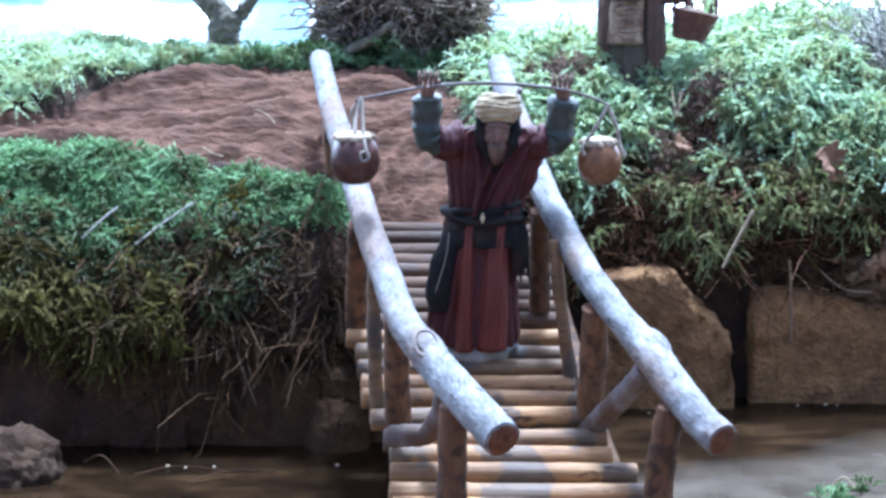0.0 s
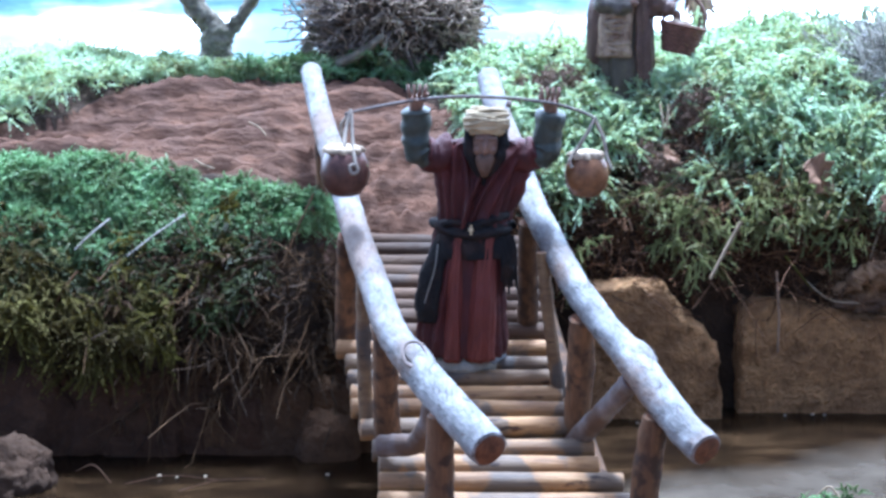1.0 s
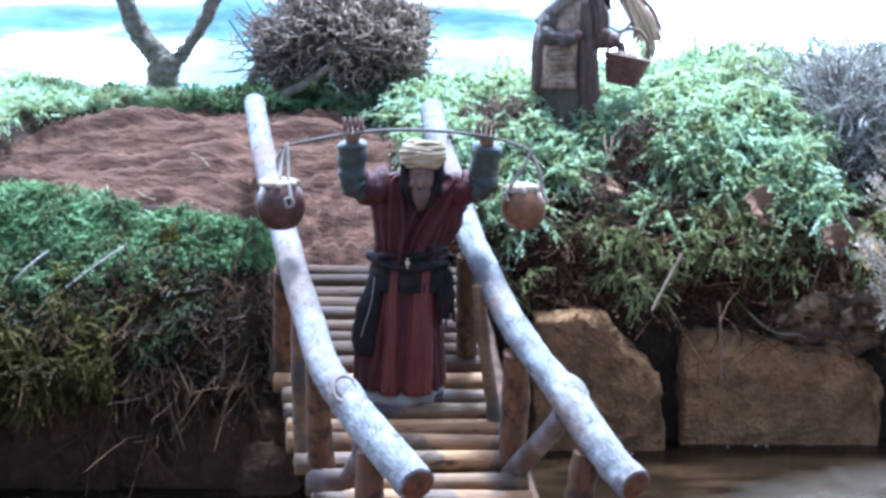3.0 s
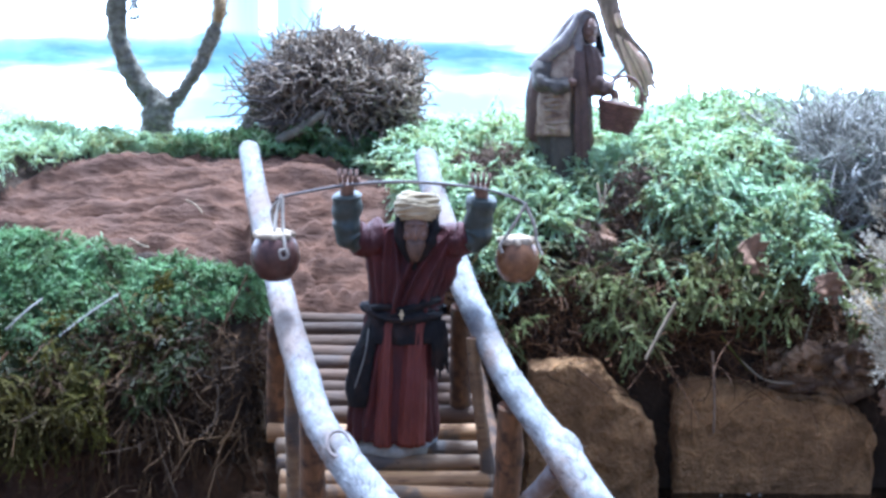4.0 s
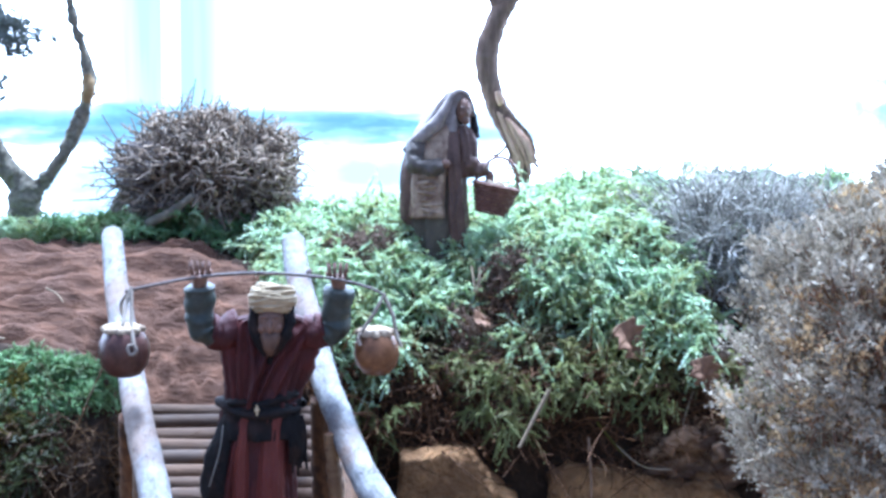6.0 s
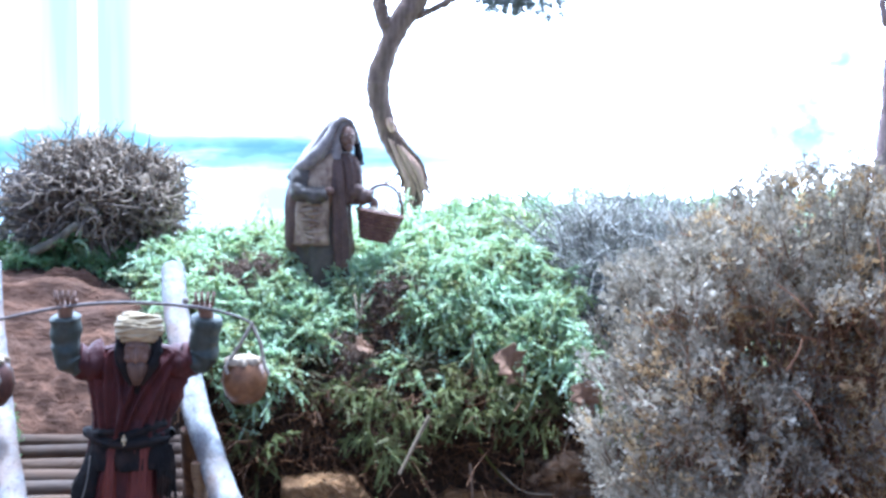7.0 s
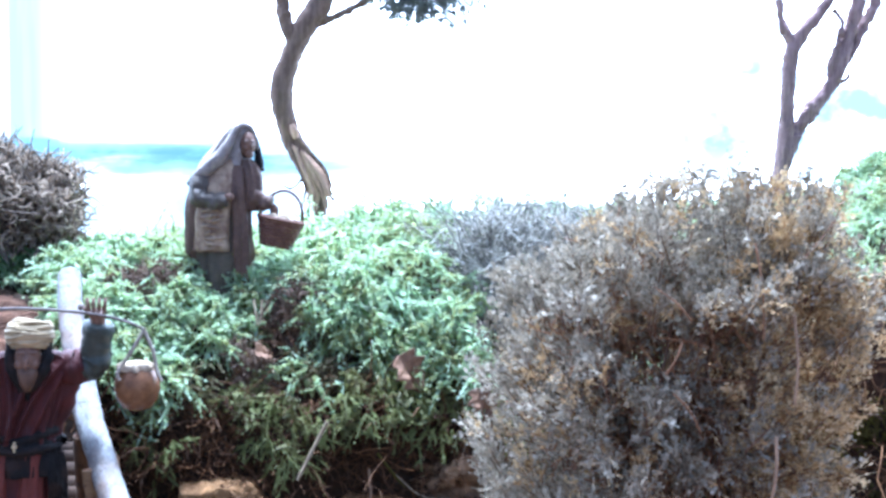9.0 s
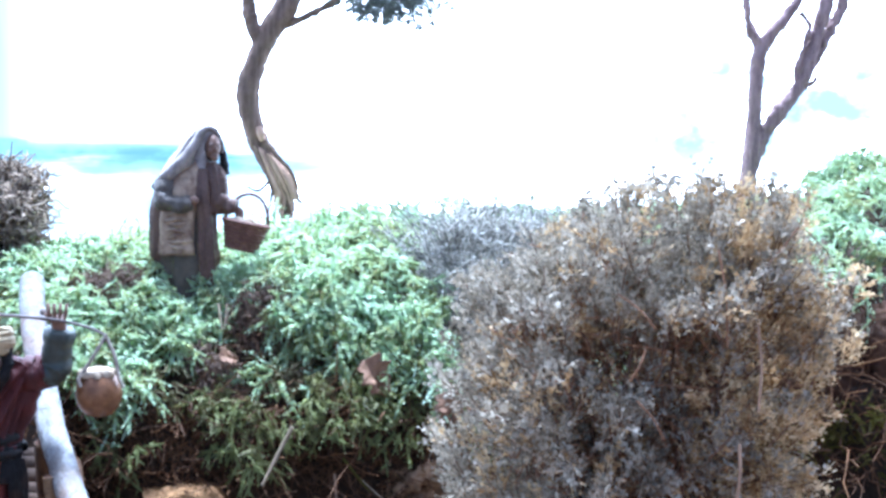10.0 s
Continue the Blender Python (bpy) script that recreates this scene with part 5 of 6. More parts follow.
def shoots(p, d, length, rng, droop=0.35, whorls=10, brush=0.0021, branches=0):
    """Moss shoots: arching, hooked stems ringed all along by tiny pointed leaves, with shorter side branches. Returns verts and triangles."""
    n = len(p)
    L = length[:, None]
    side = unit(np.cross(d, unit(rng.normal(0, 1, (n, 3)) + np.array([0, 0, 0.6]))))
    up = np.cross(side, d)
    bend = np.array([0, 0, -1.6]) * droop + side * rng.normal(0, 0.9, (n, 1)) + up * rng.normal(0, 0.7, (n, 1))
    hook = side * rng.normal(0, 0.65, (n, 1)) + up * rng.normal(0, 0.55, (n, 1)) - np.array([0, 0, 0.40])
    fat_of = rng.uniform(0.75, 1.2, (n, 1))
    verts, faces = [], []

    def along(t):
        return p + L * (t * d + t * t * bend * 0.5 + t ** 3 * hook * 0.5)

    def heading(t):
        return unit(d + t * bend + 1.5 * t * t * hook)

    core = 0.30 * brush
    ring = [(math.cos(2 * math.pi * j / 3), math.sin(2 * math.pi * j / 3)) for j in range(3)]
    joints = (0.0, 0.5, 0.95) if whorls > 7 else (0.0, 0.9)
    for t in joints:
        verts += [along(t) + core * (c * side + s * up) for c, s in ring]
    for k in range(len(joints) - 1):
        for j in range(3):
            a, b = 3 * k + j, 3 * k + (j + 1) % 3
            faces += [(a, b, b + 3), (a, b + 3, a + 3)]
    nv = 3 * len(joints)
    for k in range(whorls):
        t = 0.10 + 0.90 * k / (whorls - 1)
        q = along(t)
        tan = heading(t)
        fat = brush * fat_of * (0.70 + 0.55 * math.sin(math.pi * min(1, t * 0.85 + 0.08)))
        for j in range(3):
            a = 2 * math.pi * (j / 3 + 0.37 * k)
            rad = math.cos(a) * side + math.sin(a) * up
            crs = -math.sin(a) * side + math.cos(a) * up
            tip = q + fat * rng.uniform(0.75, 1.2, (n, 1)) * (rad * (0.78 - 0.35 * t) + tan * (0.45 + 0.35 * t))
            verts += [q - crs * fat * 0.50, q + crs * fat * 0.50, tip]
            faces.append((nv, nv + 1, nv + 2))
            nv += 3
    V = np.stack(verts, 1)
    F = np.array(faces)[None] + (np.arange(n) * nv)[:, None, None]
    V, F = V.reshape(-1, 3), F.reshape(-1, 3)
    if branches:
        P, D, S = [], [], []
        for k in range(branches):
            t = 0.22 + 0.66 * (k + 0.5) / branches
            P.append(along(t))
            D.append(unit(heading(t) * 0.75 + side * (1 if k % 2 else -1) * rng.uniform(0.55, 1.0, (n, 1)) + up * rng.normal(0.1, 0.3, (n, 1))))
            S.append(length * (0.50 - 0.28 * t) * rng.uniform(0.75, 1.25, n))
        V2, F2 = shoots(np.concatenate(P), np.concatenate(D), np.concatenate(S), rng, droop * 0.6, 3, brush * 0.85)
        F = np.concatenate([F, F2 + len(V)])
        V = np.concatenate([V, V2])
    return V, F


def strands(paths, radius):
    """Many thin three-sided sticks; paths is sticks x points x 3. Returns verts and quads."""
    n, k, _ = paths.shape
    d = unit((paths[:, -1] - paths[:, 0]))
    ref = np.where(np.abs(d[:, 2:3]) < 0.8, np.array([[0, 0, 1.0]]), np.array([[1.0, 0, 0]]))
    u = unit(np.cross(ref, d))
    w = np.cross(d, u)
    radius = np.broadcast_to(np.asarray(radius, float).reshape(-1, 1), (n, 1))
    verts = np.empty((n, k, 3, 3))
    for i in range(k):
        r = radius * (1 - 0.45 * i / (k - 1))
        for j in range(3):
            a = 2 * math.pi * j / 3
            verts[:, i, j] = paths[:, i] + r * (math.cos(a) * u + math.sin(a) * w)
    f = [(i * 3 + j, i * 3 + (j + 1) % 3, (i + 1) * 3 + (j + 1) % 3, (i + 1) * 3 + j) for i in range(k - 1) for j in range(3)]
    F = np.array(f)[None] + (np.arange(n) * 3 * k)[:, None, None]
    return verts.reshape(-1, 3), F.reshape(-1, 4)


def scatter(rng, count, x0, x1, y0, y1, keep):
    """Places on the ground, evenly by its true area, where keep(x, y, z) holds."""
    xs, ys = [], []
    have = 0
    while have < count:
        x, y = rng.uniform(x0, x1, count * 3), rng.uniform(y0, y1, count * 3)
        _, area = normals(x, y)
        ok = (rng.uniform(0, 4.0, len(x)) < area) & keep(x, y, height(x, y))
        xs.append(x[ok])
        ys.append(y[ok])
        have += int(ok.sum())
    return np.concatenate(xs)[:count], np.concatenate(ys)[:count]


def cushion(x, y):
    """How far the moss swells above the soil."""
    return 0.001 + 0.020 * (0.5 + 0.5 * wavy(x, y, 46, 4.0)) + 0.009 * wavy(x, y, 100, 1.5)


def clumps(x, y):
    """Where the moss stands thick (above 0) and where it leaves hollows."""
    return wavy(x, y, 58, 0.7) + 0.45 * wavy(x + 0.3 * y, y, 125, 2.9)


def moss(name, label, material, count, box, keep, seed, size=(0.012, 0.024), droop=0.45, out=0.0, sag=0.0, out_z=0.10, tuft=(0.008, 0.017), lift=0.016, brush=0.0023, whorls=10, hollow=-0.45, per=14, spread=0.6, branches=0):
    """Combed tufts of arching shoots, with dark hollows between the tufts."""
    rng = np.random.default_rng(seed)
    k = count // per
    cx, cy = scatter(rng, k, *box, lambda x, y, z: keep(x, y, z) & (clumps(x, y) > hollow))
    n, _ = normals(cx, cy, 0.010)
    cz = height(cx, cy)
    thick = np.clip(0.55 + 0.45 * clumps(cx, cy), 0.1, 1.2)
    c = np.stack([cx, cy, cz], 1) + n * (cushion(cx, cy) * 0.75 + rng.uniform(-0.2, 1, k) * lift * thick)[:, None]
    c[:, 1] -= out * np.clip(1 - (cz - out_z) / 0.06, 0, 1) * rng.uniform(0.6, 1.1, k)
    c[:, 2] -= sag * rng.uniform(0, 1, k)
    u = unit(np.cross(n, np.array([0.3, 1.0, 0.2])))
    v = np.cross(n, u)
    comb = rng.normal(0, 0.55, (k, 3))
    which = np.repeat(np.arange(k), per)
    far = np.sqrt(rng.uniform(0, 1, len(which)))
    ang = rng.uniform(0, 2 * np.pi, len(which))
    R = rng.uniform(*tuft, k)[which]
    away = u[which] * np.cos(ang)[:, None] + v[which] * np.sin(ang)[:, None]
    p = c[which] + away * (far * R * 0.8)[:, None] + n[which] * (0.45 * R * (1 - far ** 2) * rng.uniform(0.4, 1, len(which)))[:, None]
    d = unit(n[which] * (0.70 - 0.35 * far)[:, None] + away * (spread * (0.3 + 0.9 * far))[:, None] + comb[which] + rng.normal(0, 0.22, (len(which), 3)) + np.array([0, -0.2, 0.10]))
    V, F = shoots(p, d, rng.uniform(*size, len(which)), rng, droop, whorls, brush, branches)
    ob = new(name, mesh_from(name, V, F, material))
    return tagged(ob, label, "moss", kind="stuff")


def bare(x, y):
    """Brown patches without moss."""
    out = np.zeros(np.shape(x), bool)
    for cx, cy, rx, ry in ((0.230, 0.290, 0.024, 0.020), (0.092, 0.322, 0.034, 0.022), (0.181, 0.262, 0.013, 0.010)):
        out |= ((x - cx) / rx) ** 2 + ((y - cy) / ry) ** 2 < 1
    return out


def under_heather(x, y):
    return ((x - 0.443) / 0.106) ** 2 + ((y - 0.335) / 0.070) ** 2 < 1


def edge(x, y):
    return 0.012 * wavy(x, y, 30, 6.0)


def on_bank(x, y, z):
    low = np.where(x > 0.53, 0.235, np.where(x > 0.25, 0.177, 0.190)) + 2.6 * edge(x, y)
    return ~in_soil(x, y) & ~bare(x, y) & ~under_heather(x, y) & (np.hypot((x - 0.162) / 0.034, (y - 0.322) / 0.022) > 1) & (z > low) & (x > 0.036 + 0.3 * np.maximum(0, 0.25 - y) - 0.6 * np.maximum(0, y - 0.29))


def beside_path(x, y, z):
    return ~in_soil(x, y) & ~in_soil(x, y + 0.010) & (z > 0.157 - 0.012 * smooth(-0.11, -0.19, x) + edge(x, y))


moss("moss", "bright green feathery moss over the bank", M_MOSS, 6300, (0.02, 0.66, 0.20, 0.50), on_bank, 1, (0.017, 0.034), out=0.018, out_z=0.15, brush=0.0037, per=6, branches=4, tuft=(0.007, 0.013), whorls=9, hollow=-0.34)
moss("moss", "brown-green moss layer under the green shoots", M_MOSS_UNDER, 5000, (0.02, 0.66, 0.19, 0.45), lambda x, y, z: on_bank(x, y, z + 0.012), 12, (0.008, 0.016), 0.5, out=0.014, out_z=0.15, lift=0.004, whorls=6, hollow=-3)
moss("moss", "bright green feathery moss on the bank beside the trees", M_MOSS, 1500, (0.62, 0.95, 0.22, 0.50), lambda x, y, z: z > 0.262 + edge(x, y), 2, (0.016, 0.032), out=0.040, out_z=0.245, brush=0.0030, per=6, branches=4, whorls=9)
moss("moss", "short dense green moss cushion along the soil path", M_MOSS_DARKENED, 11500, (-0.42, -0.072, 0.06, 0.215), beside_path, 3, (0.006, 0.0125), 0.35, out=0.018, lift=0.007, brush=0.0019, whorls=6, hollow=-0.65, tuft=(0.006, 0.012), per=20, spread=0.9)
moss("moss", "olive dry moss hanging from the bank", M_MOSS_DRY, 3900, (-0.42, -0.150, 0.085, 0.19),
     lambda x, y, z: (z > np.where(x < -0.19 + 0.03 * wavy(x, y, 35, 2.0), 0.085, 0.142) + edge(x, y)) & (z < 0.168 + edge(x, y)), 4, (0.009, 0.020), 0.6, 0.022, 0.032, brush=0.0023, whorls=7, hollow=-0.35, tuft=(0.010, 0.022))
moss("moss", "thin green moss over the roots, darkened for shade", M_MOSS_SHADED, 2300, (-0.46, -0.078, 0.085, 0.17), lambda x, y, z: (z > 0.122 + edge(x, y)) & (z < 0.166) & (x < -0.135 + 0.03 * wavy(x, y, 50, 2.0)), 14, (0.006, 0.013), 0.6, 0.016, 0.020, brush=0.0017, whorls=7)
moss("moss", "pale green moss behind the soil path", M_MOSS, 2000, (-0.46, 0.06, 0.265, 0.54), lambda x, y, z: ~in_soil(x, y) & ~in_soil(x, y - 0.008) & (z > 0.2), 5, (0.009, 0.018), brush=0.0019, whorls=8, lift=0.010, hollow=-0.8, per=7, branches=2)
moss("moss", "short pale green moss along the soil path", M_MOSS, 4600, (-0.44, -0.09, 0.25, 0.44), lambda x, y, z: ~in_soil(x, y), 16, (0.006, 0.013), 0.35, brush=0.0021, whorls=6, lift=0.010, hollow=-3, per=14, spread=0.8)
moss("moss", "dark green moss under the dry bush", M_MOSS_DARKENED, 1500, (-0.17, 0.09, 0.365, 0.46), lambda x, y, z: ~in_soil(x, y), 15, (0.010, 0.020), brush=0.0022, whorls=7, lift=0.016, hollow=-3, per=8, branches=3)
moss("moss", "yellowish moss hanging under the bank", M_MOSS_YELLOW, 560, (0.07, 0.52, 0.20, 0.28), lambda x, y, z: (z > np.where(x > 0.25, 0.128, 0.135) + 1.8 * edge(x, y)) & (z < 0.172 + 2 * edge(x, y)), 6, (0.009, 0.019), 0.7, out=0.016, out_z=0.15, per=6, branches=3, brush=0.0024, hollow=-0.25)
moss("moss", "dead brown moss clumps between the green", M_MOSS_BROWN, 2600, (0.03, 0.30, 0.22, 0.36), lambda x, y, z: bare(x, y), 9, (0.004, 0.009), 0.2, tuft=(0.008, 0.014), lift=0.022, brush=0.0016, whorls=6, hollow=-3)
moss("moss", "olive moss on low ground beside the log", M_MOSS_DRY, 2400, (0.56, 0.95, 0.10, 0.32), lambda x, y, z: (z > 0.03) & (z < 0.16), 7, (0.008, 0.016), whorls=7, brush=0.0019)
moss("moss", "small green moss tufts on the near bank", M_MOSS, 480, (0.19, 0.40, -0.27, -0.15), lambda x, y, z: wavy(x, y, 45, 2.2) > 0.1, 8, (0.008, 0.016), hollow=-3)
moss("moss", "sparse green sprigs at the edge of the silt", M_MOSS_DARKENED, 144, (0.24, 0.40, -0.06, 0.02), lambda x, y, z: (y < -0.028 + 0.5 * (x - 0.27)) & (wavy(x, y, 70, 1.2) > 0.25), 11, (0.005, 0.009), 0.2, sag=-0.03, tuft=(0.004, 0.008), lift=0.002, hollow=-3, brush=0.0016)


# ---------------------------------------------------------------- roots and straw under the moss
def roots(label, material, count, box, keep, seed, length, radius):
    rng = np.random.default_rng(seed)
    x, y = scatter(rng, count, *box, keep)
    n, _ = normals(x, y, 0.008)
    z = height(x, y)
    p = np.stack([x, y, z], 1) + n * 0.006
    L = rng.uniform(*length, (count, 1))
    d = unit(n * 0.5 + rng.normal(0, 0.9, (count, 3)) + np.array([0, -0.4, -0.25]))
    curl = rng.normal(0, 1.5, (count, 3)) + np.array([0, 0.1, -0.5])
    paths = np.stack([p + L * (t * d + t * t * curl * 0.6 + 0.12 * np.sin(7 * t + x[:, None] * 400) * rng.normal(0, 1, (count, 3))) for t in np.linspace(0, 1, 7)], 1)
    V, F = strands(paths, rng.uniform(radius * 0.5, radius, count))
    tagged(new("roots", mesh_from("roots", V, F, material)), label, "roots", kind="stuff")


roots("brown root fibres hanging below the moss of the bank", M_ROOT, 2000, (0.03, 0.62, 0.20, 0.27), lambda x, y, z: (z > 0.085) & (z < 0.175), 21, (0.010, 0.030), 0.0009)
roots("brown root fibres hanging over the dark stones", M_ROOT_PALE, 800, (-0.5, -0.078, 0.088, 0.14), lambda x, y, z: (z > 0.06) & (z < 0.150) & (x > -0.26 + 0.1 * wavy(x, y, 40, 1.0)), 22, (0.010, 0.030), 0.0007)
roots("thick curled brown roots below the moss cushion", M_ROOT_PALE, 120, (-0.5, -0.078, 0.088, 0.14), lambda x, y, z: (z > 0.03) & (z < 0.150) & (x > -0.25 + 0.1 * wavy(x, y, 40, 1.0)), 27, (0.012, 0.034), 0.0013)
roots("brown root fibres under the moss beside the log", M_ROOT, 900, (0.58, 1.0, 0.20, 0.30), lambda x, y, z: (z > 0.07) & (z < 0.21), 24, (0.014, 0.036), 0.0014)
roots("loose dry fibres in the bare patches of the moss", M_ROOT, 700, (0.05, 0.30, 0.22, 0.36), lambda x, y, z: bare(x, y), 23, (0.008, 0.02), 0.0006)


def root_tuft(x, z, seed, material=M_ROOT_PALE):
    """A tuft of root fibres hanging from one crack over the stones."""
    rng = np.random.default_rng(seed)
    n = 20
    p = np.array([x, 0.079, z]) + rng.normal(0, 1, (n, 3)) * np.array([0.006, 0.003, 0.004])
    d = unit(np.array([0, -0.55, -0.75]) + rng.normal(0, 0.42, (n, 3)))
    curl = rng.normal(0, 0.7, (n, 3)) + np.array([0, 0.35, -0.4])
    L = rng.uniform(0.014, 0.038, (n, 1))
    paths = np.stack([p + L * (t * d + t * t * curl * 0.6) for t in np.linspace(0, 1, 7)], 1)
    paths[:, :, 2] = np.maximum(paths[:, :, 2], 0.001)
    V, F = strands(paths, rng.uniform(0.0004, 0.0010, n))
    tagged(new("root_tuft", mesh_from("root_tuft", V, F, material)), "tuft of thin brown roots hanging over the wet stones", "roots", "root tufts over the stones")


for k, (x, z) in enumerate(((-0.222, 0.078), (-0.196, 0.062), (-0.176, 0.085), (-0.160, 0.048), (-0.138, 0.082), (-0.118, 0.070), (-0.098, 0.084), (-0.245, 0.090), (-0.208, 0.040), (-0.152, 0.090))):
    root_tuft(x, z, 60 + k)


def straw(points, r, label, material=None):
    s = tube(Shape(), smooth_path(points, 8), [r, r * 0.8], 7, 0, True, 0.1, int(points[0][0] * 1e4) % 97)
    thing("straw", s, material or M_STRAW, label, "straw", "loose straws")


straw([(0.2425, 0.176, 0.1620), (0.2310, 0.174, 0.1405), (0.2190, 0.170, 0.1180)], 0.0016, "pale flat straw hanging from the bank")
straw([(-0.1837, 0.113, 0.1785), (-0.205, 0.104, 0.165), (-0.2263, 0.098, 0.1489)], 0.0009, "greenish straw lying on the moss", M_TWIG_GREY)
straw([(-0.240, 0.106, 0.1755), (-0.252, 0.098, 0.166), (-0.2639, 0.092, 0.1545)], 0.0009, "pale grey straw lying on the moss", M_TWIG_GREY)
straw([(-0.262, 0.088, 0.139), (-0.275, 0.082, 0.12), (-0.281, 0.078, 0.10)], 0.0009, "olive straw hanging over the bank", M_ROOT)
straw([(0.278, 0.203, 0.118), (0.280, 0.198, 0.08), (0.280, 0.197, 0.052)], 0.0011, "dry brown stem hanging in front of the stone", M_STALK)
straw([(0.285, 0.205, 0.130), (0.297, 0.197, 0.115), (0.306, 0.195, 0.104)], 0.0012, "curved green stem hanging from the moss", M_MOSS_DRY)
straw([(0.300, 0.205, 0.112), (0.320, 0.196, 0.096), (0.345, 0.195, 0.093)], 0.0007, "pale straw lying on the stone")
straw([(0.366, 0.222, 0.152), (0.360, 0.216, 0.138), (0.3545, 0.212, 0.122)], 0.0010, "thin pale twig leaning on the bark")
straw([(0.160, 0.186, 0.112), (0.178, 0.178, 0.098), (0.196, 0.176, 0.083)], 0.0006, "dark twig lying across the stone", M_ROOT)
straw([(0.72, 0.24, 0.085), (0.735, 0.232, 0.115), (0.741, 0.23, 0.135)], 0.0016, "pale straw on the mossy ground")
straw([(0.700, 0.26, 0.150), (0.735, 0.252, 0.152), (0.78, 0.255, 0.165)], 0.0014, "crooked grey twig under the bank", M_TWIG_GREY)
straw([(-0.215, 0.004, 0.003), (-0.185, 0.018, 0.005), (-0.150, 0.012, 0.003)], 0.0005, "dark brown stem lying in the shallow water", M_STONE_DARK)
straw([(-0.175, -0.012, 0.003), (-0.150, 0.006, 0.005), (-0.118, 0.016, 0.003)], 0.0005, "dark brown stem lying in the shallow water", M_STONE_DARK)
straw([(-0.255, 0.03, 0.004), (-0.24, 0.02, 0.012), (-0.225, 0.004, 0.004)], 0.0005, "dark brown stem lying in the shallow water", M_STONE_DARK)
straw([(0.1892, 0.268, 0.2480), (0.1905, 0.262, 0.238), (0.1916, 0.258, 0.2280)], 0.0009, "pale forked straw standing in the moss")
straw([(0.1960, 0.266, 0.2480), (0.1950, 0.261, 0.238), (0.1935, 0.258, 0.2280)], 0.0008, "pale forked straw standing in the moss")
straw([(-0.150, 0.232, 0.236), (-0.141, 0.228, 0.232), (-0.135, 0.222, 0.226)], 0.0007, "short pale straw lying on the soil")
straw([(0.262, -0.028, 0.004), (0.270, -0.030, 0.012), (0.276, -0.036, 0.006)], 0.0009, "pale straw lying on the silt")
straw([(0.345, 0.016, 0.003), (0.360, 0.010, 0.008), (0.375, 0.004, 0.004)], 0.0012, "grey twig lying on the silt", M_TWIG_GREY)
straw([(-0.186, 0.172, 0.212), (-0.178, 0.169, 0.208), (-0.170, 0.167, 0.206)], 0.0009, "small pale twig at the soil's edge")


def dead_leaf(at, size, turn, label):
    s = Shape()
    vs, fs = [], []
    nu, nv = 33, 13
    for i in range(nu):
        t = i / (nu - 1)
        half = 0.46 * math.sin(math.pi * min(1, t * 0.80 + 0.17)) ** 0.8 * (1 + 0.24 * math.sin(19 * t + 0.6)) * (1 + 0.06 * math.sin(53 * t))
        for j in range(nv):
            q = 2 * j / (nv - 1) - 1
            vs.append(((t - 0.5) * size, q * half * size, size * (0.10 * q * q + 0.06 * math.sin(5 * t + 2 * q) - 0.05 * math.cos(9 * q * t) + 0.02 * math.sin(24 * t) * abs(q) - 0.03 * math.exp(-(6 * q) ** 2))))
    for i in range(nu - 1):
        for j in range(nv - 1):
            a = i * nv + j
            fs.append((a, a + 1, a + nv + 1, a + nv))
    s.add(vs, fs)
    ob = thing("dead_leaf", s, M_LEAF, label, "leaf", "dead leaves")
    ob.matrix_world = pose(*at, *turn)
    ob.modifiers.new("thickness", "SOLIDIFY").thickness = 0.0005
    return ob


dead_leaf((0.3116, 0.211, 0.1935), 0.033, (62, 62, 8), "dry brown curled leaf resting on the moss")
dead_leaf((0.3690, 0.196, 0.170), 0.026, (70, 75, -12), "dry tan curled leaf in the moss")
dead_leaf((0.4225, 0.198, 0.076), 0.026, (75, 80, 10), "dry tan leaf in the gap between the stones")
dead_leaf((0.196, 0.243, 0.207), 0.018, (50, 20, 40), "dry grey-brown leaf scrap in the moss")


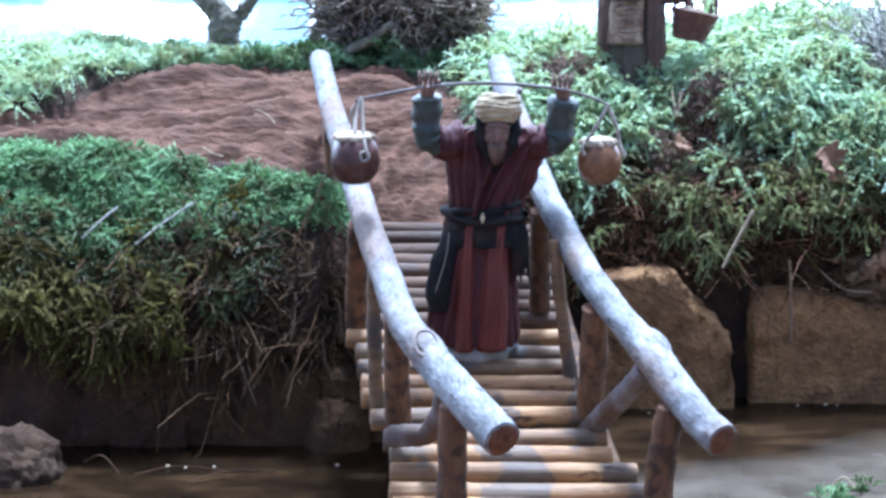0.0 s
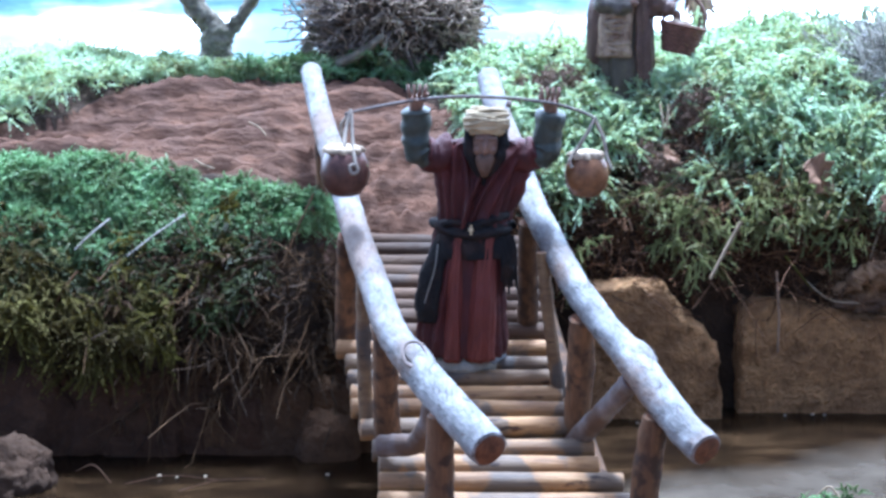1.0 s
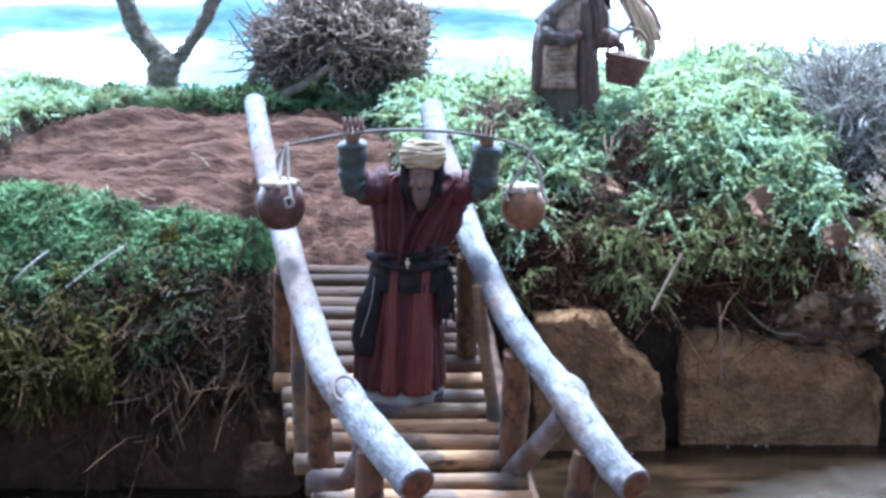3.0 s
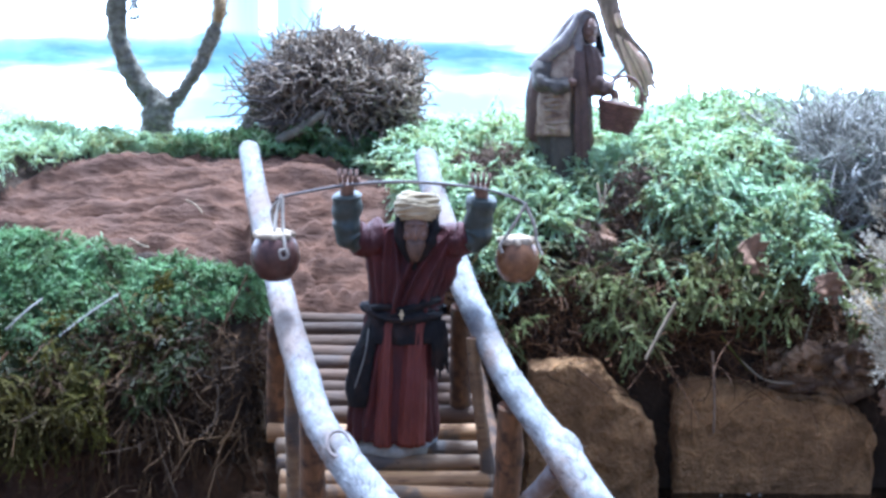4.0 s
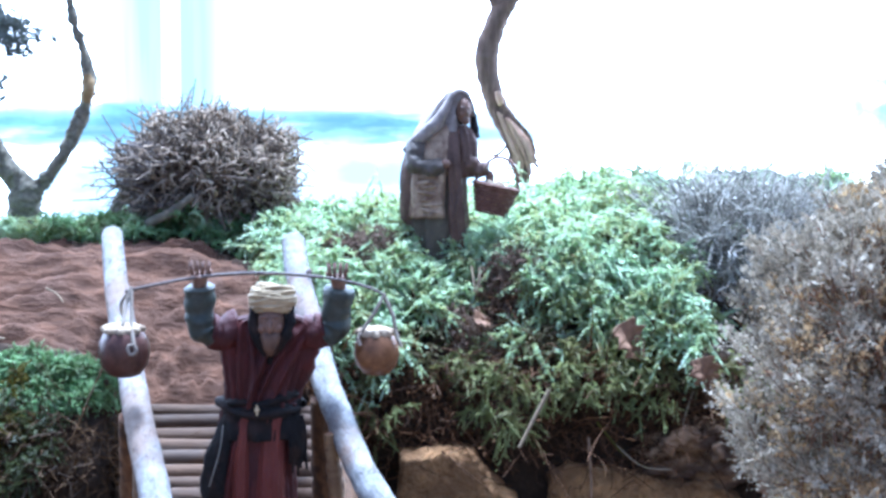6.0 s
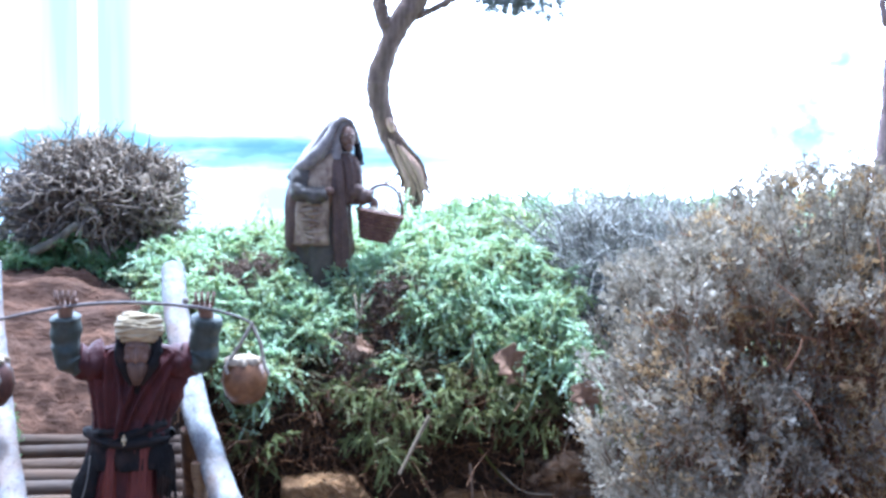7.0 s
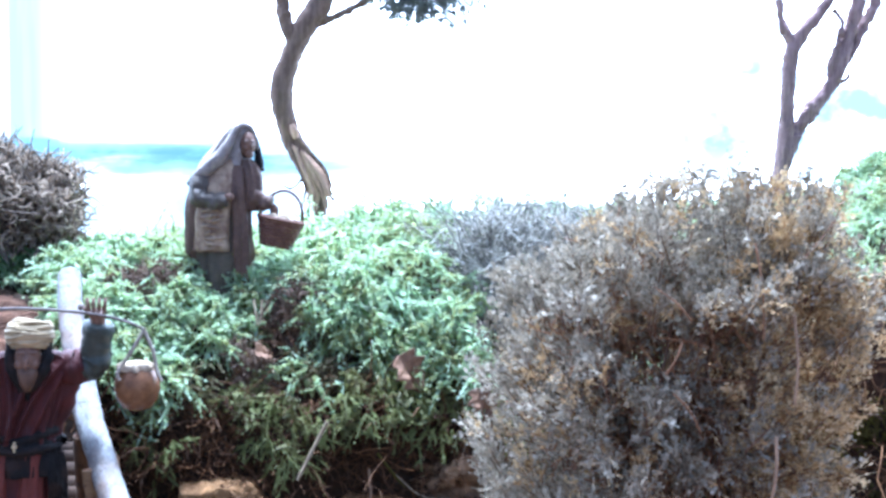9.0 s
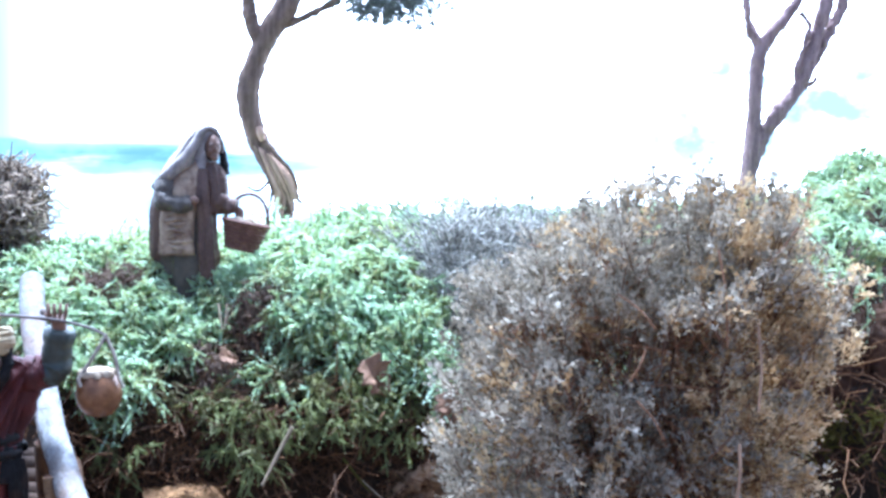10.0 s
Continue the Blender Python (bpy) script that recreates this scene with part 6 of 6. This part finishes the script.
# ---------------------------------------------------------------- bushes
def twig_bush(name, label, centre, radii, count, material, seed, length, radius, curl, buds=None, flat=0.0, inner=0.25, stems=(), out=0.7, bud=(0.004, 0.008), share=3, curls=0):
    """A dome of tangled dry twigs; buds: the material of small tips; curls: how many curled shoots cover it."""
    rng = np.random.default_rng(seed)
    bush = empty(name, (centre[0], centre[1], centre[2] - radii[2]), label, "bush")
    base = np.array([0, 0, radii[2]])
    d = unit(rng.normal(0, 1, (count, 3)))
    d[:, 2] = np.abs(d[:, 2]) * (1 - flat) + rng.uniform(-1.1, 0.3, count)
    d = unit(d)
    lump = 1 + 0.10 * np.sin(5 * d[:, :1] * 2 + seed) + 0.08 * np.sin(7 * d[:, 1:2] + 4 * d[:, 2:]) + 0.05 * rng.normal(0, 1, (count, 1))
    start = d * np.array(radii) * rng.uniform(inner, 0.80, (count, 1)) * lump
    L = rng.uniform(*length, (count, 1))
    way = unit(d * out + rng.normal(0, 0.6, (count, 3)) + np.array([0, 0, 0.15]))
    bend = rng.normal(0, curl, (count, 3))
    paths = np.stack([base + start + L * (t * way + t * t * bend) for t in np.linspace(0, 1, 6)], 1)
    V, F = strands(paths, rng.uniform(radius * 0.6, radius, count))
    part("twig_tangle", mesh_from("twig_tangle", V, F, material), None, bush)["kind"] = "stuff"
    if buds:
        k = count // share
        tips = paths[:k, -1]
        V, F = fronds(np.repeat(tips, 2, 0), unit(rng.normal(0, 1, (2 * k, 3)) + np.array([0, -0.1, 0.5])), rng.uniform(*bud, 2 * k), rng, 3, 0.5, 0.1, 0.38, 0.08)
        part("bud_cover", mesh_from("bud_cover", V, F, buds, None, False), None, bush, "small pale dried buds")["kind"] = "stuff"
    if curls:
        d = unit(rng.normal(0, 1, (curls, 3)) + np.array([0.85, -0.25, 0.50]))
        d[:, 2] = np.maximum(d[:, 2], -0.45)
        lump = 1 + 0.10 * np.sin(10 * d[:, :1] + seed) + 0.08 * np.sin(7 * d[:, 1:2] + 4 * d[:, 2:])
        start = d * np.array(radii) * rng.uniform(0.72, 0.98, (curls, 1)) * lump
        way = unit(d * 0.35 + rng.normal(0, 0.7, (curls, 3)))
        u = unit(np.cross(way, rng.normal(0, 1, (curls, 3))))
        w = np.cross(way, u)
        L = rng.uniform(0.008, 0.017, (curls, 1))
        turn = rng.uniform(2.5, 6.0, (curls, 1))
        paths = np.stack([base + start + L * (t * way + 0.26 * (np.cos(turn * t) * u + np.sin(turn * t) * w)) for t in np.linspace(0, 1, 8)], 1)
        V, F = strands(paths, rng.uniform(0.0008, 0.0015, curls))
        part("curled_tangle", mesh_from("curled_tangle", V, F, M_CURL_TWIG), None, bush, "pale curled dry shoots")["kind"] = "stuff"
    for i, pts in enumerate(stems):
        s = tube(Shape(), smooth_path([tuple(np.array(p) - np.array(bush.location)) for p in pts], 10), [0.005, 0.0042, 0.003], 10, 0, True, 0.08, i)
        part("stem", s, M_LICHEN, bush, "dark woody stem")
    return bush


twig_bush("dry_bush", "round dry grey-brown bush of tangled twigs on the ridge", (-0.043, 0.42, 0.315), (0.088, 0.062, 0.058), 4600, M_TWIG, 31, (0.009, 0.016), 0.0014, 1.1, M_CURL, 0.2, 0.3,
          [[(-0.1285, 0.425, 0.262), (-0.118, 0.42, 0.285), (-0.104, 0.415, 0.31), (-0.085, 0.415, 0.33)], [(-0.10, 0.39, 0.262), (-0.085, 0.375, 0.275), (-0.065, 0.365, 0.285), (-0.045, 0.36, 0.30)]], 0.3, (0.005, 0.008), 9, 2100)
# long twigs that stick out of the bush on one side
rng = np.random.default_rng(33)
n = 260
p = np.stack([rng.uniform(-0.09, -0.04, n), rng.uniform(0.37, 0.46, n), rng.uniform(0.285, 0.345, n)], 1)
d = unit(np.stack([rng.uniform(-1, -0.5, n), rng.normal(0, 0.3, n), rng.normal(0.08, 0.2, n)], 1))
paths = np.stack([p + t * d * rng.uniform(0.020, 0.038, (n, 1)) for t in np.linspace(0, 1, 4)], 1)
V, F = strands(paths, rng.uniform(0.0005, 0.0010, n))
bush_at = tuple(bpy.data.objects["dry_bush"].location)
part("straight_tangle", mesh_from("straight_tangle", V - np.array(bush_at), F, M_POLE), None, bpy.data.objects["dry_bush"], "straight dark twigs")["kind"] = "stuff"

twig_bush("heather_clump", "grey dry heather clump with pale tips on the bank", (0.440, 0.345, 0.258), (0.128, 0.080, 0.080), 4800, M_TWIG_GREY, 35, (0.012, 0.028), 0.00085, 0.60, M_BUD_GREY, 0.1, 0.40, (), 0.6, (0.0028, 0.0050), 3)


def dry_shrub():
    """The large dry shrub on the near bank: stems, side twigs, and dense sprigs of small leaves."""
    rng = np.random.default_rng(41)
    c, rad, base = np.array([0.411, -0.185, 0.246]), np.array([0.120, 0.092, 0.129]), np.array([0.415, -0.19, 0.045])
    shrub = empty("dry_shrub", tuple(base), "large dry grey-green and rusty shrub on the near bank", "shrub")
    n = 110
    d = unit(rng.normal(0, 1, (n, 3)) + np.array([0, 0, 0.35]))
    tips = c + d * rad * rng.uniform(0.4, 0.66, (n, 1))
    foot = base + rng.normal(0, 1, (n, 3)) * np.array([0.016, 0.016, 0.004])
    mid = (foot + tips) / 2 + d * 0.02 + rng.normal(0, 0.026, (n, 3))
    paths = np.stack([(1 - t) ** 2 * foot + 2 * t * (1 - t) * mid + t * t * tips for t in np.linspace(0, 1, 9)], 1)
    V, F = strands(paths - base, rng.uniform(0.0010, 0.0022, n))
    part("stem_tangle", mesh_from("stem_tangle", V, F, M_TWIG_RED), None, shrub, "reddish-brown woody stems")["kind"] = "stuff"
    n = 3000
    d = unit(rng.normal(0, 1, (n, 3)))
    lump = 1 + 0.09 * np.sin(6 * d[:, :1] + 1) * np.cos(5 * d[:, 2:]) + 0.06 * np.sin(11 * d[:, :1] + 7 * d[:, 1:2])
    p = c + np.sign(d) * np.abs(d) ** 0.82 * rad * rng.uniform(0.25, 0.62, (n, 1)) * lump
    way = unit(d * 0.7 + np.array([0, 0, 0.35]) + rng.normal(0, 0.6, (n, 3)))
    L = rng.uniform(0.010, 0.030, (n, 1))
    paths = np.stack([p + L * (t * way + 0.2 * t * t * rng.normal(0, 1, (n, 3))) for t in np.linspace(0, 1, 4)], 1)
    V, F = strands(paths - base, rng.uniform(0.00025, 0.00065, n))
    part("twig_tangle", mesh_from("twig_tangle", V, F, M_TWIG_RUST), None, shrub, "thin rusty side twigs")["kind"] = "stuff"
    m = 1020
    cd = unit(rng.normal(0, 1, (m, 3)) + np.array([0.12, -0.25, 0.04]))
    swell = 1 + 0.13 * np.sin(8 * cd[:, :1] + 1) * np.cos(6 * cd[:, 2:] + 2 * cd[:, 1:2]) + np.clip(rng.normal(0, 0.045, (m, 1)), -0.1, 0.06)
    cc = c + np.sign(cd) * np.abs(cd) ** 0.78 * rad * 0.97 * swell * rng.uniform(0.66, 0.94, (m, 1))
    hollow = (wavy(cc[:, 0], cc[:, 2], 85, 2.0) > 0.10) & (cd[:, 1] < 0.3) & (cd[:, 2] < 0.6) & (cc[:, 0] < 0.47)
    for hx, hz, rx, rz in ((0.412, 0.263, 0.026, 0.013), (0.398, 0.233, 0.024, 0.009), (0.400, 0.312, 0.013, 0.010), (0.428, 0.276, 0.022, 0.013), (0.396, 0.270, 0.012, 0.020), (0.362, 0.240, 0.012, 0.010), (0.452, 0.258, 0.014, 0.010)):
        ragged = 0.4 * wavy(cc[:, 0], cc[:, 2], 140, 5.0)
        hollow |= (((cc[:, 0] - hx) / rx) ** 2 + ((cc[:, 2] - hz) / rz) ** 2 < 1.15 + ragged) & (cd[:, 1] < 0)
    hollow |= (cc[:, 2] < 0.25) & (cc[:, 0] > 0.478 + 1.1 * np.maximum(0, cc[:, 2] - 0.212))
    hollow |= (cc[:, 2] > 0.27) & (cc[:, 0] < 0.297 + 1.25 * (cc[:, 2] - 0.27))
    hollow |= cc[:, 0] > 0.517
    hollow |= cc[:, 2] > c[2] + 0.84 * rad[2]
    cc, cd = cc[~hollow], cd[~hollow]
    m = len(cc)
    core = unit(rng.normal(0, 1, (360, 3)))
    cc = np.concatenate([cc, c + np.sign(core) * np.abs(core) ** 0.85 * rad * rng.uniform(0.34, 0.54, (360, 1))])
    cd = np.concatenate([cd, core])
    m = len(cc)
    grow = unit(cd * 0.65 + np.array([0, 0, 0.75]) + rng.normal(0, 0.3, (m, 3)))
    long = rng.uniform(0.011, 0.024, (m, 1))
    tone = 0.48 + 3.6 * (cc[:, 0] - 0.425) - 1.5 * (cc[:, 2] - 0.255) + 0.35 * wavy(cc[:, 0], cc[:, 2], 60, 3.0) + rng.normal(0, 0.22, m)
    which = np.repeat(np.arange(m), 34)
    t = rng.uniform(0.0, 1.0, (len(which), 1))
    off = np.clip(rng.normal(0, 1, (len(which), 3)), -1.5, 1.5) * 0.0036 * (1.1 - 0.6 * t)
    p = cc[which] + grow[which] * long[which] * t + off
    rust = tone[which] + 0.45 * (0.42 - t[:, 0]) + rng.normal(0, 0.10, len(which)) > 0.5
    keep = p[:, 2] > 0.07
    p, off, which, rust = p[keep], off[keep], which[keep], rust[keep]
    way = unit(grow[which] * 0.9 + unit(off) * 0.7 + rng.normal(0, 0.3, (len(p), 3)))
    size = rng.uniform(0.0055, 0.0098, len(p))
    paths = np.stack([cc + grow * long * k for k in np.linspace(-0.6, 1.0, 5)], 1)
    V, F = strands(paths - base, rng.uniform(0.0004, 0.0007, m))
    part("sprig_tangle", mesh_from("sprig_tangle", V, F, M_TWIG_RED), None, shrub, "thin rusty sprigs")["kind"] = "stuff"
    for pick, m, text in ((~rust, M_SHRUB, "small dry grey-green leaves"), (rust, M_SHRUB_RUST, "small dry rusty-brown leaves")):
        V, F = fronds(p[pick] - base, way[pick], size[pick], rng, 2, 0.55, 0.0, 0.40, 0.06)
        part("foliage", mesh_from("foliage", V, F, m, None, False), None, shrub, text)["kind"] = "stuff"
    for k, (q0, q1, r) in enumerate((((0.428, -0.272, 0.335), (0.431, -0.280, 0.285), 0.0005), ((0.460, -0.258, 0.325), (0.484, -0.245, 0.348), 0.0005), ((0.395, -0.272, 0.294), (0.376, -0.268, 0.312), 0.0005), ((0.384, -0.277, 0.258), (0.398, -0.280, 0.238), 0.0005), ((0.4460, -0.283, 0.2975), (0.4465, -0.285, 0.2520), 0.0008), ((0.4370, -0.284, 0.2350), (0.4345, -0.285, 0.1990), 0.0010), ((0.3790, -0.282, 0.2690), (0.3865, -0.283, 0.2850), 0.0005))):
        part("stem", tube(Shape(), smooth_path([tuple(np.array(q0) - base), tuple((np.array(q0) + np.array(q1)) / 2 - base + np.array([0.001, -0.002, 0.001])), tuple(np.array(q1) - base)], 8), [r, r * 0.8], 7, 0, True, 0.1, k), M_STALK if r > 0.0007 else M_TWIG_RUST, shrub, "dry pale stalk" if r > 0.0007 else "")
    return shrub


dry_shrub()


# ---------------------------------------------------------------- small trees
def tree(label, base, limbs, material, crown=None, seed=0, extra=()):
    t = empty("tree", base, label, "tree", "small trees on the ridge")
    b = np.array(base)
    for i, (pts, radii, m) in enumerate(limbs):
        s = tube(Shape(), smooth_path([tuple(np.array(p) - b) for p in pts], 90), radii, 24, 0, True, 0.14, seed + i, None, True, 0.0036 if (m or material) is M_LICHEN else 0.0018, 150)
        part("trunk" if i == 0 else "limb", s, m or material, t)
    for name, pts, radii, m, lab in extra:
        part(name, tube(Shape(), smooth_path([tuple(np.array(p) - b) for p in pts], 10), radii, 10, 0, True, 0.2, seed), m, t, lab)
    if crown:
        rng = np.random.default_rng(seed)
        P, D = [], []
        for centre, rad, n in crown:
            d = unit(rng.normal(0, 1, (n, 3)))
            clump = 1 + 0.25 * np.sin(6 * d[:, :1] + seed) * np.sin(5 * d[:, 2:] + 2 * d[:, 1:2])
            P.append(np.array(centre) + d * np.array(rad) * rng.uniform(0.3, 1, (n, 1)) * clump)
            D.append(unit(d + rng.normal(0, 0.6, (n, 3))))
        P, D = np.concatenate(P), np.concatenate(D)
        V, F = fronds(P - b, D, rng.uniform(0.006, 0.013, len(P)), rng, 4, 0.45, 0.3, 0.3, 0.03)
        part("crown", mesh_from("crown", V, F, M_CONIFER, None, False), None, t, "dull green small leaves")
    return t


tree("small tree with mossy forked trunk behind the soil path", (-0.203, 0.435, 0.25),
     [([(-0.2035, 0.435, 0.245), (-0.203, 0.435, 0.275), (-0.2026, 0.435, 0.298), (-0.210, 0.435, 0.312), (-0.2224, 0.435, 0.3262), (-0.2369, 0.435, 0.3615), (-0.2388, 0.435, 0.4017), (-0.2409, 0.435, 0.43), (-0.246, 0.44, 0.50)], [0.0145, 0.0130, 0.0135, 0.0115, 0.0098, 0.0094, 0.0088, 0.008, 0.006], None),
      ([(-0.2010, 0.435, 0.292), (-0.190, 0.435, 0.3040), (-0.1772, 0.435, 0.3165), (-0.1542, 0.435, 0.3573), (-0.1438, 0.435, 0.3928), (-0.1465, 0.435, 0.42), (-0.1559, 0.435, 0.4528), (-0.165, 0.44, 0.50)], [0.0085, 0.0068, 0.0062, 0.0058, 0.0060, 0.0045, 0.0038, 0.003], None)],
     M_LICHEN, [((-0.255, 0.435, 0.475), (0.062, 0.05, 0.055), 1500), ((-0.240, 0.430, 0.447), (0.036, 0.030, 0.013), 420), ((-0.260, 0.430, 0.429), (0.014, 0.015, 0.010), 90), ((-0.255, 0.430, 0.415), (0.006, 0.006, 0.006), 30), ((-0.210, 0.430, 0.441), (0.020, 0.018, 0.013), 260), ((-0.205, 0.430, 0.427), (0.008, 0.008, 0.008), 60), ((-0.196, 0.430, 0.417), (0.003, 0.004, 0.006), 16), ((-0.181, 0.430, 0.441), (0.010, 0.010, 0.006), 50), ((-0.223, 0.430, 0.404), (0.005, 0.005, 0.006), 30), ((-0.223, 0.430, 0.387), (0.005, 0.005, 0.005), 26), ((-0.19, 0.44, 0.53), (0.08, 0.06, 0.05), 900)], 51,
     [("lichen", [(-0.1450, 0.431, 0.380), (-0.1425, 0.430, 0.392), (-0.1438, 0.431, 0.404)], [0.0040, 0.0062, 0.0035], M_LICHEN_TAN, "orange-tan lichen on the limb")])
rng = np.random.default_rng(60)
FRAYED = []
for k in range(26):
    x = -0.0125 + 0.027 * (k + 0.5) / 26
    back = rng.uniform(0, 0.006)
    tip = rng.uniform(0.300, 0.316) + max(0, x) * 0.8
    w = rng.normal(0, 0.0012, 3)
    FRAYED.append(("frayed_fibre", [(0.2440 + x * 0.70, 0.5490 + back, 0.3660 - 0.5 * x), (0.2585 + x * 0.8 + w[0], 0.5475 + back, 0.3370 + 0.3 * x), (0.2640 + x + w[1], 0.5480 + back, 0.3220), (0.2655 + x * 1.3 + 2 * w[2], 0.549 + back, tip)],
                   [0.0016, rng.uniform(0.0014, 0.0026), 0.0015, 0.0005], M_FRAYED if k % 4 else M_TRUNK, "torn pale wood fibre"))
tree("small tree with bent grey trunk and frayed base on the ridge", (0.268, 0.56, 0.28),
     [([(0.2660, 0.56, 0.300), (0.2660, 0.56, 0.320), (0.261, 0.56, 0.336), (0.2512, 0.56, 0.356), (0.2365, 0.56, 0.385), (0.229, 0.56, 0.421), (0.2347, 0.56, 0.449), (0.2487, 0.56, 0.4825), (0.268, 0.56, 0.516), (0.285, 0.565, 0.57)], [0.0065, 0.0085, 0.0098, 0.0102, 0.0106, 0.0112, 0.0115, 0.0120, 0.0115, 0.009], None),
      ([(0.2420, 0.56, 0.470), (0.2352, 0.56, 0.485), (0.2310, 0.56, 0.500), (0.2290, 0.56, 0.516), (0.222, 0.56, 0.56)], [0.0075, 0.0075, 0.0078, 0.0062, 0.005], None),
      ([(0.258, 0.56, 0.490), (0.285, 0.56, 0.4995), (0.3131, 0.56, 0.5141), (0.345, 0.56, 0.535)], [0.0045, 0.0040, 0.0036, 0.003], None)],
     M_TRUNK, [((0.372, 0.56, 0.522), (0.054, 0.035, 0.030), 1900), ((0.33, 0.57, 0.575), (0.09, 0.06, 0.045), 1300)], 61,
     [*FRAYED, ("knot", [(0.2385, 0.549, 0.390), (0.2400, 0.5475, 0.384), (0.2425, 0.549, 0.378)], [0.003, 0.0045, 0.003], M_FRAYED, "pale broken knot"), ("bark_strip", [(0.2440, 0.547, 0.378), (0.2560, 0.546, 0.362), (0.2700, 0.546, 0.346), (0.2780, 0.547, 0.328)], [0.0012, 0.0020, 0.0022, 0.0010], M_TRUNK, "loose strip of dark bark"), ("twig", [(0.252, 0.556, 0.340), (0.238, 0.55, 0.328), (0.226, 0.55, 0.332)], [0.0018, 0.0015, 0.001], M_TRUNK, "")])
tree("small bare tree with reddish forked trunk on the ridge", (0.7305, 0.50, 0.27),
     [([(0.7215, 0.50, 0.27), (0.7251, 0.50, 0.3336), (0.7300, 0.50, 0.3650), (0.7310, 0.50, 0.396), (0.7333, 0.50, 0.447), (0.7395, 0.50, 0.474), (0.7733, 0.50, 0.518), (0.7905, 0.505, 0.56)], [0.0105, 0.0092, 0.0100, 0.0075, 0.0075, 0.0078, 0.0052, 0.004], None),
      ([(0.7300, 0.50, 0.362), (0.7435, 0.50, 0.388), (0.7581, 0.50, 0.4076), (0.7813, 0.50, 0.438), (0.7935, 0.50, 0.476), (0.8035, 0.50, 0.512), (0.8155, 0.505, 0.56)], [0.0075, 0.0068, 0.0078, 0.0080, 0.0072, 0.0066, 0.005], None),
      ([(0.7375, 0.50, 0.472), (0.7290, 0.50, 0.484), (0.7230, 0.50, 0.498), (0.7212, 0.50, 0.516), (0.7175, 0.505, 0.55)], [0.0055, 0.0048, 0.0042, 0.004], None),
      ([(0.7865, 0.503, 0.442), (0.7980, 0.503, 0.463), (0.8115, 0.503, 0.490), (0.8243, 0.503, 0.519), (0.8355, 0.505, 0.56)], [0.0036, 0.0048, 0.0056, 0.0048], None),
      ([(0.7765, 0.497, 0.432), (0.7740, 0.497, 0.450), (0.7830, 0.497, 0.478), (0.7860, 0.497, 0.495), (0.7775, 0.497, 0.508)], [0.0030, 0.0034, 0.0028, 0.002], None),
      ([(0.7835, 0.498, 0.432), (0.7935, 0.498, 0.440), (0.7965, 0.498, 0.445)], [0.002, 0.0015, 0.001], None)], M_TRUNK_RED, None, 71)
